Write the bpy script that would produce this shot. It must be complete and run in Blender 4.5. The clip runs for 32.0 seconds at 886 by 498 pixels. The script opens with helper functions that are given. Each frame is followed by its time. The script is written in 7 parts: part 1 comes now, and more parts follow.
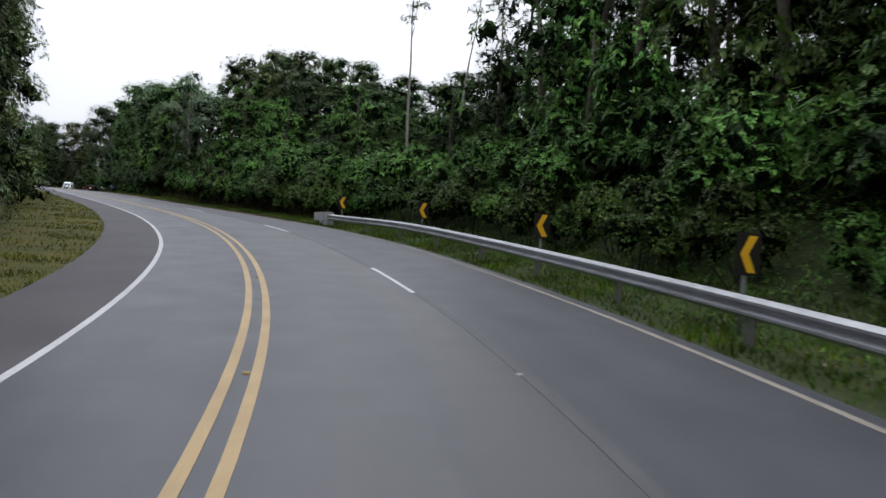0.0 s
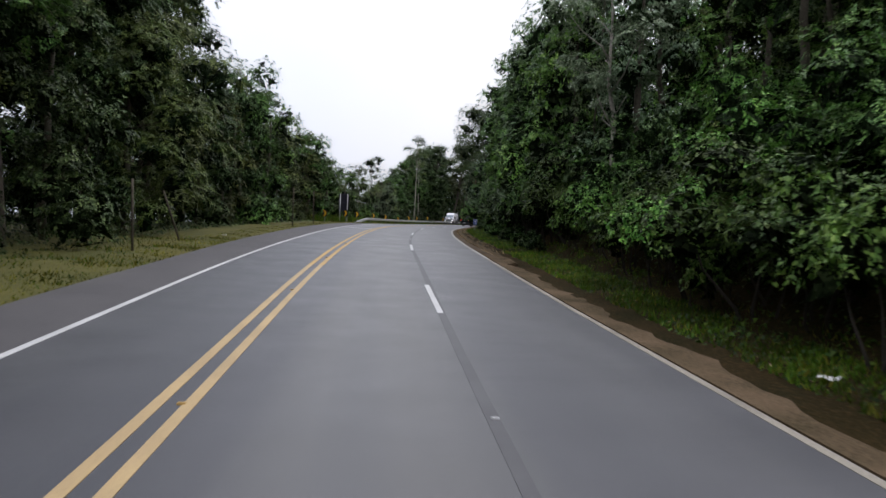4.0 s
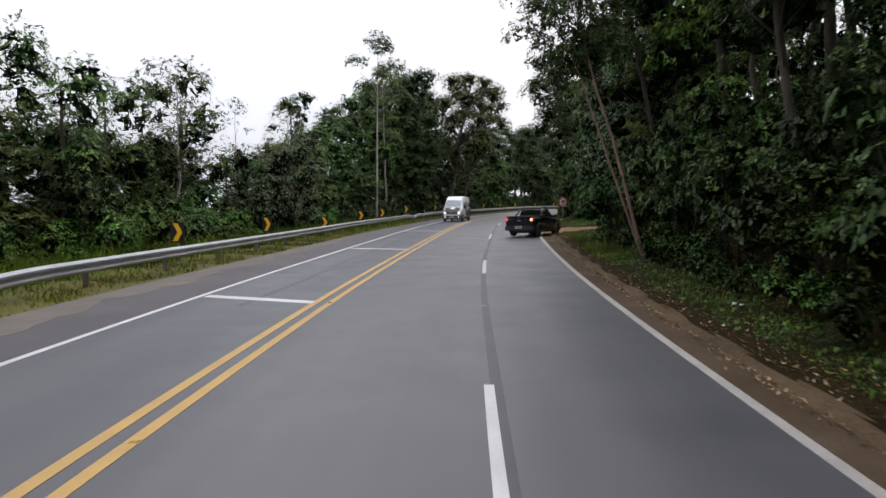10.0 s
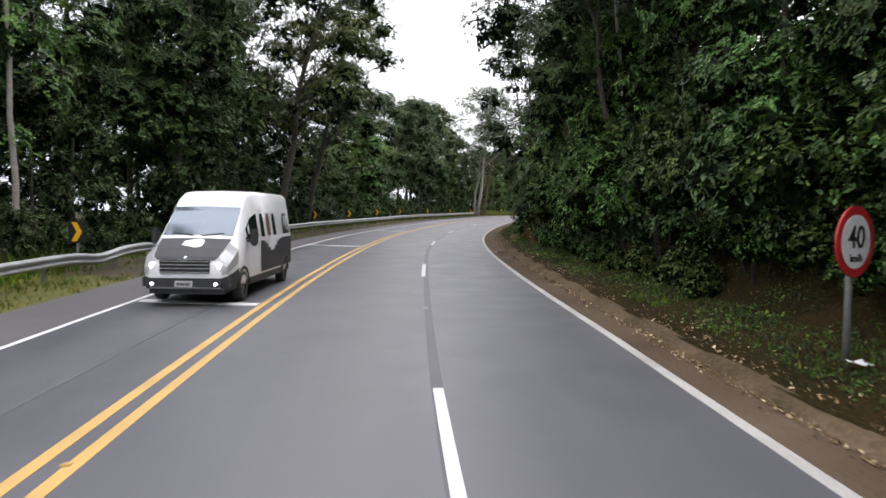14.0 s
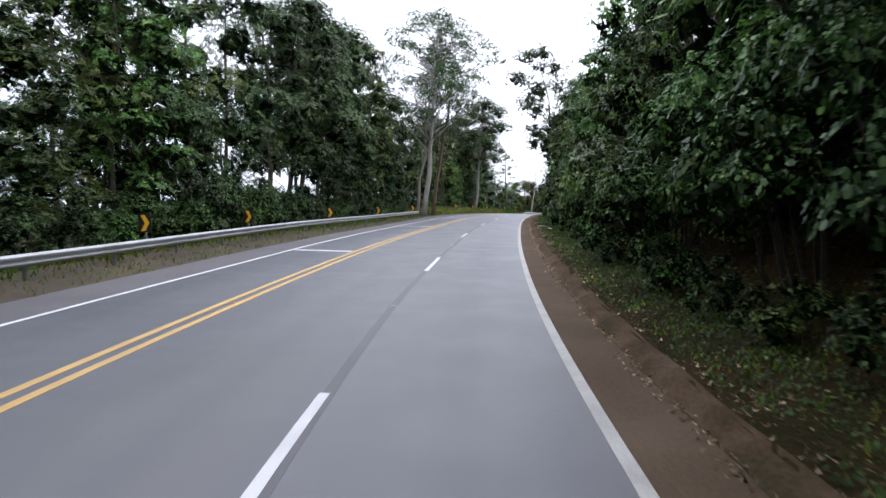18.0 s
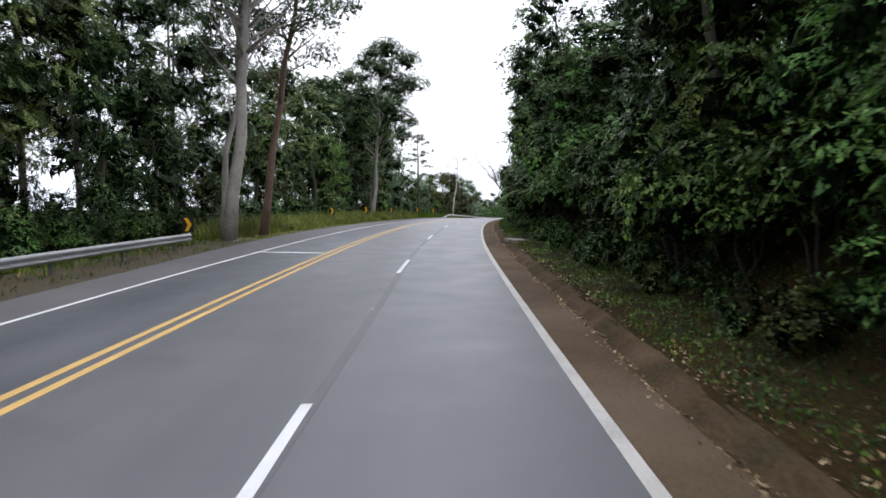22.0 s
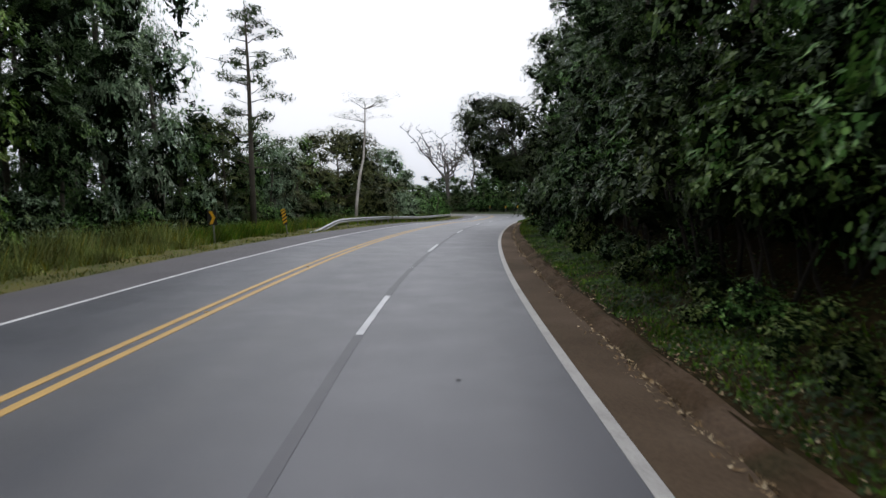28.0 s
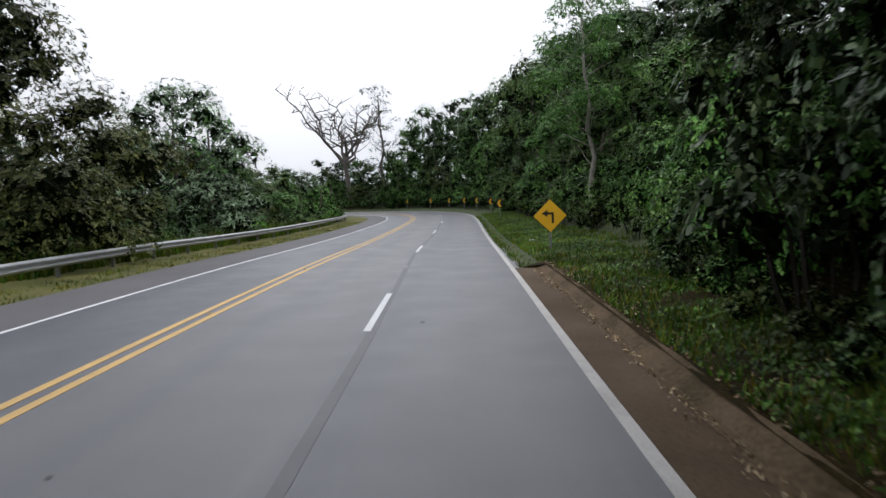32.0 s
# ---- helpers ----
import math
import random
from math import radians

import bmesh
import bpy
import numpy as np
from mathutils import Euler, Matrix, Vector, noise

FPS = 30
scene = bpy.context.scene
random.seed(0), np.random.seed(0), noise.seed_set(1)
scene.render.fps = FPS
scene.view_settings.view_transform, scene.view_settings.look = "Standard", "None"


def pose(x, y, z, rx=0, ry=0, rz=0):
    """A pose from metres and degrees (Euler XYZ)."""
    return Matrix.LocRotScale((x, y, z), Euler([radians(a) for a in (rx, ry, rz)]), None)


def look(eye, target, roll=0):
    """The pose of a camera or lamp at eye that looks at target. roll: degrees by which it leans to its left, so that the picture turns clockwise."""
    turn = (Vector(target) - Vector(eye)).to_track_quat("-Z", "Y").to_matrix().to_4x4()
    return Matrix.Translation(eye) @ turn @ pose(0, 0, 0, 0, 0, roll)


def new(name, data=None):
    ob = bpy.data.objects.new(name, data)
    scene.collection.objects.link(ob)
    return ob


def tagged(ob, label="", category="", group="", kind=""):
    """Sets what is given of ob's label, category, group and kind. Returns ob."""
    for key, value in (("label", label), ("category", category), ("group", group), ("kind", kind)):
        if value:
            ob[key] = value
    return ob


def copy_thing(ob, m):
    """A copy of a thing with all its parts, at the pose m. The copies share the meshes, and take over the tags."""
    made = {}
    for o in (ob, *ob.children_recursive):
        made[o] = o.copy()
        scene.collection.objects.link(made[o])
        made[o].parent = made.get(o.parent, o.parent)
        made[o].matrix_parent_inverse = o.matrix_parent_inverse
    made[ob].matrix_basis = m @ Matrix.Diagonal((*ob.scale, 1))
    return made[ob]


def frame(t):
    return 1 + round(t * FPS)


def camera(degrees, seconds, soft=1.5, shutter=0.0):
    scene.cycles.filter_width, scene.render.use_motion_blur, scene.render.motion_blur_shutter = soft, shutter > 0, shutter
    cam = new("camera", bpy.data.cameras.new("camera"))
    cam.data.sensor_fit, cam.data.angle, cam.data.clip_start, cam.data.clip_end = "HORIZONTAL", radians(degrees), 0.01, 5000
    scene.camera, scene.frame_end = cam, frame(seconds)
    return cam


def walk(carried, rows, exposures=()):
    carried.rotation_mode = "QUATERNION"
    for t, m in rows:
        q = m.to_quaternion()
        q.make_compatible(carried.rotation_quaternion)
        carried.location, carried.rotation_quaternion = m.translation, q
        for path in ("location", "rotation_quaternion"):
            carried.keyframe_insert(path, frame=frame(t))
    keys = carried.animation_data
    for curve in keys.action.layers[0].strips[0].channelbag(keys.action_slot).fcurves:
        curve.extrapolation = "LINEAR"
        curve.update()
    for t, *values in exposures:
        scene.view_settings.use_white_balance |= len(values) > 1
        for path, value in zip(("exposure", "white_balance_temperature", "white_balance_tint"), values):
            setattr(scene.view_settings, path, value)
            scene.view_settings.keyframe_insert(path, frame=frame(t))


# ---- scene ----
# camera and its walk: seconds, place, pitch, roll, heading
cam = camera(63.4, 32.0, soft=1.5, shutter=0.15)
WAY = [
    (0.0, -19.42, 1.06, 1.332, -1.41, -3.88, -107.76),
    (1.0, -5.15, -1.06, 2.007, -1.57, -3.72, -97.34),
    (2.0, 8.67, -0.75, 2.705, -1.80, -3.19, -88.92),
    (3.0, 22.30, 1.09, 3.368, -1.85, -2.30, -81.09),
    (4.0, 35.59, 4.13, 3.945, -1.57, -2.38, -76.97),
    (6.5, 68.91, 12.76, 5.232, -2.38, -0.36, -74.08),
    (7.0, 75.42, 14.58, 5.428, -2.60, -0.22, -74.30),
    (8.0, 88.35, 18.21, 5.792, -2.65, -0.14, -74.34),
    (9.0, 101.42, 21.40, 6.094, -2.98, 0.14, -76.80),
    (10.0, 114.42, 24.28, 6.271, -3.25, 0.56, -78.51),
    (11.0, 127.51, 27.12, 6.420, -3.05, -0.17, -79.42),
    (12.0, 140.93, 29.40, 6.579, -2.97, -0.24, -81.29),
    (13.0, 154.34, 30.96, 6.789, -2.86, 0.28, -83.43),
    (14.0, 167.65, 31.51, 7.027, -3.05, -0.69, -88.88),
    (14.5, 174.28, 31.24, 7.136, -3.30, -0.50, -90.68),
    (16.5, 200.97, 31.58, 7.309, -3.68, 0.34, -90.77),
    (17.0, 207.60, 31.51, 7.346, -3.66, 0.40, -91.18),
    (18.0, 221.05, 30.95, 7.435, -3.46, 0.07, -93.71),
    (19.0, 234.65, 29.59, 7.606, -3.62, 0.78, -96.27),
    (20.0, 247.91, 27.74, 7.813, -3.59, 0.91, -98.48),
    (21.0, 261.02, 25.65, 7.946, -3.67, 0.33, -100.35),
    (22.0, 274.19, 23.40, 8.053, -3.72, 0.44, -100.85),
    (23.0, 287.60, 20.92, 8.182, -3.77, 0.62, -101.31),
    (24.0, 300.98, 18.21, 8.242, -3.99, 0.74, -102.36),
    (25.0, 314.26, 15.24, 8.284, -4.41, 0.83, -103.18),
    (26.0, 326.72, 12.04, 8.308, -4.71, 0.93, -104.12),
    (26.5, 332.76, 10.37, 8.289, -4.77, 0.86, -104.58),
    (28.5, 358.96, 2.89, 7.981, -4.81, 1.11, -107.28),
    (29.0, 365.03, 1.04, 7.906, -4.78, 1.12, -107.77),
    (30.0, 377.61, -3.08, 7.744, -4.98, 1.11, -109.01),
    (31.0, 390.15, -7.80, 7.496, -5.20, 1.67, -111.35),
    (32.0, 402.47, -13.25, 7.204, -5.75, 2.26, -113.40),
]
walk(cam, [(t, pose(x, y, z, 0, 0, yaw) @ pose(0, 0, 0, 90 + pitch) @ pose(0, 0, 0, 0, 0, -roll))
           for t, x, y, z, pitch, roll, yaw in WAY],
     exposures=[(0, -0.63, 6450, 13), (4, -0.6, 6600, 14), (7, -0.50, 6750, 15), (12, -0.50, 6800, 15), (13, -0.20, 6800, 15), (14, 0.18, 6800, 15), (17, 0.2, 6250, 15),
                (19, 0.2, 6200, 15), (22, 0.02, 6450, 13), (24, -0.2, 6550, 12), (29, -0.62, 6550, 12), (32, -0.50, 6550, 12)])

# overcast daylight: a bright cloud sheet over a hazy sky, and a broad weak sun
world = bpy.data.worlds.new("overcast_sky")
scene.world = world
world.use_nodes = True
wn, wl = world.node_tree.nodes, world.node_tree.links
wn.clear()
sky = wn.new("ShaderNodeTexSky")
sky.sky_type, sky.sun_disc = "NISHITA", False
sky.sun_elevation, sky.sun_rotation = radians(58), radians(120)
sky.dust_density, sky.air_density = 5.0, 1.0
dull = wn.new("ShaderNodeHueSaturation")
dull.inputs["Saturation"].default_value = 0.10
dull.inputs["Value"].default_value = 0.10
cloud = wn.new("ShaderNodeTexNoise")
cloud.inputs["Scale"].default_value = 1.6
cloud.inputs["Detail"].default_value = 5.0
cramp = wn.new("ShaderNodeValToRGB")
cramp.color_ramp.elements[0].position, cramp.color_ramp.elements[0].color = 0.3, (0.80, 0.885, 1.03, 1)
cramp.color_ramp.elements[1].position, cramp.color_ramp.elements[1].color = 0.7, (0.94, 0.985, 1.06, 1)
wmix = wn.new("ShaderNodeMixRGB")
wmix.inputs[0].default_value = 0.75
back = wn.new("ShaderNodeBackground")
back.inputs["Strength"].default_value = 1.65
wout = wn.new("ShaderNodeOutputWorld")
wl.new(sky.outputs[0], dull.inputs["Color"])
wl.new(cloud.outputs["Fac"], cramp.inputs[0])
wl.new(dull.outputs[0], wmix.inputs[1])
wl.new(cramp.outputs[0], wmix.inputs[2])
# an overcast sky is about twice as bright overhead as at the horizon
aim, split, rise = wn.new("ShaderNodeTexCoord"), wn.new("ShaderNodeSeparateXYZ"), wn.new("ShaderNodeMapRange")
rise.inputs["From Min"].default_value, rise.inputs["From Max"].default_value = 0.0, 1.0
rise.inputs["To Min"].default_value, rise.inputs["To Max"].default_value = 1.0, 1.8
lit = wn.new("ShaderNodeVectorMath")
lit.operation = "SCALE"
wl.new(aim.outputs["Generated"], split.inputs[0])
wl.new(split.outputs["Z"], rise.inputs[0])
wl.new(wmix.outputs[0], lit.inputs[0])
wl.new(rise.outputs[0], lit.inputs["Scale"])
wl.new(lit.outputs[0], back.inputs["Color"])
wl.new(back.outputs[0], wout.inputs[0])
sun = new("sun", bpy.data.lights.new("sun", "SUN"))
sun.data.energy, sun.data.angle, sun.data.color = 1.2, radians(50), (1.0, 0.97, 0.92)
sun.matrix_world = look((0, 0, 60), (16, 10, 0))

# ---------------------------------------------------------------- materials


def material(name, rough=0.6, spec=0.5, metal=0.0):
    mt = bpy.data.materials.new(name)
    mt.use_nodes = True
    b = mt.node_tree.nodes["Principled BSDF"]
    b.inputs["Roughness"].default_value = rough
    b.inputs["Metallic"].default_value = metal
    b.inputs["Specular IOR Level"].default_value = spec
    return mt, mt.node_tree.nodes, mt.node_tree.links, b


def ramp(nodes, stops):
    r = nodes.new("ShaderNodeValToRGB")
    e = r.color_ramp.elements
    while len(e) < len(stops):
        e.new(0.5)
    for el, (at, c) in zip(e, stops):
        el.position, el.color = at, (*c, 1)
    return r


def noise_tex(nodes, links, scale, detail=4.0, coord="Object", stretch=None):
    tc = nodes.new("ShaderNodeTexCoord")
    n = nodes.new("ShaderNodeTexNoise")
    n.inputs["Scale"].default_value, n.inputs["Detail"].default_value = scale, detail
    if stretch:
        mp = nodes.new("ShaderNodeMapping")
        mp.inputs["Scale"].default_value = stretch
        links.new(tc.outputs[coord], mp.inputs[0])
        links.new(mp.outputs[0], n.inputs["Vector"])
    else:
        links.new(tc.outputs[coord], n.inputs["Vector"])
    return n


def mixed(name, fine, coarse, stops, stops2=None, blend=0.5, rough=0.7, bump=0.0, spec=0.4, metal=0.0, coord="Object"):
    """Surface with a fine grain and coarse stains."""
    mt, n, l, b = material(name, rough, spec, metal)
    a, c = noise_tex(n, l, fine, 6, coord), noise_tex(n, l, coarse, 3, coord)
    ra, rc = ramp(n, stops), ramp(n, stops2 or stops)
    mx = n.new("ShaderNodeMixRGB")
    mx.inputs[0].default_value = blend
    l.new(a.outputs["Fac"], ra.inputs[0])
    l.new(c.outputs["Fac"], rc.inputs[0])
    l.new(ra.outputs[0], mx.inputs[1])
    l.new(rc.outputs[0], mx.inputs[2])
    l.new(mx.outputs[0], b.inputs["Base Color"])
    if bump:
        bp = n.new("ShaderNodeBump")
        bp.inputs["Strength"].default_value, bp.inputs["Distance"].default_value = bump, 0.02
        l.new(a.outputs["Fac"], bp.inputs["Height"])
        l.new(bp.outputs[0], b.inputs["Normal"])
    return mt


def leafy(name, dark, mid, light, gloss=0.45, through_light=0.2, lobed=0.0, gaps=0.55, shine=0.15, vivid=1.04):
    """Leaves: tone by leaflet, by spray and by plant, a waxy sheen, a little light passing through."""
    mt, n, l, b = material(name, gloss, shine)
    geo, info = n.new("ShaderNodeNewGeometry"), n.new("ShaderNodeObjectInfo")
    r = ramp(n, [(0.0, dark), (0.55, mid), (1.0, light)])
    hs = n.new("ShaderNodeHueSaturation")
    hs.inputs["Saturation"].default_value = vivid
    hue, val = n.new("ShaderNodeMapRange"), n.new("ShaderNodeMapRange")
    hue.inputs["To Min"].default_value, hue.inputs["To Max"].default_value = 0.475, 0.52
    val.inputs["To Min"].default_value, val.inputs["To Max"].default_value = 0.7, 1.35
    l.new(info.outputs["Random"], hue.inputs[0])
    l.new(info.outputs["Random"], val.inputs[0])
    l.new(hue.outputs[0], hs.inputs["Hue"])
    patchy = noise_tex(n, l, 0.55, 2)
    age = n.new("ShaderNodeMapRange")
    age.inputs["From Min"].default_value, age.inputs["From Max"].default_value = 0.35, 0.65
    age.inputs["To Min"].default_value, age.inputs["To Max"].default_value = 0.5, 1.45
    both = n.new("ShaderNodeMath")
    both.operation = "MULTIPLY"
    l.new(patchy.outputs["Fac"], age.inputs[0])
    l.new(age.outputs[0], both.inputs[0])
    l.new(val.outputs[0], both.inputs[1])
    l.new(both.outputs[0], hs.inputs["Value"])
    l.new(r.outputs[0], hs.inputs["Color"])
    l.new(hs.outputs[0], b.inputs["Base Color"])
    tr = n.new("ShaderNodeBsdfTranslucent")
    l.new(hs.outputs[0], tr.inputs["Color"])
    mx = n.new("ShaderNodeMixShader")
    mx.inputs[0].default_value = through_light
    l.new(b.outputs[0], mx.inputs[1])
    l.new(tr.outputs[0], mx.inputs[2])
    if not lobed:
        l.new(geo.outputs["Random Per Island"], r.inputs[0])
        l.new(mx.outputs[0], n["Material Output"].inputs["Surface"])
        return mt
    # each spray falls into small hanging leaflets with gaps between them, each with its own tone and tilt
    tc, mp = n.new("ShaderNodeTexCoord"), n.new("ShaderNodeMapping")
    mp.inputs["Scale"].default_value = (1.0, 1.0, 0.62)
    mp.inputs["Rotation"].default_value = (0.35, 0.25, 0.0)
    cell, cut = n.new("ShaderNodeTexVoronoi"), n.new("ShaderNodeMath")
    cell.inputs["Scale"].default_value = lobed
    cut.operation = "GREATER_THAN"
    cut.inputs[1].default_value = gaps
    gap, fin = n.new("ShaderNodeBsdfTransparent"), n.new("ShaderNodeMixShader")
    l.new(tc.outputs["Object"], mp.inputs[0])
    l.new(mp.outputs[0], cell.inputs["Vector"])
    l.new(cell.outputs["Distance"], cut.inputs[0])
    own, tone = n.new("ShaderNodeSeparateXYZ"), n.new("ShaderNodeMix")
    tone.inputs[0].default_value = 0.68
    l.new(cell.outputs["Color"], own.inputs[0])
    l.new(geo.outputs["Random Per Island"], tone.inputs[2])
    l.new(own.outputs[0], tone.inputs[3])
    l.new(tone.outputs[0], r.inputs[0])
    off, big, tilt, unit_ = (n.new("ShaderNodeVectorMath") for _ in range(4))
    off.operation, big.operation, tilt.operation, unit_.operation = "SUBTRACT", "SCALE", "ADD", "NORMALIZE"
    off.inputs[1].default_value = (0.5, 0.5, 0.5)
    big.inputs["Scale"].default_value = 1.1
    l.new(cell.outputs["Color"], off.inputs[0])
    l.new(off.outputs[0], big.inputs[0])
    l.new(big.outputs[0], tilt.inputs[0])
    l.new(geo.outputs["Normal"], tilt.inputs[1])
    l.new(tilt.outputs[0], unit_.inputs[0])
    l.new(unit_.outputs[0], b.inputs["Normal"])
    l.new(cut.outputs[0], fin.inputs[0])
    l.new(mx.outputs[0], fin.inputs[1])
    l.new(gap.outputs[0], fin.inputs[2])
    l.new(fin.outputs[0], n["Material Output"].inputs["Surface"])
    return mt


def asphalt_material():
    mt, n, l, b = material("asphalt", 0.55, 0.5)
    grain = noise_tex(n, l, 260, 3)
    patch = noise_tex(n, l, 0.8, 6)
    big = noise_tex(n, l, 0.07, 2)
    g = ramp(n, [(0.3, (0.066, 0.067, 0.072)), (0.7, (0.106, 0.107, 0.114))])
    p = ramp(n, [(0.3, (0.94, 0.94, 0.945)), (0.7, (1.05, 1.05, 1.045))])
    q = ramp(n, [(0.35, (0.96, 0.96, 0.975)), (0.65, (1.03, 1.03, 1.02))])
    m1, m2 = n.new("ShaderNodeMixRGB"), n.new("ShaderNodeMixRGB")
    for mm in (m1, m2):
        mm.blend_type = "MULTIPLY"
        mm.inputs[0].default_value = 1.0
    l.new(grain.outputs["Fac"], g.inputs[0])
    l.new(patch.outputs["Fac"], p.inputs[0])
    l.new(big.outputs["Fac"], q.inputs[0])
    l.new(g.outputs[0], m1.inputs[1])
    l.new(p.outputs[0], m1.inputs[2])
    l.new(m1.outputs[0], m2.inputs[1])
    l.new(q.outputs[0], m2.inputs[2])
    # streaks worn along the lanes: the road's map runs across and along it
    wear = noise_tex(n, l, 1.0, 3, "UV", (1.5, 0.006, 1.0))
    w = ramp(n, [(0.3, (0.94, 0.945, 0.955)), (0.7, (1.05, 1.045, 1.035))])
    m3 = n.new("ShaderNodeMixRGB")
    m3.blend_type = "MULTIPLY"
    m3.inputs[0].default_value = 1.0
    l.new(wear.outputs["Fac"], w.inputs[0])
    l.new(m2.outputs[0], m3.inputs[1])
    l.new(w.outputs[0], m3.inputs[2])
    # lanes laid apart: the driven one paler and warmer, the right darker in stretches
    tc, sep, span = n.new("ShaderNodeTexCoord"), n.new("ShaderNodeSeparateXYZ"), n.new("ShaderNodeMapRange")
    span.inputs["From Min"].default_value, span.inputs["From Max"].default_value = -6.0, 5.0
    l.new(tc.outputs["UV"], sep.inputs[0])
    l.new(sep.outputs[0], span.inputs[0])
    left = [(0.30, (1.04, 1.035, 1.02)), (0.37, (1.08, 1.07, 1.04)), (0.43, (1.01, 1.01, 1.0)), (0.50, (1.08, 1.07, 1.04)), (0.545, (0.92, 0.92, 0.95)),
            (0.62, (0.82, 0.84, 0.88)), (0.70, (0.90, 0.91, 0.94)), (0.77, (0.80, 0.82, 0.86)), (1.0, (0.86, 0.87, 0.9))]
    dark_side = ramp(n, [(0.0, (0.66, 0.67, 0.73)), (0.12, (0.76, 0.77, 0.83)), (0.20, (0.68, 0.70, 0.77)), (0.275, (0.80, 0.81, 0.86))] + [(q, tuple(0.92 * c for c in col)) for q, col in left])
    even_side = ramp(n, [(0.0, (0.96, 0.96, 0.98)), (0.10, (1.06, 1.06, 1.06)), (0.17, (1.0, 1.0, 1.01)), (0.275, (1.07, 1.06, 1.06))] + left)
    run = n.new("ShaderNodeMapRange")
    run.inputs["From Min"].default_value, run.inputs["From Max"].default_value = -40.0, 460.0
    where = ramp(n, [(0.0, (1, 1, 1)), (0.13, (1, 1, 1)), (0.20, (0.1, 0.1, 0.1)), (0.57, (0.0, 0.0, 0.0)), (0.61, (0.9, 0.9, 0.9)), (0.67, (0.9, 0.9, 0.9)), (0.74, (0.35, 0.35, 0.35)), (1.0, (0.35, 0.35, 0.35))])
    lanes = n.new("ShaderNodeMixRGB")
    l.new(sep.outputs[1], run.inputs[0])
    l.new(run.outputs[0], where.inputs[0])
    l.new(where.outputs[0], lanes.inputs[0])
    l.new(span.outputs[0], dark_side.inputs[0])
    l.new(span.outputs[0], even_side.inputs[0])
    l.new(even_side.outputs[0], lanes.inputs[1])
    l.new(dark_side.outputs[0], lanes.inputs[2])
    # long darker stretches, stronger in some places than in others
    old = noise_tex(n, l, 1.0, 2, "UV", (0.55, 0.005, 1.0))
    o = ramp(n, [(0.36, (0.78, 0.79, 0.82)), (0.6, (1.06, 1.05, 1.03))])
    l.new(old.outputs["Fac"], o.inputs[0])
    # pale scuffs
    scuff = noise_tex(n, l, 1.0, 5, "UV", (4.5, 0.5, 1.0))
    sc = ramp(n, [(0.60, (1.0, 1.0, 1.0)), (0.78, (1.14, 1.135, 1.12))])
    l.new(scuff.outputs["Fac"], sc.inputs[0])
    last = m3
    for layer in (lanes, o, sc):
        mm = n.new("ShaderNodeMixRGB")
        mm.blend_type = "MULTIPLY"
        mm.inputs[0].default_value = 1.0
        l.new(last.outputs[0], mm.inputs[1])
        l.new(layer.outputs[0], mm.inputs[2])
        last = mm
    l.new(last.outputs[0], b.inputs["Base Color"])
    rr = ramp(n, [(0.3, (0.42, 0.42, 0.42)), (0.7, (0.52, 0.52, 0.52))])
    l.new(patch.outputs["Fac"], rr.inputs[0])
    l.new(rr.outputs[0], b.inputs["Roughness"])
    bp = n.new("ShaderNodeBump")
    bp.inputs["Strength"].default_value, bp.inputs["Distance"].default_value = 0.25, 0.004
    l.new(grain.outputs["Fac"], bp.inputs["Height"])
    l.new(bp.outputs[0], b.inputs["Normal"])
    return mt


ASPHALT = asphalt_material()
SEAM = mixed("bitumen_seam", 120, 1.5, [(0.3, (0.058, 0.058, 0.063)), (0.7, (0.092, 0.092, 0.098))], rough=0.55)
SHOULDER = mixed("old_shoulder_asphalt", 160, 0.5, [(0.3, (0.054, 0.052, 0.055)), (0.7, (0.095, 0.089, 0.093))], rough=0.75, bump=0.2)
TAR = mixed("tar_drip", 60, 4.0, [(0.3, (0.022, 0.022, 0.023)), (0.7, (0.045, 0.045, 0.047))], rough=0.7)
ROCK = mixed("weathered_rock", 7, 2.2, [(0.3, (0.06, 0.038, 0.022)), (0.7, (0.25, 0.165, 0.10))], rough=1.0, bump=1.0, spec=0.15)
RED_SOIL = mixed("reddish_cut_soil", 7, 1.1, [(0.3, (0.030, 0.015, 0.006)), (0.7, (0.115, 0.052, 0.020))], rough=1.0, bump=1.0, spec=0.05)
PAPER = mixed("soiled_paper", 20, 3.0, [(0.3, (0.55, 0.55, 0.53)), (0.7, (0.75, 0.75, 0.74))], rough=0.8)
YELLOW = mixed("yellow_road_paint", 40, 1.2, [(0.25, (0.27, 0.17, 0.055)), (0.6, (0.43, 0.27, 0.085))],
               [(0.3, (0.38, 0.25, 0.09)), (0.65, (0.52, 0.33, 0.10))], rough=0.6)
PALE_YELLOW = mixed("bleached_yellow_paint", 40, 1.2, [(0.25, (0.27, 0.19, 0.10)), (0.6, (0.42, 0.30, 0.15))],
                    [(0.3, (0.36, 0.26, 0.14)), (0.65, (0.50, 0.36, 0.18))], rough=0.6)
SOILED_WHITE = mixed("soiled_edge_line_paint", 30, 1.2, [(0.25, (0.12, 0.105, 0.085)), (0.6, (0.30, 0.27, 0.225))], rough=0.8)
WHITE = mixed("white_road_paint", 40, 1.0, [(0.25, (0.28, 0.28, 0.29)), (0.6, (0.45, 0.45, 0.46))],
              [(0.3, (0.5, 0.5, 0.5)), (0.65, (0.68, 0.68, 0.68))], rough=0.6)
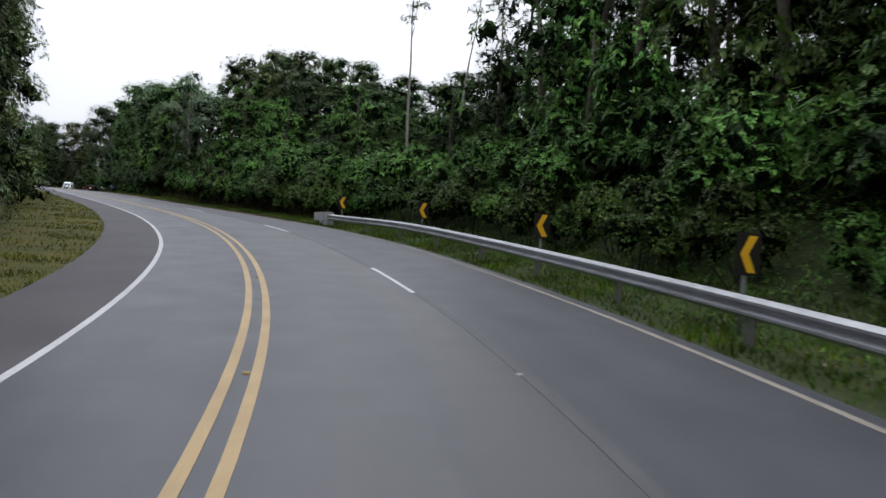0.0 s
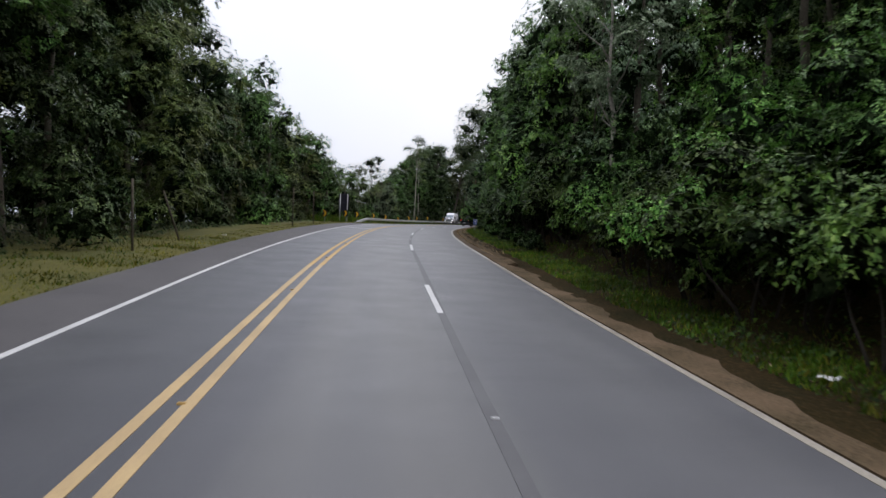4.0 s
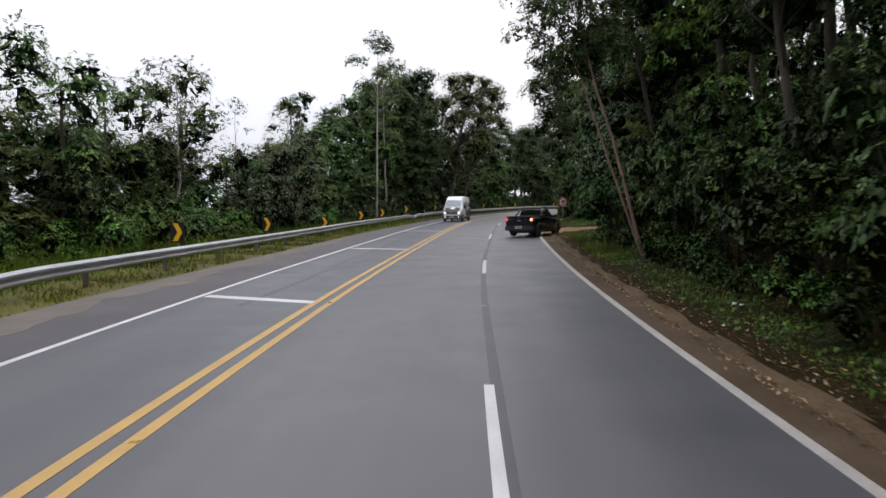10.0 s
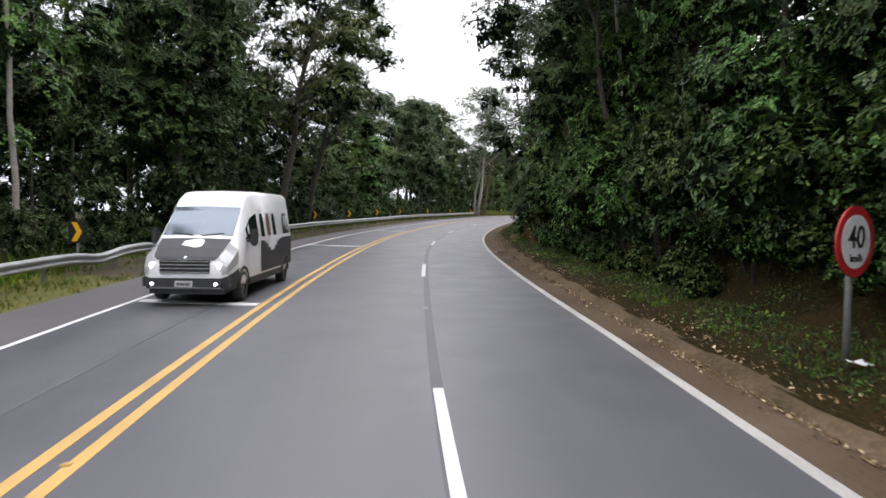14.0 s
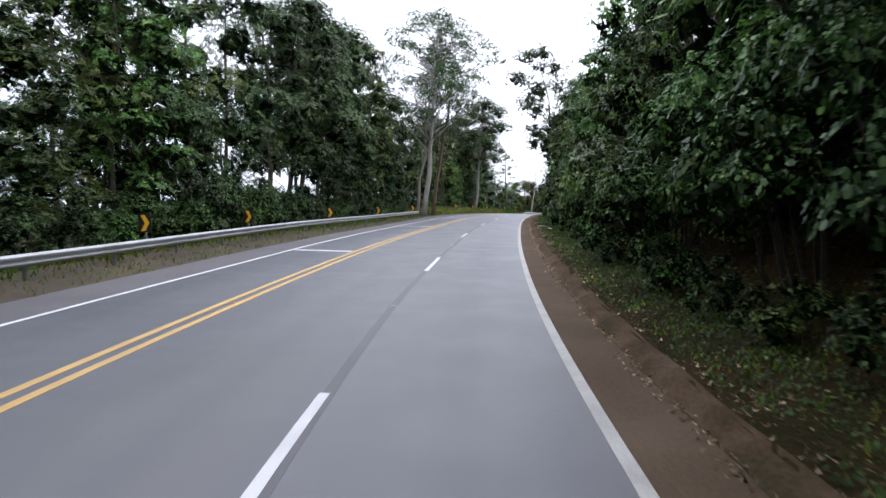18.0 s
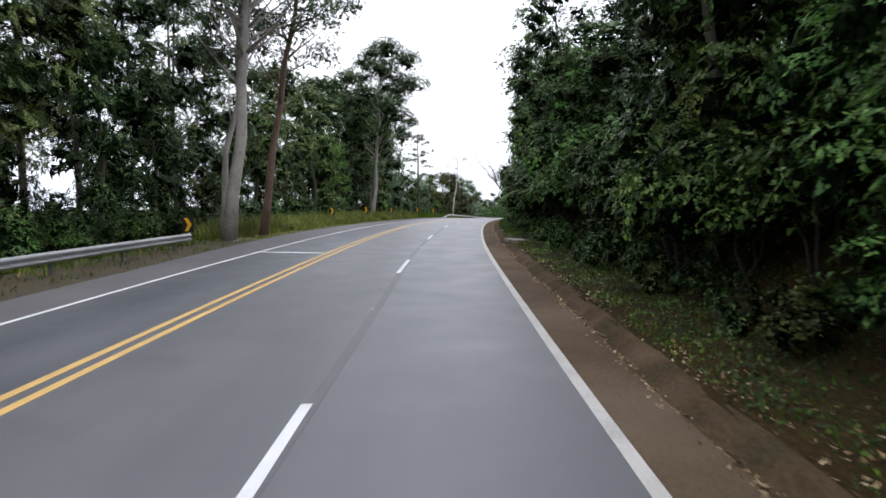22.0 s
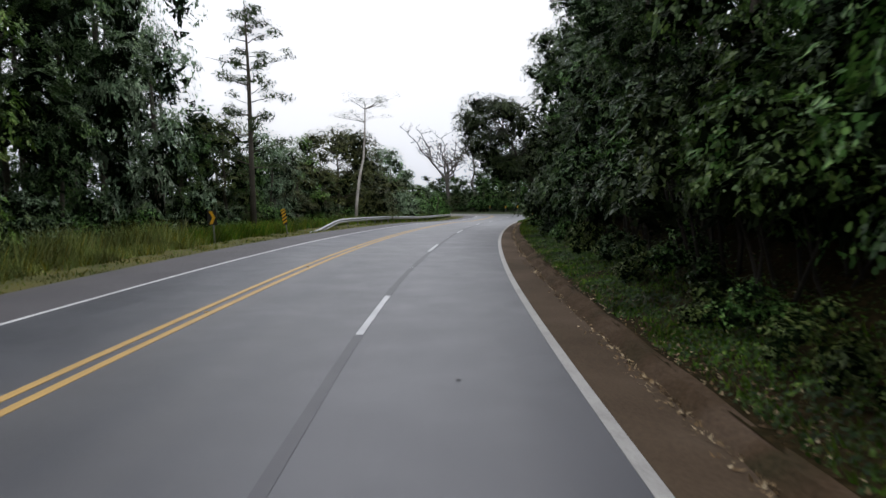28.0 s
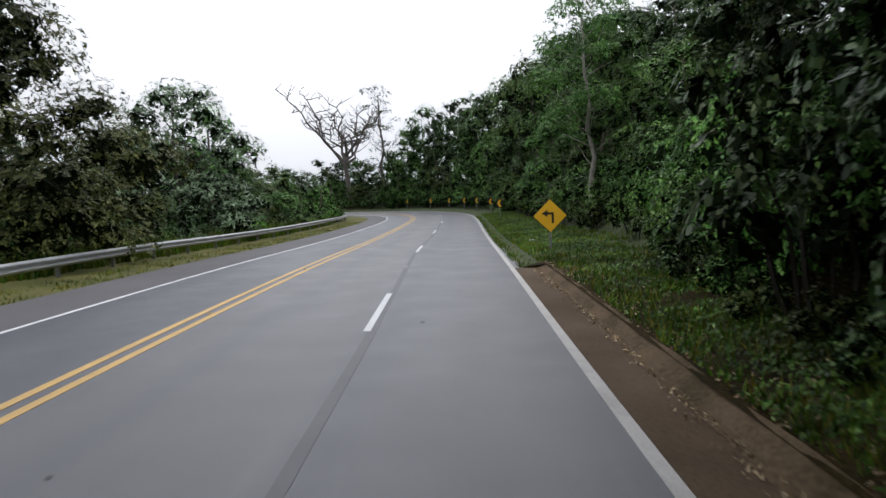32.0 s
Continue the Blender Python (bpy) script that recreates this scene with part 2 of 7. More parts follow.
DIRTY_WHITE = mixed("dirty_edge_line_paint", 30, 1.5, [(0.25, (0.22, 0.21, 0.195)), (0.6, (0.40, 0.385, 0.36))], rough=0.7)
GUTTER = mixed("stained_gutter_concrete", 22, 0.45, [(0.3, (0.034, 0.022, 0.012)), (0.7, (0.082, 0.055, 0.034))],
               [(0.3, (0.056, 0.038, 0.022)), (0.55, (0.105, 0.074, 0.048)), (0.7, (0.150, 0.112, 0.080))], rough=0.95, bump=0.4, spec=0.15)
CONCRETE = mixed("weathered_concrete", 25, 1.2, [(0.3, (0.26, 0.26, 0.25)), (0.7, (0.42, 0.42, 0.41))], rough=0.85, bump=0.3)
DIRTY_SLAB = mixed("soil_stained_slab", 9, 3.2, [(0.35, (0.05, 0.042, 0.03)), (0.65, (0.24, 0.22, 0.19))], [(0.3, (0.10, 0.085, 0.06)), (0.6, (0.36, 0.34, 0.31))], rough=0.95, bump=0.8)
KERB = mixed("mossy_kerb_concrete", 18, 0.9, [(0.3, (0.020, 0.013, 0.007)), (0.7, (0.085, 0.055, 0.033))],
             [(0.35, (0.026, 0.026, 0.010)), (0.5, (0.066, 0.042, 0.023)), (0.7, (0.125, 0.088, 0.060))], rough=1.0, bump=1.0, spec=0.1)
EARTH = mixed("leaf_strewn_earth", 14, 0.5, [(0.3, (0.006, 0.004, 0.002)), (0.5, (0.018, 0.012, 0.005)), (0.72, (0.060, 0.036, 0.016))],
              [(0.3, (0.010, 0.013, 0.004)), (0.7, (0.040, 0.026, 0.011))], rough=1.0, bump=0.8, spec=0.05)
GRASSY = mixed("short_verge_grass", 18, 0.6, [(0.3, (0.040, 0.046, 0.007)), (0.6, (0.088, 0.080, 0.012)), (0.8, (0.15, 0.108, 0.026))],
               [(0.3, (0.022, 0.040, 0.005)), (0.7, (0.12, 0.10, 0.018))], rough=0.95, bump=0.8)
BROWN_VERGE = mixed("brown_leafy_verge", 16, 0.6, [(0.3, (0.018, 0.014, 0.007)), (0.55, (0.042, 0.031, 0.015)), (0.75, (0.085, 0.060, 0.030))], rough=1.0, bump=0.6)
DUST = mixed("pale_road_dust", 30, 0.9, [(0.3, (0.10, 0.092, 0.085)), (0.7, (0.165, 0.148, 0.13))], rough=0.9, bump=0.3, spec=0.2)
LIP = mixed("crumbling_soil_lip", 16, 0.8, [(0.3, (0.022, 0.015, 0.008)), (0.7, (0.12, 0.082, 0.05))],
            [(0.3, (0.03, 0.028, 0.012)), (0.65, (0.15, 0.105, 0.066))], rough=1.0, bump=1.0, spec=0.1)
GREEN_VERGE = mixed("green_verge_ground", 18, 0.7, [(0.3, (0.016, 0.024, 0.006)), (0.6, (0.036, 0.052, 0.011)), (0.8, (0.075, 0.062, 0.022))],
                    [(0.3, (0.020, 0.040, 0.008)), (0.7, (0.05, 0.055, 0.016))], rough=0.95, bump=0.8)
DIRT = mixed("bare_dirt", 20, 0.8, [(0.3, (0.11, 0.066, 0.034)), (0.7, (0.22, 0.138, 0.075))], rough=0.95, bump=0.5)
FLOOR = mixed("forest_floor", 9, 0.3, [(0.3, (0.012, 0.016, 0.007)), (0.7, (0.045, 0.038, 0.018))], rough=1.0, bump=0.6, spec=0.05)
STEEL = mixed("galvanised_steel", 30, 1.5, [(0.3, (0.28, 0.29, 0.30)), (0.7, (0.45, 0.46, 0.47))],
              [(0.3, (0.25, 0.25, 0.25)), (0.7, (0.45, 0.46, 0.47))], rough=0.42, metal=0.7)
POST = mixed("dull_steel_post", 20, 2.0, [(0.3, (0.10, 0.10, 0.09)), (0.7, (0.22, 0.22, 0.2))], rough=0.6, metal=0.3)
BLACK = mixed("black_sign_sheet", 12, 2.0, [(0.3, (0.012, 0.011, 0.01)), (0.7, (0.03, 0.027, 0.024))], rough=0.45)
AMBER = mixed("yellow_sign_sheet", 12, 2.0, [(0.3, (0.80, 0.42, 0.02)), (0.7, (0.88, 0.50, 0.03))], rough=0.4)
SIGN_WHITE = mixed("white_sign_sheet", 10, 2.0, [(0.3, (0.68, 0.68, 0.68)), (0.7, (0.8, 0.8, 0.8))], rough=0.4)
SIGN_RED = mixed("red_sign_sheet", 10, 2.0, [(0.3, (0.42, 0.02, 0.025)), (0.7, (0.55, 0.03, 0.035))], rough=0.4)
SIGN_BLUE = mixed("blue_sign_sheet", 10, 2.0, [(0.3, (0.02, 0.05, 0.22)), (0.7, (0.03, 0.075, 0.32))], rough=0.4)
BOARD_BACK = mixed("dark_blue_board_paint", 30, 2.0, [(0.3, (0.006, 0.006, 0.012)), (0.7, (0.012, 0.012, 0.022))], rough=0.6, spec=0.2)
SIGN_BACK = mixed("dark_sign_back", 10, 1.5, [(0.3, (0.012, 0.013, 0.02)), (0.7, (0.03, 0.032, 0.045))], rough=0.7)
BARK = mixed("dark_bark", 14, 1.5, [(0.3, (0.035, 0.028, 0.02)), (0.7, (0.10, 0.085, 0.065))], rough=0.95, bump=0.8)
DARK_STEM = mixed("dark_shrub_stem", 14, 1.5, [(0.3, (0.012, 0.010, 0.007)), (0.7, (0.035, 0.029, 0.021))], rough=0.95, bump=0.5)
PALE_BARK = mixed("pale_smooth_bark", 9, 1.0, [(0.3, (0.17, 0.15, 0.13)), (0.7, (0.36, 0.33, 0.29))],
                  [(0.3, (0.14, 0.12, 0.10)), (0.7, (0.38, 0.35, 0.31))], rough=0.85, bump=0.4)
GREY_WOOD = mixed("bare_grey_wood", 8, 0.9, [(0.3, (0.05, 0.043, 0.036)), (0.7, (0.13, 0.115, 0.10))], rough=0.95, bump=0.5)
RED_BARK = mixed("reddish_bark", 9, 1.0, [(0.3, (0.085, 0.05, 0.036)), (0.7, (0.19, 0.12, 0.088))], rough=0.9, bump=0.6)
LEAF_DARK = leafy("dark_forest_leaf", (0.007, 0.015, 0.005), (0.033, 0.061, 0.018), (0.118, 0.165, 0.057), through_light=0.12, lobed=18.0)
LEAF_MID = leafy("green_leaf", (0.011, 0.032, 0.006), (0.057, 0.118, 0.026), (0.177, 0.271, 0.073), lobed=18.0)
LEAF_BRIGHT = leafy("bright_green_leaf", (0.018, 0.061, 0.011), (0.087, 0.189, 0.035), (0.218, 0.336, 0.083), lobed=18.0)
LEAF_OLIVE = leafy("olive_leaf", (0.017, 0.027, 0.007), (0.068, 0.092, 0.024), (0.177, 0.195, 0.059), lobed=18.0)
LEAF_SILVER = leafy("silvery_leaf", (0.041, 0.068, 0.035), (0.118, 0.171, 0.097), (0.283, 0.342, 0.230), lobed=18.0)
# near-black, so the shade inside the crowns is put into this colour
CORE_SHADE = leafy("inner_foliage_shade", (0.002, 0.004, 0.0015), (0.007, 0.013, 0.005), (0.018, 0.027, 0.010), 0.8, 0.0, lobed=13.0, gaps=0.70, shine=0.02)
FROND = leafy("fern_frond", (0.03, 0.075, 0.012), (0.075, 0.14, 0.03), (0.14, 0.21, 0.055), 0.5, vivid=1.12)
WEED = leafy("low_weed_leaf", (0.015, 0.036, 0.006), (0.045, 0.085, 0.015), (0.11, 0.16, 0.035), 0.6, vivid=1.12)
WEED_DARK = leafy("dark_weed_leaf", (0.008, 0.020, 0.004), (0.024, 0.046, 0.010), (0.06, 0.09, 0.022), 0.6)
BLADE = leafy("grass_blade", (0.038, 0.050, 0.008), (0.092, 0.096, 0.018), (0.2, 0.175, 0.045), 0.6, vivid=1.12)
BLADE_PALE = leafy("pale_tall_grass", (0.08, 0.11, 0.03), (0.16, 0.20, 0.065), (0.30, 0.31, 0.13), 0.6, 0.35)
BLADE_DARK = leafy("green_grass_blade", (0.02, 0.05, 0.008), (0.05, 0.098, 0.015), (0.11, 0.16, 0.03), 0.6, vivid=1.12)
LITTER = leafy("dry_fallen_leaf", (0.07, 0.042, 0.018), (0.22, 0.155, 0.08), (0.48, 0.40, 0.25), 0.7, 0.05)

# ---------------------------------------------------------------- the road's line

SCALE = 1.12  # metres to one unit of the road's plan
STEP = 0.81729363 / 2
BEND = [0.0200943, 0.0181999, 0.0163052, 0.0144088, 0.0125119, 0.0111046, 0.0113269, 0.0118340, 0.0100519, 0.0061213,
        0.0028538, 0.0005618, -0.0012555, -0.0018607, -0.0014638, -0.0013536, -0.0021840, -0.0035085, -0.0040563, -0.0029177,
        -0.0017075, -0.0015120, -0.0021197, -0.0026414, -0.0021890, -0.0014968, -0.0013596, -0.0014103, -0.0015586,
        -0.0018270, -0.0025124, -0.0029053, -0.0026583, -0.0026916, -0.0037381, -0.0052333, -0.0055341, -0.0044358,
        -0.0034012, -0.0024839, -0.0016084, -0.0008580, -0.0006148, -0.0011527, -0.0017010, -0.0011967, -0.0010359,
        -0.0014971, -0.0017485, -0.0019642, -0.0017215, -0.0014504, -0.0011485, -0.0009931, -0.0014591, -0.0022051,
        -0.0027280, -0.0029158, -0.0028301, -0.0025824, -0.0024972, -0.0026039, -0.0023102, -0.0008832, -0.0000926,
        -0.0003030, -0.0008052, -0.0007101, 0.0000000, 0.0000000, 0.0010000, 0.0020000, 0.0040000, 0.0090000, 0.0150000,
        0.0200000, 0.0220000, 0.0220000, 0.0220000]
GRADE = [0.048790, 0.045605, 0.053656, 0.043725, 0.041897, 0.028778, 0.024518, 0.008841, 0.009635, 0.017124, 0.010374,
         0.006447, 0.008983, 0.015276, 0.006448, 0.008193, 0.003510, -0.002052, -0.012419, -0.010599, -0.021795, -0.025472,
         -0.042016, -0.027164, -0.023844, -0.024420]
LEFT = [-0.35, -0.36, -0.48, -0.33, -0.36, -0.25, -0.11, 0.06, 0.1, 0.15, 0.22, 0.2, 0.06, -0.05, 0.06, 0.17, 0.12, 0.22,
        0.18, 0.15, 0.09, 0.13, 0.09, 0.08, 0.07, 0.07]
LANE = [-0.08, -0.12, -0.04, -0.02, 0.01, 0.07, 0.01, -0.05, -0.08, 0.02, -0.03, -0.03, -0.08, -0.2, 0, -0.1, -0.12,
        -0.07, -0.02, -0.12, -0.23, -0.16, 0, -0.01, -0.01, 0]
RIGHT = [-0.09, -0.1, -0.12, -0.02, 0.08, 0.18, 0.12, 0.11, 0.18, 0.26, 0.14, 0.13, 0.06, -0.03, -0.04, 0.01, 0.04, 0.02,
         -0.02, 0.02, -0.02, -0.1, -0.21, -0.2, -0.17, -0.17]
BANK = [-0.0296, -0.0403, -0.0357, -0.0059, 0.0161, 0.0161, 0.0169, 0.0229, 0.0148, -0.0061, -0.0183, 0.0024, 0.0091,
        -0.0007, 0.0042, -0.0049, 0.0058, -0.0014, 0.0112, 0.0131, 0.0177, 0.009, 0.0045, -0.0057, -0.0123, -0.0094]
S_FIRST, S_LAST = -95.0, 520.0
SR = np.arange(S_FIRST, S_LAST + STEP, STEP)
KB = -32.691745 + 6.538349 * np.arange(len(BEND))
KG = -32.691745 + 19.615047 * np.arange(len(GRADE))
bend = np.interp(SR, KB, BEND)


def run_up(rate):
    a = np.concatenate([[0], np.cumsum((rate[1:] + rate[:-1]) / 2 * STEP)])
    return a - np.interp(0, SR, a)


HEAD = run_up(bend)
RX, RY = run_up(np.cos(HEAD)), run_up(np.sin(HEAD))
RZ = run_up(np.interp(SR, KG, GRADE))


def centre(s): return np.interp(s, [-12, 12, 74, 110, 134, 158, 196, 281, 305, 352, 377], [0.03, 0.08, 0.06, 0.16, 0.10, 0.09, 0.04, 0.03, 0.10, 0.02, 0.04])
def line_left(s): return 2.719 + np.interp(s, KG, LEFT)
def line_lane(s): return -2.860 + np.interp(s, KG, LANE)
def line_right(s): return -5.653 + np.interp(s, KG, RIGHT)


def edge_left(s):
    """Outer edge of the paved shoulder on the left."""
    return np.interp(s, [-20, 30, 50, 85, 100, 143, 170, 200, 243, 270, 294, 316, 360, 387, 420], [4.05, 4.0, 3.95, 4.65, 4.9, 5.05, 4.6, 4.25, 4.15, 4.6, 5.5, 5.15, 5.1, 4.85, 4.9])


def xyz(s, u, dz=0.0):
    """World place of road coordinates: s along the line, u to the left, dz over the road's plane."""
    h = np.interp(s, SR, HEAD)
    x, y = np.interp(s, SR, RX) - np.sin(h) * u, np.interp(s, SR, RY) + np.cos(h) * u
    z = np.interp(s, SR, RZ) + np.clip(u, -8, 8) * np.interp(s, KG, BANK) + dz
    return x * SCALE, y * SCALE, z * SCALE


def smooth(a, b, x):
    t = np.clip((np.asarray(x, float) - a) / (b - a), 0, 1)
    return t * t * (3 - 2 * t)


def wob(s, u, f=0.35):
    return np.sin(s * f + 1.3 * np.sin(u * f * 0.8)) * 0.5 + np.sin(s * f * 2.3 + u * f * 1.7 + 1.0) * 0.3 + np.sin(u * f * 3.1 - s * f * 0.7) * 0.2


def kerb_shift(s):
    """How much nearer to the road the soil lip lies before the true kerb begins."""
    return np.interp(s, [56, 165, 190], [0.40, 0.36, 0.0])


def lift(s, u):
    """Height of the land over the road's plane."""
    s, u = np.asarray(s, float), np.asarray(u, float)
    dr = np.clip(-u - 6.75, 0, None)
    wide = np.interp(s, [-60, 20, 40, 140, 144, 154, 159, 340, 380, 400, 520], [2.0, 2.0, 1.6, 1.5, 7.0, 7.0, 1.5, 1.4, 2.6, 4.0, 4.0])
    steep = np.interp(s, [-60, 20, 40, 60, 520], [0.5, 0.5, 0.75, 0.85, 0.85])
    d2 = np.clip(dr - wide, 0, None)
    steep = steep * np.interp(s, [420, 450], [1.0, 0.5])
    up = 0.05 * np.clip(dr, 0, 2) + steep * np.minimum(d2, 9) + np.interp(s, [420, 450], [0.2, 0.0]) * np.clip(d2 - 9, 0, 25)
    kerb = np.interp(s, [45, 60, 150, 185], [0.02, 0.06, 0.06, 0.15])
    sunk = 0.13 * np.exp(-((s - 247.7) / 1.1) ** 2 - ((u + 7.3) / 0.8) ** 2) + 0.06 * np.exp(-((s - 280.7) / 1.0) ** 2 - ((u + 7.0) / 0.7) ** 2)
    right = np.where(u < -6.5 + kerb_shift(s), kerb + up - sunk, 0.0)
    dl = np.clip(u - 8.0, 0, None)
    fall = np.interp(s, [-60, 50, 75, 100, 520], [0.12, 0.10, -0.1, -0.33, -0.33])
    left = np.where(u > 0, fall * np.minimum(dl, 24), 0.0)
    far = smooth(1.0, 6.0, np.maximum(dr, dl))
    return right + left + far * 0.25 * wob(s, u)


def land(s, u, dz=0.0):
    x, y, z = xyz(s, u, 0.0)
    return x, y, z + (lift(s, u) + dz) * SCALE


# ---------------------------------------------------------------- building helpers


def mesh_of(name, verts, faces, mats, smooth_shade=False, index=None):
    me = bpy.data.meshes.new(name)
    me.from_pydata([tuple(v) for v in verts], [], faces)
    for mt in mats:
        me.materials.append(mt)
    if index is not None:
        me.polygons.foreach_set("material_index", index)
    if smooth_shade:
        me.polygons.foreach_set("use_smooth", [True] * len(me.polygons))
    me.update()
    return me


def part(name, me, parent, label="", kind=""):
    ob = new(name, me)
    ob.parent = parent
    if label or kind:
        tagged(ob, label, kind=kind)
    return ob


def bm_mesh(name, bm, mat, smooth_shade=False):
    me = bpy.data.meshes.new(name)
    bm.to_mesh(me)
    bm.free()
    me.materials.append(mat)
    if smooth_shade:
        me.polygons.foreach_set("use_smooth", [True] * len(me.polygons))
    return me


def box(bm, x0, y0, z0, x1, y1, z1, bevel=0.0):
    r = bmesh.ops.create_cube(bm, size=1.0)
    for v in r["verts"]:
        v.co = Vector(((x0 + x1) / 2 + v.co.x * (x1 - x0), (y0 + y1) / 2 + v.co.y * (y1 - y0), (z0 + z1) / 2 + v.co.z * (z1 - z0)))
    if bevel:
        es = {e for v in r["verts"] for e in v.link_edges}
        bmesh.ops.bevel(bm, geom=list(es), offset=bevel, segments=2, affect="EDGES", clamp_overlap=True)
    return bm


def tube(path, radii, sides=8):
    """Verts and faces of a tapering tube along points."""
    vs, fs = [], []
    path = [Vector(p) for p in path]
    for i, p in enumerate(path):
        d = (path[min(i + 1, len(path) - 1)] - path[max(i - 1, 0)]).normalized()
        a = d.cross(Vector((0.31, 0.95, 0.1))).normalized()
        b = d.cross(a)
        for j in range(sides):
            t = 2 * math.pi * j / sides
            vs.append(p + (a * math.cos(t) + b * math.sin(t)) * radii[i])
    for i in range(len(path) - 1):
        for j in range(sides):
            k = (j + 1) % sides
            fs.append((i * sides + j, i * sides + k, (i + 1) * sides + k, (i + 1) * sides + j))
    vs.append(path[0]); vs.append(path[-1])
    n = len(vs)
    for j in range(sides):
        k = (j + 1) % sides
        fs.append((n - 2, k, j))
        fs.append((n - 1, (len(path) - 1) * sides + j, (len(path) - 1) * sides + k))
    return vs, fs


def join(pieces):
    vs, fs = [], []
    for v, f in pieces:
        o = len(vs)
        vs += list(v)
        fs += [tuple(i + o for i in q) for q in f]
    return vs, fs


def sweep(s0, s1, ds, section, ends=True):
    """A closed section (list of (u, dz), or a function of s giving one) swept along the road."""
    ss = np.arange(s0, s1 + ds * 0.5, ds)
    vs, fs = [], []
    n = len(section(s0)) if callable(section) else len(section)
    for s in ss:
        for u, dz in (section(s) if callable(section) else section):
            vs.append(xyz(s, u, dz))
    for i in range(len(ss) - 1):
        for j in range(n):
            k = (j + 1) % n
            fs.append((i * n + j, i * n + k, (i + 1) * n + k, (i + 1) * n + j))
    if ends:
        fs.append(tuple(range(n))[::-1])
        fs.append(tuple((len(ss) - 1) * n + j for j in range(n)))
    return [tuple(map(float, v)) for v in vs], fs


def slab(width_in, width_out, top, bottom):
    """Section function of a flat strip between two lateral lines."""
    def sec(s):
        a = width_in(s) if callable(width_in) else width_in
        b = width_out(s) if callable(width_out) else width_out
        return [(a, top), (b, top), (b, bottom), (a, bottom)]
    return sec


def strip(name, s0, s1, ds, section, mat, parent=None, label="", category="", kind="", group=""):
    v, f = sweep(s0, s1, ds, section)
    me = mesh_of(name, v, f, [mat])
    bm = bmesh.new()
    bm.from_mesh(me)
    bmesh.ops.recalc_face_normals(bm, faces=bm.faces)
    bm.to_mesh(me)
    bm.free()
    ob = new(name, me)
    ob.parent = parent
    return tagged(ob, label, category, group, kind)
# ---------------------------------------------------------------- structure: land, pavement, lines

# the land: one sheet, close-meshed along the road and reaching the horizon


def land_sheet():
    gx = np.concatenate([[-2600, -1400, -700, -350, -200, -140], np.arange(-100, 470, 2.0), [500, 560, 650, 900, 1600, 2800]])
    gy = np.concatenate([[-2600, -1300, -600, -300, -200, -150], np.arange(-120, 110, 2.0), [130, 170, 260, 500, 1200, 2600]])
    X, Y = np.meshgrid(gx, gy, indexing="ij")
    px, py = X.ravel(), Y.ravel()
    step = 4
    bx, by = RX[::step], RY[::step]
    near = np.empty(len(px), int)
    for a in range(0, len(px), 4000):
        d = (px[a:a + 4000, None] - bx) ** 2 + (py[a:a + 4000, None] - by) ** 2
        near[a:a + 4000] = d.argmin(1) * step
    h = HEAD[near]
    dx, dy = px - RX[near], py - RY[near]
    s = SR[near] + np.clip(dx * np.cos(h) + dy * np.sin(h), -3, 3)
    u = -dx * np.sin(h) + dy * np.cos(h)
    far = np.hypot(dx, dy)
    u = np.where(far > 60, np.sign(u) * np.minimum(far, 60), u)
    z = RZ[near] + np.clip(u, -8, 8) * np.interp(s, KG, BANK) + lift(s, u)
    z -= smooth(55, 160, far) * 14.0
    z -= 0.65 * (1 - smooth(12.6, 15.5, np.abs(u))) + 0.05
    n, m = X.shape
    faces = [(i * m + j, (i + 1) * m + j, (i + 1) * m + j + 1, i * m + j + 1) for i in range(n - 1) for j in range(m - 1)]
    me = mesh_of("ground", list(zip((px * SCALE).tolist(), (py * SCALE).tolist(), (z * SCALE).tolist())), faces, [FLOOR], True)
    return tagged(new("ground", me), "dark leaf-littered forest floor on both sides of the road", "ground", kind="structure")


land_sheet()


def verge(name, s0, s1, us, mat, label):
    """Grassed or earthen strip between the road and the trees, with uneven relief."""
    ss = np.arange(s0, s1, 0.8)
    vs, fs = [], []
    for s in ss:
        for q, u in enumerate(us(s)):
            bump_ = 0.0 if q == 0 else 0.05 * wob(s, u, 2.1) + 0.03 * wob(s + 40, u, 5.3)
            vs.append(tuple(map(float, land(s, u, bump_ - 0.004))))
    n = len(us(s0))
    for i in range(len(ss) - 1):
        for j in range(n - 1):
            fs.append((i * n + j, (i + 1) * n + j, (i + 1) * n + j + 1, i * n + j + 1))
    return tagged(new(name, mesh_of(name, vs, fs, [mat], True)), label, "verge", kind="structure")


def left_strip(s):
    return [edge_left(s) - 0.05 - 0.12 * math.sin(s * 1.7) * math.sin(s * 0.53)] + [edge_left(s) + d for d in (0.4, 0.9, 1.5, 2.2, 3.0, 4.0, 5.2, 6.5, 8.0)]


verge("verge_left", -90, 172.9, left_strip, GRASSY, "short mixed grass verge with dry patches beside the paved shoulder")
verge("verge_left", 172.0, 284.5, left_strip, BROWN_VERGE, "brown leaf-strewn verge behind the guardrail")
verge("verge_left", 284.0, 515, left_strip, GRASSY, "short mixed grass verge with dry patches beside the paved shoulder")


def right_strip(s):
    return [(line_right(s) - 0.25 if s < 55 or s > 388.9 else -6.63 + float(kerb_shift(s)))] + [-6.8 - d for d in (0.0, 0.3, 0.8, 1.4, 2.0, 2.8, 3.7, 4.7, 5.8)]


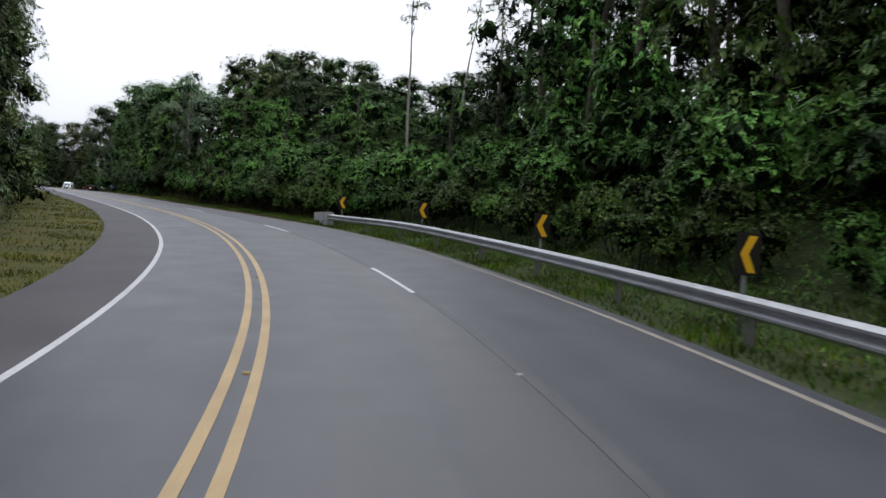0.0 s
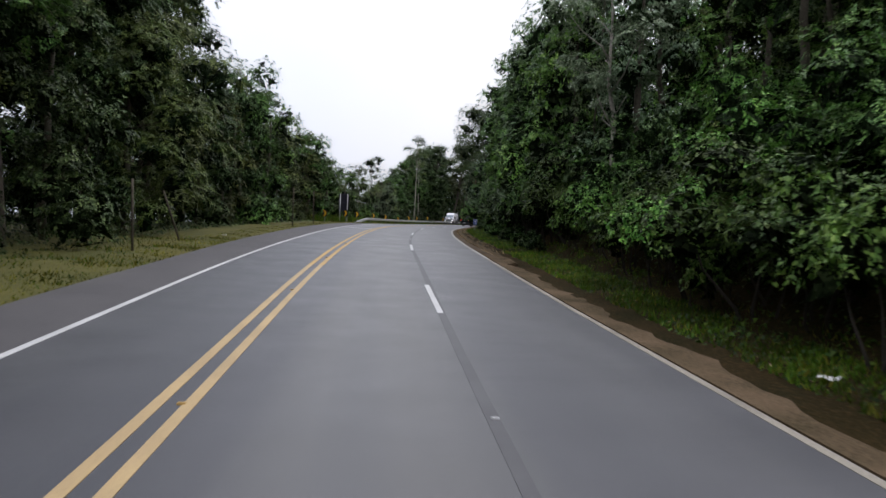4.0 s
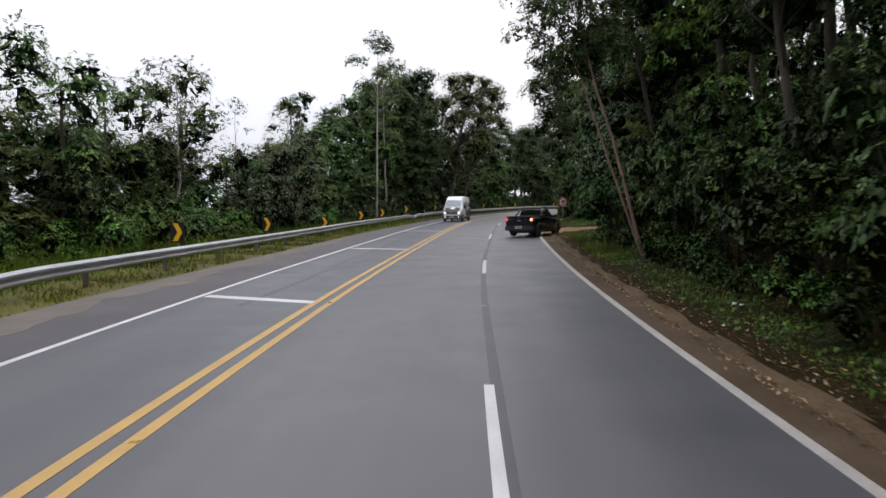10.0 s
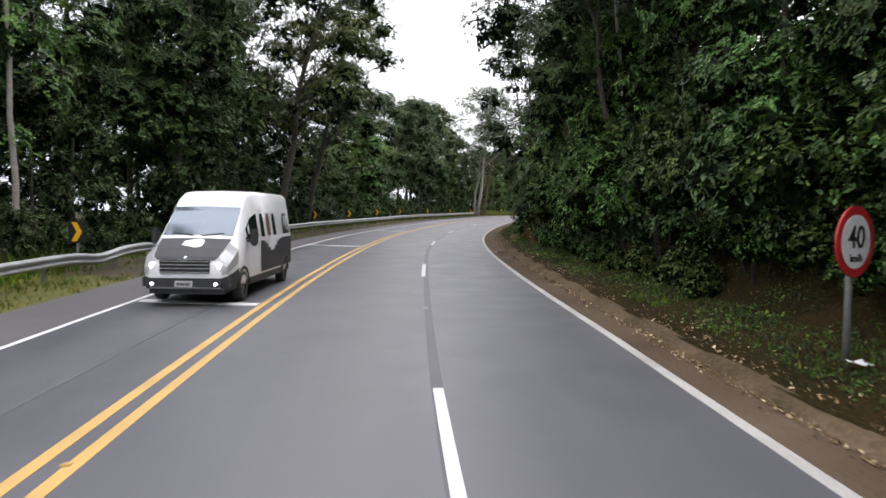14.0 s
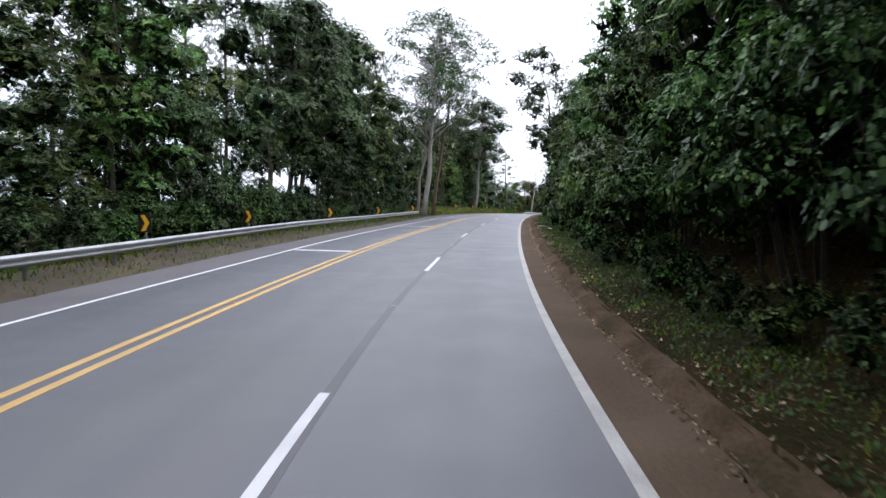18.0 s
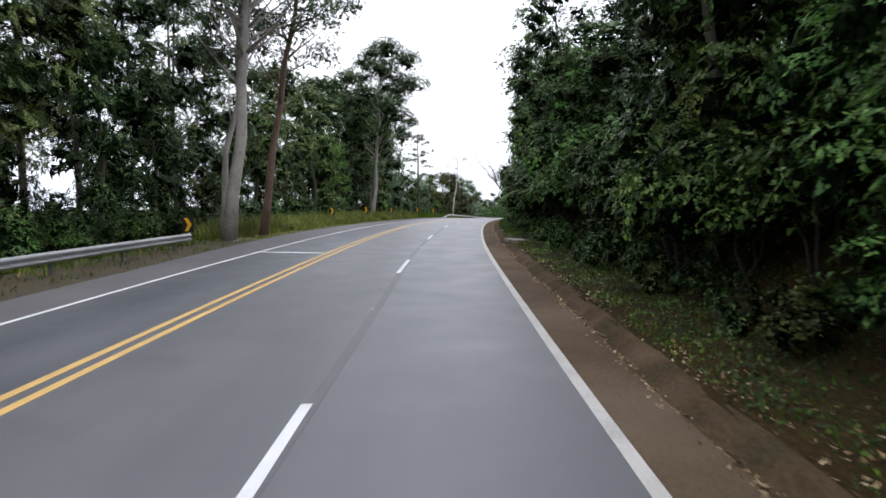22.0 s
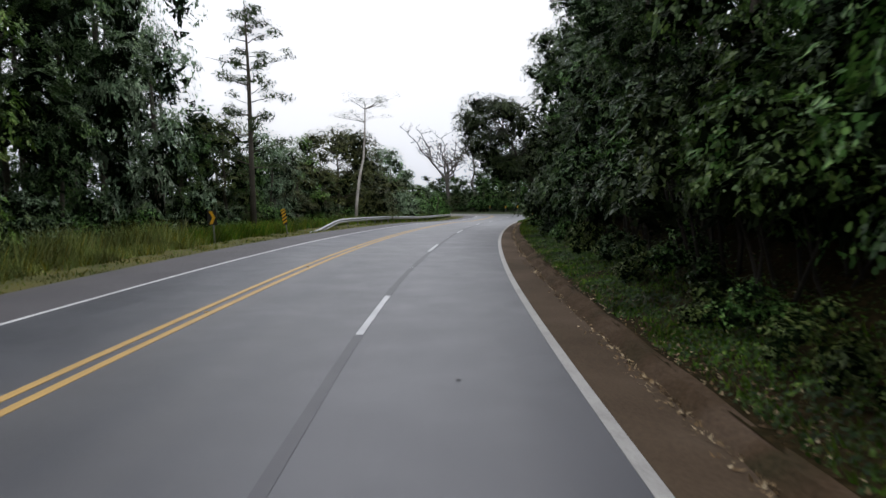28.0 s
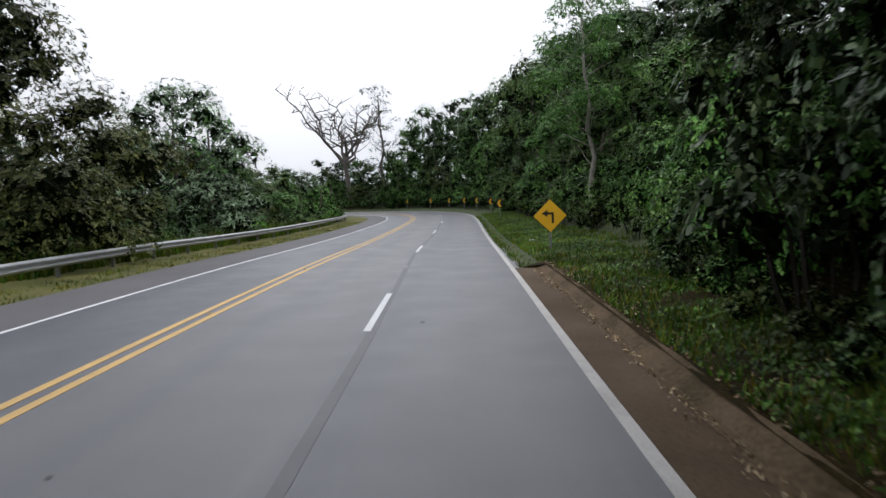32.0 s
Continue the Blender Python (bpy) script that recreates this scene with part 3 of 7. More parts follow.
verge("verge_right", -90, 20.5, right_strip, GREEN_VERGE, "grass verge with soil patches below the hillside growth")
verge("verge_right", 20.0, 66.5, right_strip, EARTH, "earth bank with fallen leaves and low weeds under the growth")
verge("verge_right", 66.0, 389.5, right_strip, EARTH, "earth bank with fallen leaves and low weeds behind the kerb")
verge("verge_right", 389.0, 515, right_strip, GREEN_VERGE, "green grass verge with soil patches beside the warning sign")

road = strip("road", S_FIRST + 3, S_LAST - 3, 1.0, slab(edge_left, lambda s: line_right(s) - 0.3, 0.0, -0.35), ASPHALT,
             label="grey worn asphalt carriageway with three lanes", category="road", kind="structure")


plan = road.data.uv_layers.new(name="plan")
for lp in road.data.loops:
    q = lp.vertex_index
    plan.data[lp.index].uv = (5.0 if q % 4 in (0, 3) else -6.0, S_FIRST + 3 + q // 4)
strip("shoulder", -90, 515, 1.0, slab(edge_left, lambda s: line_left(s) + 0.03, 0.004, -0.05), SHOULDER, road, "darker old asphalt of the shoulder")


def drift(s0, s1, s, width):
    """Width of a drift of soil that thins out at both ends and wavers between."""
    end = min(1.0, max(0.0, (s - s0) / 8.0), max(0.0, (s1 - s) / 8.0))
    return 0.03 + width * end * (0.8 + 0.16 * math.sin(s * 1.1) + 0.12 * math.sin(s * 2.9 + 1) + 0.08 * math.sin(s * 6.3))


strip("dust_drift", 100, 146, 0.4, slab(lambda s: edge_left(s) - 0.02, lambda s: edge_left(s) - 0.02 - drift(100, 146, s, 1.0), 0.008, -0.05), DUST,
      label="pale brown dust lying on the outer shoulder", category="dust", kind="structure")
strip("soil_drift", 22, 62, 0.4, slab(lambda s: line_right(s) - 0.075, lambda s: line_right(s) - 0.075 - drift(22, 62, s, 0.62), 0.022, -0.1), LIP,
      label="bare brown soil lying against the edge line", category="soil", kind="structure")


def road_line(name, f, width, s0, s1, mat, label, top=0.006):
    return strip(name, s0, s1, 1.0, slab(lambda s: f(s) + width / 2, lambda s: f(s) - width / 2, top, -0.02), mat, road, label)


for off in (0.145, -0.145):
    road_line("yellow_line", lambda s, off=off: centre(s) + off, 0.12, -90, 52, PALE_YELLOW, "pale sun-bleached yellow centre line")
    road_line("yellow_line", lambda s, off=off: centre(s) + off, 0.13, 52, 515, YELLOW, "worn yellow centre line")
road_line("edge_line", line_left, 0.11, -90, 515, WHITE, "white edge line")
road_line("edge_line", line_right, 0.11, -90, 58, SOILED_WHITE, "soil-stained faded edge line")
road_line("edge_line", line_right, 0.13, 58, 515, DIRTY_WHITE, "white edge line")
road_line("seam", lambda s: line_lane(s) - 0.03 + 0.05 * math.sin(s * 0.21), 0.13, -60, 515, SEAM, "dark paving seam", 0.004)
road_line("seam", lambda s: 1.55 - 0.0006 * max(0, s - 140) ** 2 + 0.06 * math.sin(s * 0.5), 0.12, 118, 168, SEAM, "dark paving seam", 0.004)
for k in range(-5, 32):
    s1 = 0.524 + 16 * k
    strip("lane_dash", s1 - 4.1, s1, 1.025, slab(lambda s: line_lane(s) + 0.055, lambda s: line_lane(s) - 0.055, 0.008, -0.02), WHITE, road)

# small tar drips and flattened dirt on the lanes
g_tar = np.random.default_rng(33)
for k in range(26):
    s, u, r = g_tar.uniform(-8, 420), g_tar.uniform(-5.2, 2.3), g_tar.uniform(0.015, 0.05)
    ring = [(s + r * 1.8 * math.cos(a) * g_tar.uniform(0.7, 1.2), u + r * math.sin(a) * g_tar.uniform(0.7, 1.2)) for a in np.linspace(0, 2 * math.pi, 11)[:-1]]
    vs = [tuple(map(float, xyz(a, b, 0.005))) for a, b in ring]
    tar = new("tar_spot", mesh_of("tar_spot", vs, [tuple(range(10))], [TAR]))
    tar.parent = road
# ---------------------------------------------------------------- plants


def unit(a):
    return a / np.maximum(np.linalg.norm(a, axis=1, keepdims=True), 1e-6)


def leaf_verts(pos, out, size, rng, droop=0.35, slim=0.45, fuzz=0.34):
    """Corners of many folded leaves: pos (n, 3), out (n, 3) the way each one faces, size one length or one per leaf."""
    n = len(pos)
    nor = unit(out + rng.normal(0, fuzz, (n, 3)) + np.array([0, 0, 0.55]))
    ax = unit(np.cross(nor, rng.normal(0, 1, (n, 3))) + out * 0.5 - np.array([0, 0, droop]))
    side = unit(np.cross(nor, ax))
    nor = np.cross(ax, side)
    ln = np.reshape(size, (-1, 1)) * rng.uniform(0.6, 1.35, (n, 1))
    wd = ln * slim * rng.uniform(0.75, 1.25, (n, 1))
    v = np.empty((n, 4, 3))
    v[:, 0] = pos - ax * ln * 0.5
    v[:, 1] = pos + side * wd * 0.5 + nor * wd * 0.12
    v[:, 2] = pos + ax * ln * 0.5 - nor * ln * 0.10
    v[:, 3] = pos - side * wd * 0.5 + nor * wd * 0.12
    return v


def spear(v):
    """Three-cornered leaves out of four-cornered ones, of the same length and breadth."""
    c = (v[:, 1] + v[:, 3]) * 0.5
    w = np.empty((len(v), 3, 3))
    w[:, 0] = v[:, 0] * 0.85 + c * 0.15 + (v[:, 1] - c)
    w[:, 1] = v[:, 2]
    w[:, 2] = v[:, 0] * 0.85 + c * 0.15 + (v[:, 3] - c)
    return w


def quads(name, v, mats, index=None):
    n, k = v.shape[:2]
    me = bpy.data.meshes.new(name)
    me.vertices.add(k * n)
    me.vertices.foreach_set("co", v.reshape(-1).astype(np.float32))
    me.loops.add(k * n)
    me.loops.foreach_set("vertex_index", np.arange(k * n, dtype=np.int32))
    me.polygons.add(n)
    me.polygons.foreach_set("loop_start", np.arange(0, k * n, k, dtype=np.int32))
    me.polygons.foreach_set("loop_total", np.full(n, k, dtype=np.int32))
    for mt in mats:
        me.materials.append(mt)
    if index is not None:
        me.polygons.foreach_set("material_index", np.asarray(index, dtype=np.int32))
    me.update(calc_edges=True)
    return me


def leaves(name, pos, out, size, mat, rng, droop=0.35, slim=0.45, pointed=False, core=None):
    """Leaves, and where a core is given the inside of the lobes in a second, shade-coloured material."""
    v = leaf_verts(pos, out, size, rng, droop, slim)
    if not pointed:
        return quads(name, v, [mat])
    v = spear(v)
    if core is None:
        return quads(name, v, [mat])
    return quads(name, np.concatenate([v, core]), [mat, CORE_SHADE], np.concatenate([np.zeros(len(v)), np.ones(len(core))]))


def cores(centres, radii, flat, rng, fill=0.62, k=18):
    """Added near-black sprays inside the leafy lobes that hide them: they block light and carry inner shade."""
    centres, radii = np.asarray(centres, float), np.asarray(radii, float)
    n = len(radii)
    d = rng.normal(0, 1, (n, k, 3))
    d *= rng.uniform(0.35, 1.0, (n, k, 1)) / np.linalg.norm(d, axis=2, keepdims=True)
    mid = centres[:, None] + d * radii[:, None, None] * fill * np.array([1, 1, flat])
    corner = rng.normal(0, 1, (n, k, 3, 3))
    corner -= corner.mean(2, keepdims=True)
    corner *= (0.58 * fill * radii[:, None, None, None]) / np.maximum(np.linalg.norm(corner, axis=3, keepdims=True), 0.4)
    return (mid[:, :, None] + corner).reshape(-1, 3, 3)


def lobes(centres, radii, per, rng, shell=0.55, flat=0.8, leaf=0.3, inner=0):
    """Leaf places spread through the outer part of a heap of rounded lobes, with a few broad sprays inside each."""
    pos, out, size = [], [], []
    for c, r in zip(centres, radii):
        k = max(6, int(0.78 * per * r * r))
        d = unit(rng.normal(0, 1, (k, 3)))
        d[:, 2] = np.where(d[:, 2] < -0.35, -d[:, 2] * 0.5, d[:, 2])
        rad = r * rng.uniform(shell, 1.08, (k, 1))
        p = d * rad
        p[:, 2] *= flat
        pos.append(np.array(c) + p)
        out.append(d)
        size.append(np.full(k, 1.42 * leaf))
        if inner:
            d = unit(rng.normal(0, 1, (inner, 3)))
            pos.append(np.array(c) + d * r * rng.uniform(0.15, 0.5, (inner, 1)) * np.array([1, 1, flat]))
            out.append(d)
            size.append(np.full(inner, min(0.42, 0.36 * r)))
    return np.concatenate(pos), np.concatenate(out), np.concatenate(size)


def wander(p, q, n, amp, rng):
    p, q = Vector(p), Vector(q)
    pts = []
    for i in range(n + 1):
        t = i / n
        w = amp * math.sin(math.pi * t)
        pts.append(p.lerp(q, t) + Vector((rng.normal(0, 1) * w, rng.normal(0, 1) * w, 0)))
    return pts


def on_trunk(trunk, z):
    """The trunk's middle at a height."""
    for a, b in zip(trunk, trunk[1:]):
        if b.z >= z:
            return a.lerp(b, max(0.0, (z - a.z) / max(1e-4, b.z - a.z)))
    return trunk[-1]


def tree(name, label, h, base, spread, nl, lr, leaf, per, lmat, bmat, seed, girth=0.16, lean=(0.2, 0.2),
         group="roadside forest trees", shell=0.78, flat=0.8, wild=0.10, slim=0.62, dense=True):
    """A tapered trunk with limbs that carry an uneven crown of leafy lobes; base: where the crown begins."""
    rng = np.random.default_rng(seed)
    root = new(name)
    top = Vector((lean[0], lean[1], h * 0.9))
    trunk = wander((0, 0, -0.6), top, 8, wild * h / 10, rng)
    rad = [girth * (1.4 if i == 0 else 1.1 - 0.85 * i / 8) for i in range(9)]
    cs, rs, limbs = [], [], []
    for i in range(nl):
        t = base + (1 - base) * (i + 0.5) / nl
        z = h * (t - 0.06)
        prof = math.sin(math.pi * (0.2 + 0.66 * (t - base) / (1 - base))) ** 0.8
        a = i * 2.4 + rng.uniform(-0.5, 0.5)
        d = spread * prof * rng.uniform(0.4, 1.1)
        st = on_trunk(trunk, z - h * rng.uniform(0.06, 0.18))
        on = on_trunk(trunk, z)
        c = (math.cos(a) * d + on.x, math.sin(a) * d + on.y, z)
        cs.append(c)
        rs.append(lr * rng.uniform(0.6, 1.3))
        limb = girth * rng.uniform(0.18, 0.36)
        limbs.append(tube(wander(st, c, 3, 0.16, rng), [limb, limb * 0.72, limb * 0.44, limb * 0.14], 4))
    cs.append((top.x, top.y, h * 0.94))
    rs.append(lr)
    v, f = tube(trunk, rad, 8)
    part("trunk", mesh_of("trunk", v, f, [bmat], True), root)
    v, f = join(limbs)
    part("branchwork", mesh_of("branchwork", v, f, [bmat], True), root)
    if per:
        pos, out, size = lobes(cs, rs, per, rng, shell, flat, leaf)
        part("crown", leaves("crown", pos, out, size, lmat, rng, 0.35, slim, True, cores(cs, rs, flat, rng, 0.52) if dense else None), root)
    return tagged(root, label, "tree", group)


def vine_tree(name, label, h, width, leaf, per, lmat, seed):
    """A small tree smothered by climbers: leafy folds that hang from the top to the ground."""
    rng = np.random.default_rng(seed)
    root = new(name)
    v, f = tube(wander((0, 0, -0.5), (rng.normal(0, 0.3), rng.normal(0, 0.3), h * 0.85), 5, 0.12, rng), [0.15, 0.13, 0.11, 0.09, 0.06, 0.03], 6)
    part("trunk", mesh_of("trunk", v, f, [BARK], True), root)
    cs, rs = [], []
    n = int(10 * h / 6)
    for i in range(n):
        t = (i + 0.3) / n
        a = i * 2.4 + rng.uniform(-0.6, 0.6)
        d = width * (0.95 - 0.5 * t * t) * rng.uniform(0.35, 1.0)
        cs.append((math.cos(a) * d, math.sin(a) * d, h * t))
        rs.append(width * rng.uniform(0.3, 0.6))
    pos, out, size = lobes(cs, rs, per, rng, 0.80, 1.15, leaf)
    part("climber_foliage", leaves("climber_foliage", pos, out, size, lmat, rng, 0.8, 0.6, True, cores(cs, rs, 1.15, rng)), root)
    return tagged(root, label, "tree", "climber-covered small trees")


def shrub(name, label, h, width, leaf, per, lmat, seed, slim=0.45):
    rng = np.random.default_rng(seed)
    root = new(name)
    cs, rs, st = [], [], []
    for i in range(10):
        a = i * 2.4 + rng.uniform(-0.5, 0.5)
        d = width * rng.uniform(0.15, 0.9)
        z = h * rng.uniform(0.28, 0.92) * (1.1 - 0.3 * d / width)
        cs.append((math.cos(a) * d, math.sin(a) * d, z))
        rs.append(width * rng.uniform(0.3, 0.55))
        if i < 6:
            st.append(tube(wander((math.cos(a) * 0.1, math.sin(a) * 0.1, -0.4), cs[-1], 3, 0.08, rng), [0.035, 0.03, 0.02, 0.008], 4))
    v, f = join(st)
    part("branchwork", mesh_of("branchwork", v, f, [DARK_STEM]), root)
    pos, out, size = lobes(cs, rs, per, rng, 0.80, 0.9, leaf)
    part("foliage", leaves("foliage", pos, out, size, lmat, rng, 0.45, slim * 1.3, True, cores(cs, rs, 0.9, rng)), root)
    return tagged(root, label, "shrub", "roadside shrubs")


KINDS = {
    "broad_a": tree("tree", "broad dark-green forest tree on the wooded bank", 12, 0.14, 2.7, 17, 1.65, 0.30, 112, LEAF_DARK, BARK, 11),
    "broad_b": tree("tree", "green broad-leaved tree with an uneven crown", 11, 0.14, 2.5, 16, 1.5, 0.28, 115, LEAF_MID, BARK, 12),
    "broad_c": tree("tree", "olive-green broad-leaved tree with loose foliage", 10, 0.14, 2.3, 15, 1.4, 0.28, 115, LEAF_OLIVE, BARK, 13),
    "tall_a": tree("tree", "tall dark forest tree with a high open crown", 18, 0.24, 3.2, 20, 1.9, 0.33, 105, LEAF_DARK, BARK, 21, 0.22, (0.6, -0.5)),
    "tall_b": tree("tree", "tall thin-crowned forest tree with gaps of sky", 17, 0.34, 3.0, 15, 1.75, 0.33, 105, LEAF_DARK, BARK, 22, 0.20, (-0.8, 0.5)),
    "tall_c": tree("tree", "tall olive-leaved tree rising over its neighbours", 19, 0.30, 2.9, 18, 1.8, 0.33, 105, LEAF_OLIVE, BARK, 23, 0.22, (0.4, 0.6)),
    "vine_a": vine_tree("tree", "small tree smothered in hanging green climbers", 7.5, 2.0, 0.205, 225, LEAF_MID, 41),
    "vine_b": vine_tree("tree", "climber-draped tree, dark green down to the ground", 8.5, 2.1, 0.22, 200, LEAF_DARK, 42),
    "vine_c": vine_tree("tree", "bright climber-covered tree on the bank", 6.0, 1.9, 0.20, 250, LEAF_BRIGHT, 43),
    "vine_d": vine_tree("tree", "pale grey-green climber-covered tree with drooping leaves", 7.0, 2.0, 0.17, 300, LEAF_SILVER, 44),
    "shrub_a": shrub("shrub", "dense green shrub leaning out of the bank", 2.8, 1.5, 0.14, 390, LEAF_MID, 51),
    "shrub_b": shrub("shrub", "dark broad-leaved shrub in the shade", 2.5, 1.4, 0.15, 350, LEAF_DARK, 52, 0.5),
    "shrub_c": shrub("shrub", "bright green leafy shrub", 2.6, 1.5, 0.14, 390, LEAF_BRIGHT, 53),
    "shrub_d": shrub("shrub", "silvery-leaved shrub with long narrow leaves", 3.2, 1.5, 0.085, 620, LEAF_SILVER, 54, 0.42),
    "shrub_e": shrub("shrub", "olive shrub with dry tips", 2.3, 1.4, 0.145, 350, LEAF_OLIVE, 55),
}
TALL = {"broad_a": 12.6, "broad_b": 11.5, "broad_c": 10.4, "tall_a": 18.8, "tall_b": 17.6, "tall_c": 19.6, "vine_a": 8.2, "vine_b": 9.2, "vine_c": 6.7, "vine_d": 7.7}
used = set()


def spot(s, u, dz=0.0, turn=0.0, on_land=True, size=SCALE):
    """Pose at road coordinates, x along the road and y to its left."""
    x, y, z = land(s, u, dz) if on_land else xyz(s, u, dz)
    m = pose(float(x), float(y), float(z), 0, 0, math.degrees(float(np.interp(s, SR, HEAD))) + turn)
    return m @ Matrix.Diagonal((size, size, size, 1))


def plant(kind, s, u, size=1.0, turn=0.0, tall=1.0, sink=0.15, far=False):
    """Set one plant of a kind down on the land at road coordinates; far ones go into the mass of the woods."""
    m = spot(s, u, -sink, turn) @ Matrix.Diagonal((size, size, size * tall, 1))
    ob = KINDS[kind]
    if far:
        crown = [c for c in ob.children if c.name.split(".")[0] in ("crown", "climber_foliage", "foliage")][0].data
        co = np.empty(len(crown.vertices) * 3, np.float32)
        crown.vertices.foreach_get("co", co)
        kind_of = np.empty(len(crown.polygons), np.int32)
        crown.polygons.foreach_get("material_index", kind_of)
        co = co.reshape(-1, 3, 3)
        k = 2 if kind not in TALL else 3
        v = co[kind_of == 0][int(rng.integers(k))::k]
        c = v.mean(1, keepdims=True)
        a = np.array(m)
        n = len(v)
        v = np.concatenate([c + (v - c) * (1.3 if k == 3 else 1.2), co[kind_of == 1]]) @ a[:3, :3].T + a[:3, 3]
        tone = TONE[crown.materials[0].name]
        if tone == 0 and rng.uniform() < 0.4:
            tone = int(rng.choice([0, 1, 2]))
        MASS.append(v)
        TONES.append(np.concatenate([np.full(n, tone), np.full(len(v) - n, 5)]))
        if kind in TALL:
            h = TALL[kind] * size * tall
            p = m.to_translation()
            STEMS.append(tube(wander(p - Vector((0, 0, 0.4)), p + Vector((rng.normal(0, 0.5), rng.normal(0, 0.5), h)), 4, 0.15, rng), [0.19, 0.16, 0.13, 0.09, 0.04], 5))
        return None
    if kind not in used:
        used.add(kind)
        ob.matrix_basis = m
        return ob
    return copy_thing(ob, m)


SHADE_KINDS = {"shrub_a": "shrub_b", "vine_a": "vine_b", "vine_c": "vine_b"}  # darker-leaved kinds, so that leaf colour carries the shade of the darkest stretch
MASS, TONES, STEMS = [], [], []
TONE = {"dark_forest_leaf": 0, "green_leaf": 1, "olive_leaf": 2, "silvery_leaf": 3, "bright_green_leaf": 4}
rng = np.random.default_rng(7)


def row(s0, s1, step, u, du, kinds, size, dsize=0.2, far=False, shade=999):
    s = s0
    while s < s1:
        ss, uu = s + rng.uniform(-0.35, 0.35) * step, float(u(s) if callable(u) else u) + rng.uniform(-du, du)
        k = kinds[rng.integers(len(kinds))]
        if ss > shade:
            k = SHADE_KINDS.get(k, k)
        z = (size(s) if callable(size) else size) * rng.uniform(1 - dsize, 1 + dsize)
        a = rng.uniform(0, 360)
        plant(k, ss, uu, z, a, rng.uniform(0.9, 1.15), far=far)
        s += step


def stand_of(s0, s1, step, u, du, kinds, top, far=False, jitter=0.13, shade=999):
    """A row of trees whose crowns reach a height over the road that follows the skyline."""
    s = s0
    while s < s1:
        ss, uu = s + rng.uniform(-0.35, 0.35) * step, float(u(s) if callable(u) else u) + rng.uniform(-du, du)
        k = kinds[rng.integers(len(kinds))]
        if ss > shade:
            k = SHADE_KINDS.get(k, k)
        h = float(top(ss)) - float(lift(ss, uu))
        z = h * rng.uniform(1 - jitter, 1 + jitter * 0.6) / TALL[k]
        wide = min(1.25, max(0.75, z))
        plant(k, ss, uu, wide, rng.uniform(0, 360), z / wide, far=far)
        s += step


def roof_left(s):
    """Skyline of the left forest over the road."""
    return np.interp(s, [-60, 20, 60, 75, 79, 84, 88, 94.5, 96.5, 100, 106, 112, 118, 122, 126, 131, 136, 140, 144, 149, 154, 160, 165, 173, 185, 197, 204, 208, 212, 222, 227, 231, 240, 250, 262, 278, 292, 304, 320, 335, 345, 356, 360,
                         363, 374, 382, 388, 399, 404, 410, 416, 424, 430, 450, 520],
                     [16, 15.5, 14.5, 14.5, 10.5, 10.5, 11.6, 11.4, 8.2, 8.2, 9.2, 7.8, 7.4, 6.8, 5.4, 5.1, 6.0, 6.0, 4.9, 5.1, 6.6, 8.0, 9.2, 12.0, 16, 18, 17, 10.5, 8.0, 8.0, 9.5, 13, 16, 16.5, 18, 19, 16, 13.5, 16, 19, 18, 14, 10, 8, 6.2, 4.4, 5.6, 6.6, 5.6, 7.2, 7.2, 6.0, 4.8, 4.6, 4.8])


def roof_right(s):
    """Skyline of the right bank over the road."""
    return np.interp(s, [-60, 15, 18, 24, 31, 36, 45, 51, 64, 88, 110, 185, 228, 243, 254, 266, 275, 286, 300, 315, 340, 378, 385, 393, 403, 424, 441, 468, 478, 485, 520], [17, 17, 9.4, 9.0, 8.6, 9.4, 10.8, 11.8, 13.5, 15, 17, 17, 14, 9, 9.5, 12.5, 9, 9.6, 12, 14.5, 16, 16, 12, 9.5, 11.5, 15.5, 17.5, 17.5, 15.5, 9.0, 7.5])


def curtain(s):
    """Top of the climber-hung front of the right bank over the road."""
    return float(np.interp(s, [62, 228, 242, 254, 266, 276, 286, 300, 385], [9.0, 9.0, 6.8, 7.2, 8.6, 7.2, 7.8, 8.8, 9.0]))


def front(s):
    """Where the growth begins on the right bank."""
    return -np.interp(s, [-60, 20, 30, 60, 82, 88, 97, 104, 138, 144, 152, 155.5, 157, 163, 166, 340, 370, 384, 390, 398, 420, 450, 520],
                      [10.0, 9.4, 8.5, 8.8, 8.9, 9.5, 9.5, 8.9, 8.9, 12.5, 12.5, 9.8, 9.8, 9.8, 8.9, 8.9, 8.9, 9.2, 10.6, 11.3, 10.4, 9.8, 9.6])


# right bank: low growth, climber-hung trees, then taller crowns
row(-30, 20, 1.9, lambda s: front(s), 0.5, ["shrub_a", "shrub_c", "shrub_c", "shrub_a"], 0.85)
row(20, 66, 1.7, lambda s: front(s), 0.3, ["shrub_a", "shrub_c", "shrub_a", "shrub_c"], 1.05)
row(-30, 66, 2.0, lambda s: front(s) - 1.9, 0.5, ["shrub_a", "shrub_c", "shrub_c", "shrub_b"], 1.3, far=True)
row(-30, 66, 2.2, lambda s: front(s) - 4.0, 0.7, ["shrub_c", "vine_c", "shrub_a"], 1.15, far=True)
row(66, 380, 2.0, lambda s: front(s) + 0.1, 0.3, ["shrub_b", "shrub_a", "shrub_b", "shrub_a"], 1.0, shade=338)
row(66, 380, 1.9, lambda s: front(s) - 0.9, 0.3, ["shrub_b", "shrub_a", "shrub_b", "shrub_a"], 1.25, far=True)
row(380, 440, 1.9, lambda s: front(s), 0.5, ["shrub_a", "shrub_c", "shrub_e", "shrub_c"], 0.8)
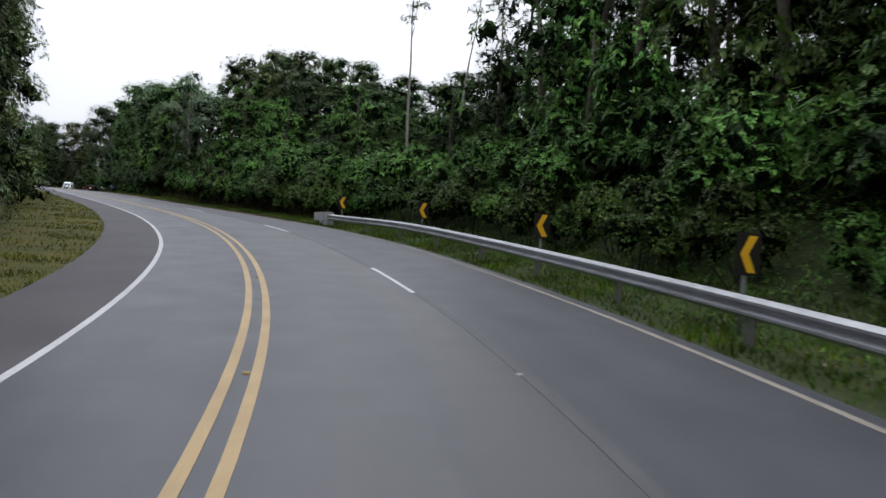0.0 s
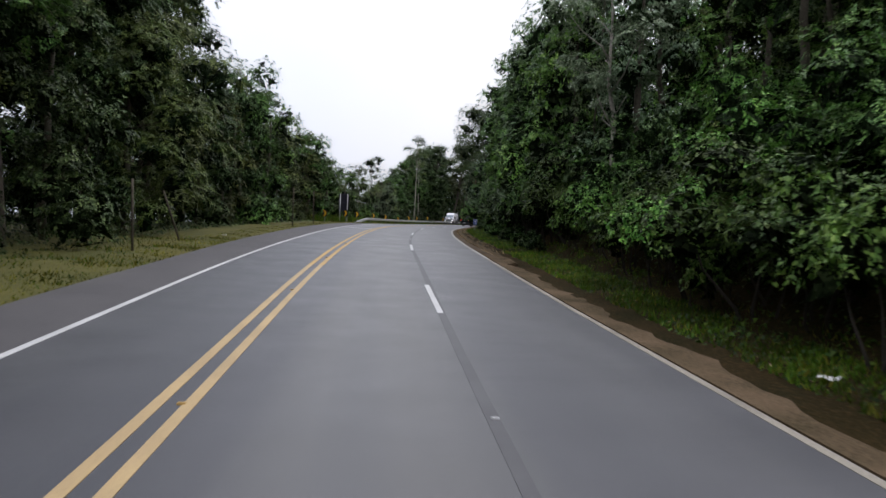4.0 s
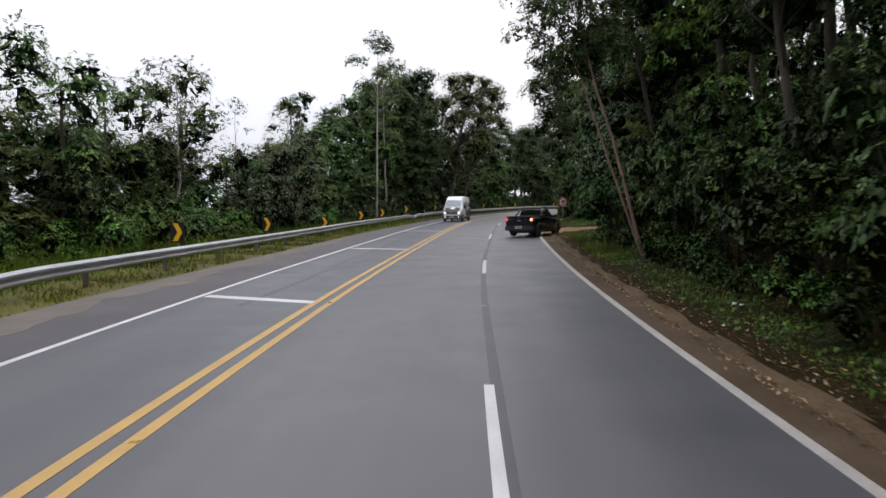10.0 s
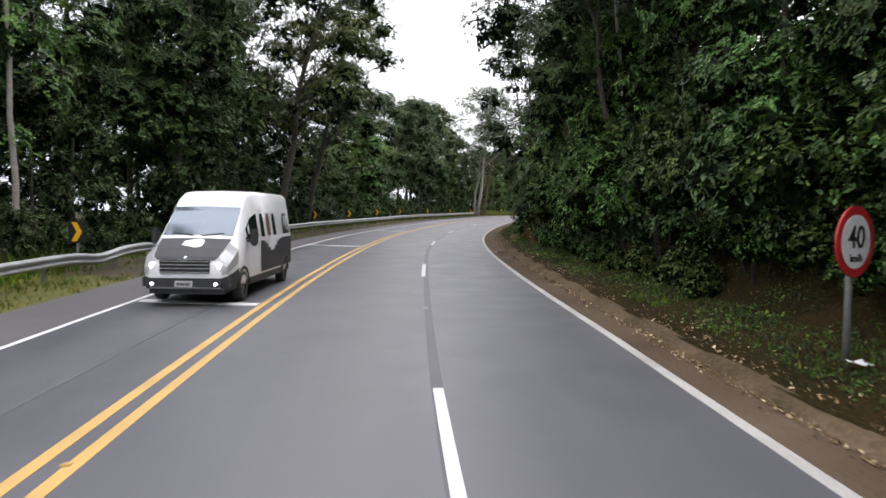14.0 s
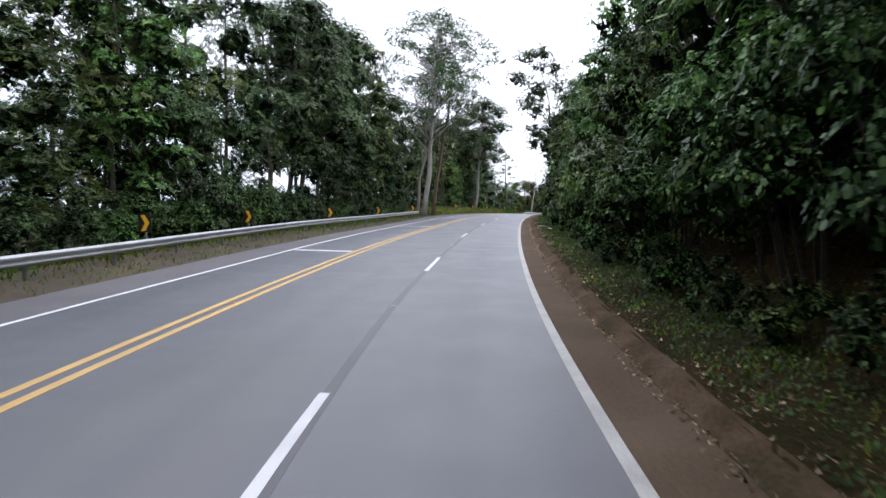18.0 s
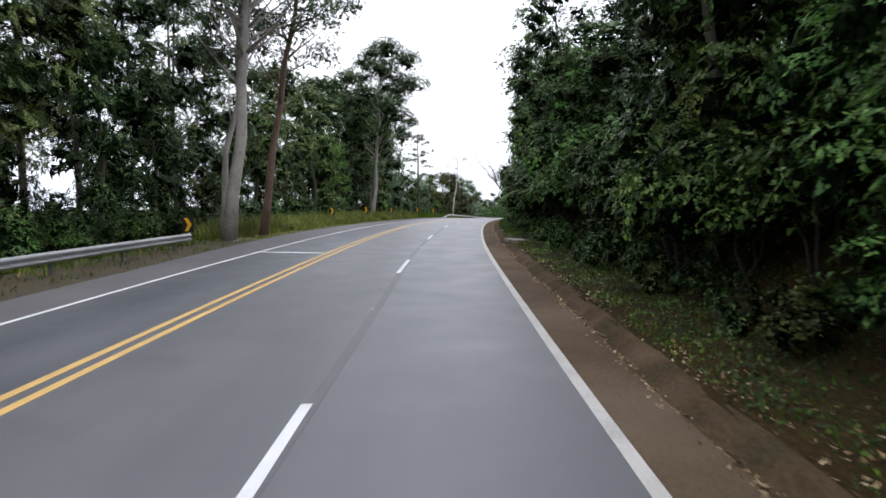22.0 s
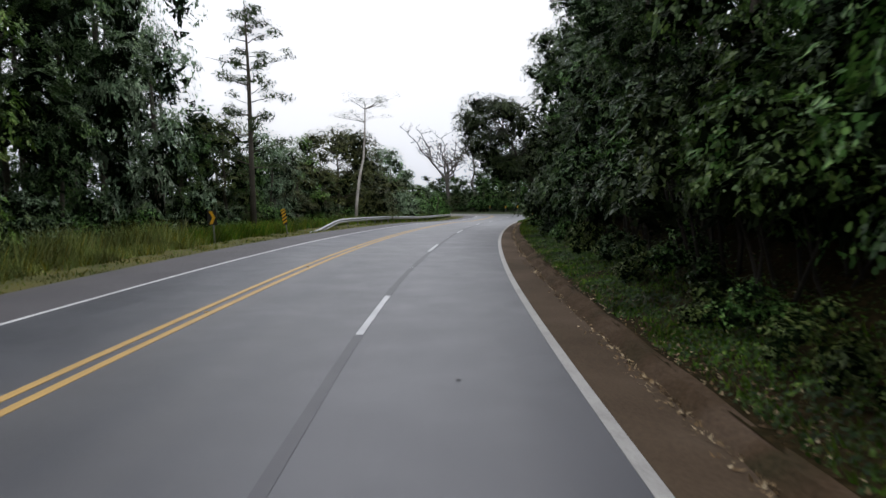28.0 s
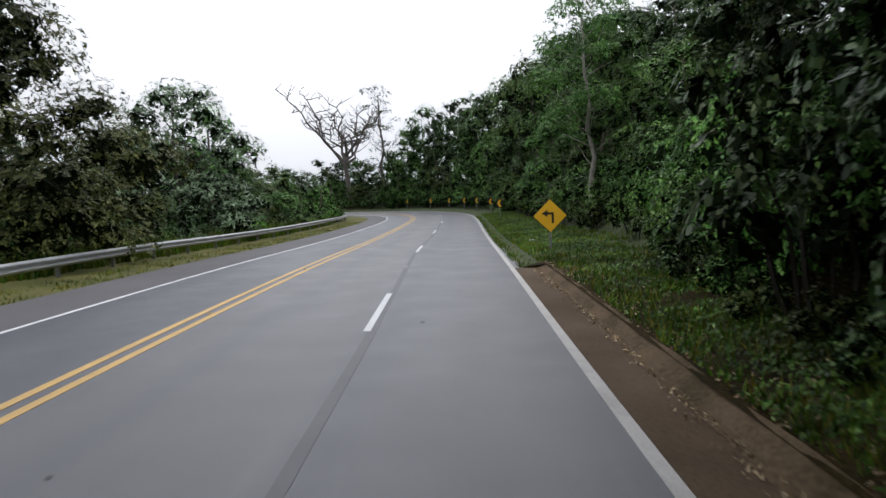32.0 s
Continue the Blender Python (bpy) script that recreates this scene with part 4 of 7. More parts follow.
row(380, 440, 1.9, lambda s: front(s) - 1.2, 0.5, ["shrub_a", "shrub_c", "shrub_b"], 1.1, far=True)
stand_of(-30, 62, 3.0, lambda s: front(s) - 6.0, 0.8, ["vine_c", "vine_a", "vine_b", "vine_a"], lambda s: 0.8 * float(roof_right(s)))
stand_of(-30, 75, 3.4, lambda s: front(s) - 9.0, 1.4, ["broad_a", "broad_b", "vine_b", "broad_c"], lambda s: 1.22 * float(roof_right(s)), True)
stand_of(62, 142, 3.3, lambda s: front(s) - 1.3, 0.4, ["vine_a", "vine_b", "vine_a", "vine_b", "vine_c"], curtain)
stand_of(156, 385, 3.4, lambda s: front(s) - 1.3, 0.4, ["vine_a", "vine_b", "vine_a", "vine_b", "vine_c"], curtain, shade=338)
stand_of(64, 141, 3.8, lambda s: front(s) - 2.6, 0.8, ["broad_a", "broad_a", "broad_b", "tall_b"], roof_right, True)
stand_of(157, 386, 3.8, lambda s: front(s) - 2.6, 0.8, ["broad_a", "broad_a", "broad_b", "tall_b"], roof_right, True)
stand_of(140, 159, 2.6, lambda s: front(s) - 2.0, 0.5, ["vine_b", "broad_a"], lambda s: 12, True)
stand_of(388, 446, 3.4, lambda s: front(s) - 1.8, 0.6, ["vine_a", "vine_b", "broad_b"], lambda s: float(roof_right(s)) * 0.65)
stand_of(446, 516, 2.2, lambda s: front(s) - 1.2, 0.6, ["vine_a", "vine_b", "broad_a", "broad_b"], lambda s: float(roof_right(s)) * 0.5, True, 0.3)
stand_of(400, 520, 3.2, lambda s: front(s) - 5.0, 1.4, ["broad_a", "broad_b", "tall_a"], roof_right, True)

row(62, 141, 1.5, lambda s: front(s) + 0.75, 0.25, ["shrub_a", "shrub_b", "shrub_b", "shrub_e"], 0.42, far=True)
row(166, 384, 1.5, lambda s: front(s) + 0.75, 0.25, ["shrub_a", "shrub_b", "shrub_b", "shrub_e"], 0.42, far=True)
for s, u, z in ((103.0, -9.0, 1.2), (106.2, -8.8, 1.3), (109.6, -9.1, 1.25), (135.6, -8.9, 1.0), (137.6, -9.3, 1.2), (139.3, -9.9, 1.0)):
    plant("shrub_d", s, u, z, s * 77, 1.15)
for s, u, z, kind in ((142.4, -9.7, 1.2, "shrub_c"), (141.2, -10.6, 1.4, "shrub_d"), (154.6, -10.6, 1.5, "shrub_d"), (156.4, -11.4, 1.0, "vine_d"), (153.2, -12.4, 1.3, "shrub_c")):
    plant(kind, s, u, z, s * 77, 1.1)
for s, u, z in ((158.0, -11.4, 0.95), (161.5, -11.0, 0.9), (58.0, -11.0, 1.1), (72.0, -10.6, 1.2), (66.0, -10.4, 1.1)):
    plant("vine_d", s, u, z, s * 77)
for s, u, z, kind in ((383.6, -9.4, 0.95, "shrub_c"), (385.8, -10.0, 1.1, "shrub_c"), (388.2, -10.6, 1.0, "shrub_a"), (381.6, -9.7, 0.9, "shrub_a")):
    plant(kind, s, u, z, s * 77, 1.0)
row(424, 515, 2.4, 8.9, 0.5, ["shrub_c", "shrub_a", "shrub_e", "shrub_b"], 0.8, far=True)
row(440, 515, 2.2, lambda s: front(s) + 0.6, 0.4, ["shrub_a", "shrub_b"], 0.9, far=True)
# paler-leaved kinds towards the far end put the distant haze into leaf colour
stand_of(436, 516, 2.2, 11.8, 0.8, ["vine_d", "vine_a", "vine_c", "broad_c"], roof_left, True, 0.35)
stand_of(446, 516, 2.2, lambda s: front(s) - 3.2, 0.8, ["vine_b", "vine_a", "broad_a"], lambda s: 0.8 * float(roof_right(s)), True, 0.3)
for a, b in ((346, 386), (402, 408), (418, 440)):
    stand_of(a, b, 2.4, 13.4, 0.7, ["vine_d", "vine_a", "vine_b"], roof_left, True)
row(155, 167, 1.2, -9.0, 0.4, ["shrub_b", "shrub_a"], 0.5, far=True)
row(156.5, 166.5, 1.0, -9.1, 0.35, ["shrub_b", "shrub_b", "shrub_a"], 0.62)
row(156.5, 166.5, 0.9, -10.1, 0.4, ["shrub_b", "vine_b"], 0.75, far=True)
stand_of(-30, 75, 3.0, lambda s: front(s) - 13.0, 1.5, ["broad_a", "broad_b", "broad_c"], lambda s: 1.38 * float(roof_right(s)), True)
row(141, 145, 1.2, -9.6, 0.5, ["shrub_c", "shrub_a"], 0.45, far=True)

# left: forest close to the inner bend, then along the falling slope
stand_of(-30, 62, 3.4, 8.9, 0.5, ["vine_b", "vine_b", "broad_c", "vine_a"], lambda s: 9.5)
stand_of(-30, 62, 3.2, 10.6, 0.8, ["broad_a", "tall_b", "broad_a", "broad_c"], roof_left, True)
stand_of(62, 112, 3.0, 9.6, 0.5, ["vine_b", "vine_a", "broad_c", "vine_b"], lambda s: min(9.0, 0.86 * float(roof_left(s))))
stand_of(60, 116, 2.8, 11.2, 0.8, ["broad_a", "tall_a", "broad_a", "broad_c"], roof_left, True)
stand_of(112, 158, 2.6, 11.6, 0.9, ["vine_b", "vine_a", "broad_b", "vine_b", "broad_c"], roof_left)
stand_of(112, 162, 2.6, 13.4, 0.9, ["vine_b", "broad_a", "broad_b", "vine_b", "broad_c"], roof_left, True)
row(112, 160, 2.0, 14.6, 0.8, ["shrub_b", "shrub_a"], 1.35, far=True)
row(112, 158, 2.6, 10.2, 0.6, ["shrub_a", "shrub_c", "shrub_b", "shrub_a"], 1.0)
for a, b, step in ((160, 198, 3.4), (198, 222, 6.0), (222, 236, 3.4), (236, 246, 5.2), (257, 284, 4.2)):
    stand_of(a, b, step, 10.4, 0.6, ["vine_b", "vine_b", "broad_a"], lambda s: 0.5 * float(roof_left(s)))
for a, b, step in ((160, 198, 2.9), (198, 222, 4.6), (222, 236, 2.9), (236, 248, 4.2), (258, 286, 3.2)):
    stand_of(a, b, step, 12.0, 0.9, ["tall_a", "tall_b", "tall_b", "tall_c"], roof_left, True)
stand_of(249, 257, 3.6, 11.6, 0.6, ["tall_b"], roof_left)
row(232, 284, 2.2, 11.2, 0.6, ["shrub_b", "shrub_b", "shrub_a"], 1.35, far=True)
row(156, 282, 2.8, 9.1, 0.4, ["shrub_b", "shrub_a", "shrub_b"], 0.75)
stand_of(290, 314, 6.0, 13.0, 1.0, ["tall_b", "tall_b", "tall_c"], roof_left, True)
stand_of(314, 352, 3.8, 13.0, 1.0, ["tall_a", "tall_b", "tall_b", "tall_c"], roof_left, True)
stand_of(290, 352, 3.9, 11.4, 0.7, ["vine_b", "vine_d", "vine_a", "vine_c"], lambda s: 6.8)
row(286, 352, 2.2, 13.6, 0.7, ["shrub_b", "shrub_a", "shrub_e"], 1.3, far=True)
row(290, 350, 3.6, 10.2, 0.6, ["shrub_d", "shrub_b", "shrub_a"], 0.9, far=True)
# mostly pale kinds: haze over the far trees is carried by their colour
for a, b in ((352, 386), (403, 408), (418, 440)):
    stand_of(a, b, 3.4, 12.0, 1.0, ["vine_d", "vine_a", "broad_c", "vine_c", "broad_b"], roof_left)
stand_of(380, 520, 3.0, 14.0, 1.2, ["broad_c", "vine_d", "broad_b"], roof_left, True)
stand_of(442, 520, 2.6, 10.0, 1.0, ["vine_d", "vine_a", "vine_c"], lambda s: 4.4, True)
row(352, 440, 2.6, 10.4, 0.6, ["shrub_d", "shrub_c", "shrub_a", "shrub_e"], 0.85, far=True)

for s, u, z, kind in ((126.8, 9.4, 1.05, "shrub_c"), (128.9, 9.0, 1.1, "shrub_c"), (131.6, 9.3, 1.0, "shrub_a"), (134.4, 9.0, 1.1, "shrub_e"), (137.4, 9.2, 1.1, "shrub_c"), (143.0, 9.2, 1.15, "shrub_d"), (145.2, 9.0, 0.9, "shrub_d"),
                      (150.4, 10.0, 0.8, "vine_d"), (153.4, 9.4, 1.0, "shrub_c")):
    plant(kind, s, u, z, s * 77, 1.0)

for k, kind in enumerate(KINDS):
    if kind not in used:
        plant(kind, 196.0 + 7 * k, 12.6, 0.8)

# the woods behind: leafy masses and stems too many to count


def woods():
    g = np.random.default_rng(77)
    allv, alli = [], []
    stems = []
    zones = [  # s from, s to, u from, u to, crown foot and top over the road, lobes per square metre of ground, leaf, tones
        (-90, 110, -17, -24, 0.5, 1.2, 1.3, 0.46, (0, 0, 1)),
        (-90, 120, -24, -36, 0.6, 1.45, 0.8, 0.6, (0, 1, 0)),
        (105, 520, -12.5, -17, 0.3, 0.85, 0.60, 0.46, (0, 0, 1)),
        (105, 520, -17, -25, 0.8, 1.05, 0.14, 0.6, (0, 0, 1)),
        (440, 520, -14, -30, 0.3, 1.1, 0.45, 0.6, (0, 1, 0)),
        (-60, 112, 12.5, 18, 0.05, 0.9, 0.95, 0.46, (0, 0, 2)),
        (-60, 112, 18, 26, 0.05, 1.0, 0.45, 0.6, (0, 2, 0)),
        (-60, 130, 25, 34, 0.0, 0.7, 0.2, 0.6, (0, 0, 2)),
        (110, 160, 13.0, 19, -0.2, 0.85, 0.85, 0.44, (1, 0, 2)),
        (110, 160, 19, 30, -0.3, 1.0, 0.35, 0.6, (0, 1, 2)),
        (160, 198, 13.0, 18, -0.1, 0.85, 1.35, 0.5, (0, 0, 0, 1)),
        (198, 223, 13.0, 18, 0.25, 0.85, 0.35, 0.5, (0, 0, 2)),
        (223, 236, 13.0, 18, 0.0, 0.85, 1.1, 0.5, (2, 0, 2, 1)),
        (236, 247, 13.0, 18, 0.35, 0.85, 0.45, 0.5, (0, 0, 0, 1)),
        (268, 286, 13.0, 18, -0.1, 0.85, 0.95, 0.5, (0, 0, 0, 1)),
        (164, 246, 18, 25, 0.4, 1.2, 0.26, 0.6, (0, 0, 2)),
        (286, 316, 13, 19, -0.1, 0.5, 0.2, 0.5, (0, 0, 2)),
        (316, 352, 13, 19, -0.1, 0.6, 0.5, 0.5, (0, 0, 2)),
        (344, 366, 12.5, 18, -0.2, 0.95, 1.2, 0.44, (0, 1, 0)),
        (344, 520, 13, 19, -0.3, 0.85, 1.5, 0.44, (1, 0, 2, 3)),
        (350, 520, 19, 30, -0.4, 0.9, 0.36, 0.6, (0, 1, 2)),
    ]
    for s0, s1, u0, u1, foot, top, dens, leaf, tones in zones:
        n = int((s1 - s0) * abs(u1 - u0) * dens * 0.22)
        # clustered stems, so that the skyline is uneven
        m = max(3, n // 9)
        ts, tu = g.uniform(s0, s1, m), g.uniform(min(u0, u1), max(u0, u1), m)
        roof = roof_left(ts) if u0 > 0 else roof_right(ts)
        low = lift(ts, tu)
        th = np.maximum(2.5, top * roof * g.uniform(0.7, 1.08, m) - low)
        fh = np.maximum(0.3, foot * roof - low)
        for a in range(m):
            k = 9
            cx = ts[a] + g.normal(0, 1.1, k)
            cu = tu[a] + g.normal(0, 1.1, k)
            ch = fh[a] + max(1.0, th[a] - fh[a]) * g.uniform(0, 1, k) ** 0.8
            x, y, z = land(cx, cu)
            r = g.uniform(0.9, 1.7, k) * (0.75 + leaf * 0.6)
            pos, out, size = lobes(np.stack([x, y, z + ch], 1), r, 3.8 / (leaf * leaf), g, 0.80, 0.8, leaf)
            allv.append(spear(leaf_verts(pos, out, size, g, 0.4, 0.6)))
            alli.append(np.full(len(pos), tones[a % len(tones)]))
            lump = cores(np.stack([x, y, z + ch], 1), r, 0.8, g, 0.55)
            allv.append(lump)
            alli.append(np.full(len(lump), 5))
            if a % 2 == 0 and abs(tu[a]) < 26:
                x, y, z = (float(q) for q in land(ts[a], tu[a]))
                stems.append(tube(wander((x, y, z - 0.4), (x + g.normal(0, 0.5), y + g.normal(0, 0.5), z + th[a]), 4, 0.15, g), [0.16, 0.13, 0.11, 0.08, 0.04], 5))
    v, i = np.concatenate(allv + MASS), np.concatenate(alli + TONES)
    stems.extend(STEMS)
    me = quads("woods", v, [LEAF_DARK, LEAF_MID, LEAF_OLIVE, LEAF_SILVER, LEAF_BRIGHT, CORE_SHADE], i)
    ob = tagged(new("woods", me), "deep forest of mixed dark-green trees behind the roadside growth", "forest", kind="stuff")
    sv, sf = join(stems)
    part("stem_mass", mesh_of("stem_mass", sv, sf, [BARK], True), ob, kind="stuff")


woods()


def undergrowth():
    """Low leaves and weeds that carpet the banks under the shrubs."""
    g = np.random.default_rng(78)
    vs, ix = [], []

    def carpet(n, s0, s1, ua, ub, rise, leaf, tones):
        s = g.uniform(s0, s1, n)
        f = g.uniform(0, 1, n)
        a = ua(s) if callable(ua) else ua
        b = ub(s) if callable(ub) else ub
        u = a + (b - a) * f
        hump = np.clip(0.5 + 0.5 * wob(s, u, 0.9) + 0.4 * wob(s + 9, u, 2.3), 0.05, 1.6)
        h = rise * hump * g.uniform(0.1, 1.0, n) * np.clip(f * 4, 0.15, 1)
        x, y, z = land(s, u)
        hd = np.interp(s, SR, HEAD)
        face = np.where(u < 0, 1.0, -1.0)
        out = np.stack([-np.sin(hd) * face * 0.5, np.cos(hd) * face * 0.5, np.full(n, 0.4)], 1)
        vs.append(spear(leaf_verts(np.stack([x, y, z + h], 1), out, leaf, g, 0.5, 0.6)))
        ix.append(g.choice(tones, n))

    carpet(30000, -30, 24, lambda s: front(s) + 0.4, lambda s: front(s) - 7.0, 1.5, 0.18, [1, 3, 3, 0])
    carpet(16000, 24, 62, lambda s: front(s) - 0.9, lambda s: front(s) - 5.5, 1.5, 0.18, [0, 1, 1, 3])
    carpet(52000, 62, 440, lambda s: front(s) - 0.5, lambda s: front(s) - 3.5, 1.2, 0.19, [0, 0, 1, 2])
    carpet(9000, -30, 75, lambda s: front(s) - 5.5, lambda s: front(s) - 16, 2.0, 0.38, [0, 1, 1])
    carpet(14000, -30, 62, 7.0, 12.0, 0.9, 0.2, [0, 0, 2])
    carpet(10000, 62, 110, 7.6, 12.0, 0.9, 0.2, [0, 0, 2])
    carpet(12000, 110, 156, 9.0, 16.0, 1.6, 0.22, [0, 1, 3, 2])
    carpet(18000, 156, 290, 8.2, 14.0, 1.2, 0.2, [0, 0, 1, 2])
    carpet(10000, 290, 352, 9.5, 15.0, 1.3, 0.22, [0, 1, 2])
    carpet(16000, 352, 440, 8.8, 14.0, 1.3, 0.2, [0, 1, 2, 2])
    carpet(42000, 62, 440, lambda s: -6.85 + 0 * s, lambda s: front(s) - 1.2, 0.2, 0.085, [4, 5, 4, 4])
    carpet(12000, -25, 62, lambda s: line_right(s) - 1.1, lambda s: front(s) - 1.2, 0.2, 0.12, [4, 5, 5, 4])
    # mostly dark weeds on these two stretches: the trees' shade put into leaf colour
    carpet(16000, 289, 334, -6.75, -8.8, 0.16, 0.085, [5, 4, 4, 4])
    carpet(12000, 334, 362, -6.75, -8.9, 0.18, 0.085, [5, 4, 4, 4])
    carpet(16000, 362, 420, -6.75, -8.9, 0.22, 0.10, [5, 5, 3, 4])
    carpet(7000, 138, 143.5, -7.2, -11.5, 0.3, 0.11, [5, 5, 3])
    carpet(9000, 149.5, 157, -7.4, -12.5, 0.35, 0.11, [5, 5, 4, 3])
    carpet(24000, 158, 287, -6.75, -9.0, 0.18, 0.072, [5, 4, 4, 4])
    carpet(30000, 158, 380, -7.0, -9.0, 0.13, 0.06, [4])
    carpet(7000, 108, 140, -6.7, -8.8, 0.16, 0.10, [5, 4])
    carpet(12000, 389, 440, -6.1, -9.2, 0.2, 0.10, [5, 3, 5])
    carpet(8000, 66, 106, -6.7, -8.6, 0.14, 0.09, [5, 5, 3])
    carpet(14000, -25, 24, lambda s: line_right(s) - 0.8, lambda s: front(s) + 0.2, 0.16, 0.09, [5, 5, 3])
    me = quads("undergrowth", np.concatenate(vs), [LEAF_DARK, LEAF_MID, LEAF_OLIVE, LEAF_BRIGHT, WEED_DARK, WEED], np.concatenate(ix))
    tagged(new("undergrowth", me), "low leafy weeds and seedlings covering the shaded banks", "undergrowth", kind="stuff")


undergrowth()


def grass():
    """Blades of the verges, short by the shoulder and tall behind it."""
    g = np.random.default_rng(79)
    vs, ix = [], []

    def blades(n, s0, s1, ua, ub, h0, h1, tones, wide=0.014):
        s = g.uniform(s0, s1, n)
        a = ua(s) if callable(ua) else ua
        b = ub(s) if callable(ub) else ub
        u = a + (b - a) * g.uniform(0, 1, n)
        keep = wob(s, u, 1.3) + g.normal(0, 0.5, n) > -0.35
        s, u = s[keep], u[keep]
        k = len(s)
        x, y, z = land(s, u)
        h = g.uniform(h0, h1, k)
        a = g.uniform(0, 2 * math.pi, k)
        w = wide * g.uniform(0.7, 1.4, k)
        lean = h * g.uniform(0.15, 0.75, k)
        b = g.uniform(0, 2 * math.pi, k)
        p = np.stack([x, y, z - 0.02], 1)
        side = np.stack([np.cos(a) * w, np.sin(a) * w, 0 * a], 1)
        tip = np.stack([np.cos(b) * lean, np.sin(b) * lean, h], 1)
        v = np.empty((k, 3, 3))
        v[:, 0], v[:, 1], v[:, 2] = p - side, p + side, p + tip
        vs.append(v)
        ix.append(g.choice(tones, k))

    blades(30000, -25, 150, lambda s: edge_left(s) - 0.02, lambda s: edge_left(s) + 1.7, 0.03, 0.09, [0], 0.016)
    blades(6000, 150, 284, lambda s: edge_left(s) - 0.02, lambda s: edge_left(s) + 2.2, 0.05, 0.22, [0, 1, 1], 0.016)
    blades(18000, 284, 440, lambda s: edge_left(s) - 0.02, lambda s: edge_left(s) + 1.7, 0.05, 0.16, [0, 0, 1], 0.016)
    blades(9000, 128, 144, -6.6, -10.5, 0.06, 0.24, [1, 0], 0.018)
    blades(18000, -25, 62, edge_left, lambda s: edge_left(s) + 3.5, 0.04, 0.14, [0, 0, 0, 1], 0.018)
    blades(26000, 100, 174, 6.9, 11.0, 0.35, 1.0, [0, 1, 1, 1], 0.022)
    blades(9000, 104, 172, lambda s: edge_left(s) + 0.1, 6.9, 0.06, 0.22, [0, 0, 1], 0.018)
    blades(16000, 286, 352, 6.5, 7.5, 0.2, 0.6, [2, 0, 2, 0], 0.018)
    blades(36000, 286, 352, 7.4, 9.9, 0.5, 1.5, [2, 0, 2, 2, 0], 0.02)
    blades(9000, 352, 366, 6.8, 9.0, 0.4, 1.0, [0, 1, 1], 0.022)
    blades(24000, 366, 440, 7.6, 10.6, 0.4, 1.15, [0, 1, 1], 0.024)
    blades(9000, 156, 284, 6.6, 8.6, 0.15, 0.5, [0, 1, 1], 0.02)
    blades(36000, -25, 24, lambda s: line_right(s) - 0.3, front, 0.05, 0.22, [1, 1, 1, 0], 0.018)
    blades(30000, 24, 62, lambda s: line_right(s) - 1.15, front, 0.05, 0.2, [1, 1, 1, 0], 0.016)
    blades(34000, 64, 106, -6.8, lambda s: front(s) + 0.3, 0.04, 0.17, [1, 1, 1, 0], 0.018)
    # dark blades only, which paints the shade under the trees into the grass
    blades(30000, 286, 366, -6.8, lambda s: front(s) + 0.3, 0.04, 0.16, [1], 0.018)
    blades(60000, 62, 380, -6.85, lambda s: front(s) + 0.4, 0.03, 0.13, [1, 1, 1, 1, 0], 0.016)
    blades(14000, 389, 440, -5.98, -7.4, 0.05, 0.2, [1, 1, 0], 0.018)
    blades(40000, 358, 440, -6.75, lambda s: front(s) + 0.4, 0.05, 0.24, [0, 1, 1], 0.018)
    me = quads("grass", np.concatenate(vs), [BLADE, BLADE_DARK, BLADE_PALE], np.concatenate(ix))
    tagged(new("grass", me), "uneven verge grass, short by the asphalt and tall behind", "grass", kind="stuff")


grass()


def litter():
    """Dry leaves gathered in the gutter and under the trees."""
    g = np.random.default_rng(80)
    n1, n2 = 26000, 42000
    s = np.concatenate([g.uniform(60, 440, n1), g.uniform(-20, 440, n2)])
    clump = 0.5 + 0.5 * np.sin(s * 0.9) * np.sin(s * 0.23 + 1)
    u = np.concatenate([-6.44 + np.abs(g.normal(0, 0.09, n1)), -6.7 - g.exponential(0.55, n2)]) + kerb_shift(s)
    keep = (g.uniform(0, 1, n1 + n2) < 0.25 + 0.75 * clump) & ~((s > 143) & (s < 151) & (u > -9.0))
    keep &= ~((s < 60) & (u > -6.9))
    s, u = s[keep], u[keep]
    x, y, z = np.where(u > -6.5 + kerb_shift(s), xyz(s, u), land(s, u))
    pos = np.stack([x, y, z + g.uniform(0.012, 0.05, len(s))], 1)
    out = np.tile(np.array([[0.0, 0.0, 1.0]]), (len(s), 1))
    me = quads("leaf_litter", spear(leaf_verts(pos, out, 0.062, g, 0.0, 0.55, 0.35)), [LITTER])
    tagged(new("leaf_litter", me), "dry brown fallen leaves along the kerb and bank", "leaf litter", kind="stuff")


litter()
# ---------------------------------------------------------------- single trees that stand out


def stand(ob, s, u, turn=0.0, size=1.0):
    ob.matrix_basis = spot(s, u, -0.1, turn) @ Matrix.Diagonal((size, size, size, 1))
    return ob


SOLO = "single trees along the road"
stand(tree("eucalyptus_tree", "tall eucalyptus with a thick smooth pale-grey trunk", 24, 0.50, 6.4, 62, 1.5, 0.26, 135, LEAF_DARK, PALE_BARK, 301, 0.30, (1.0, -1.6), SOLO, dense=False), 283.6, 6.5)
stand(tree("eucalyptus_tree", "leaning eucalyptus with a reddish-brown trunk", 22, 0.46, 4.4, 34, 1.35, 0.26, 150, LEAF_DARK, RED_BARK, 302, 0.22, (1.2, -2.8), SOLO, dense=False, wild=0.04), 289.0, 6.5)
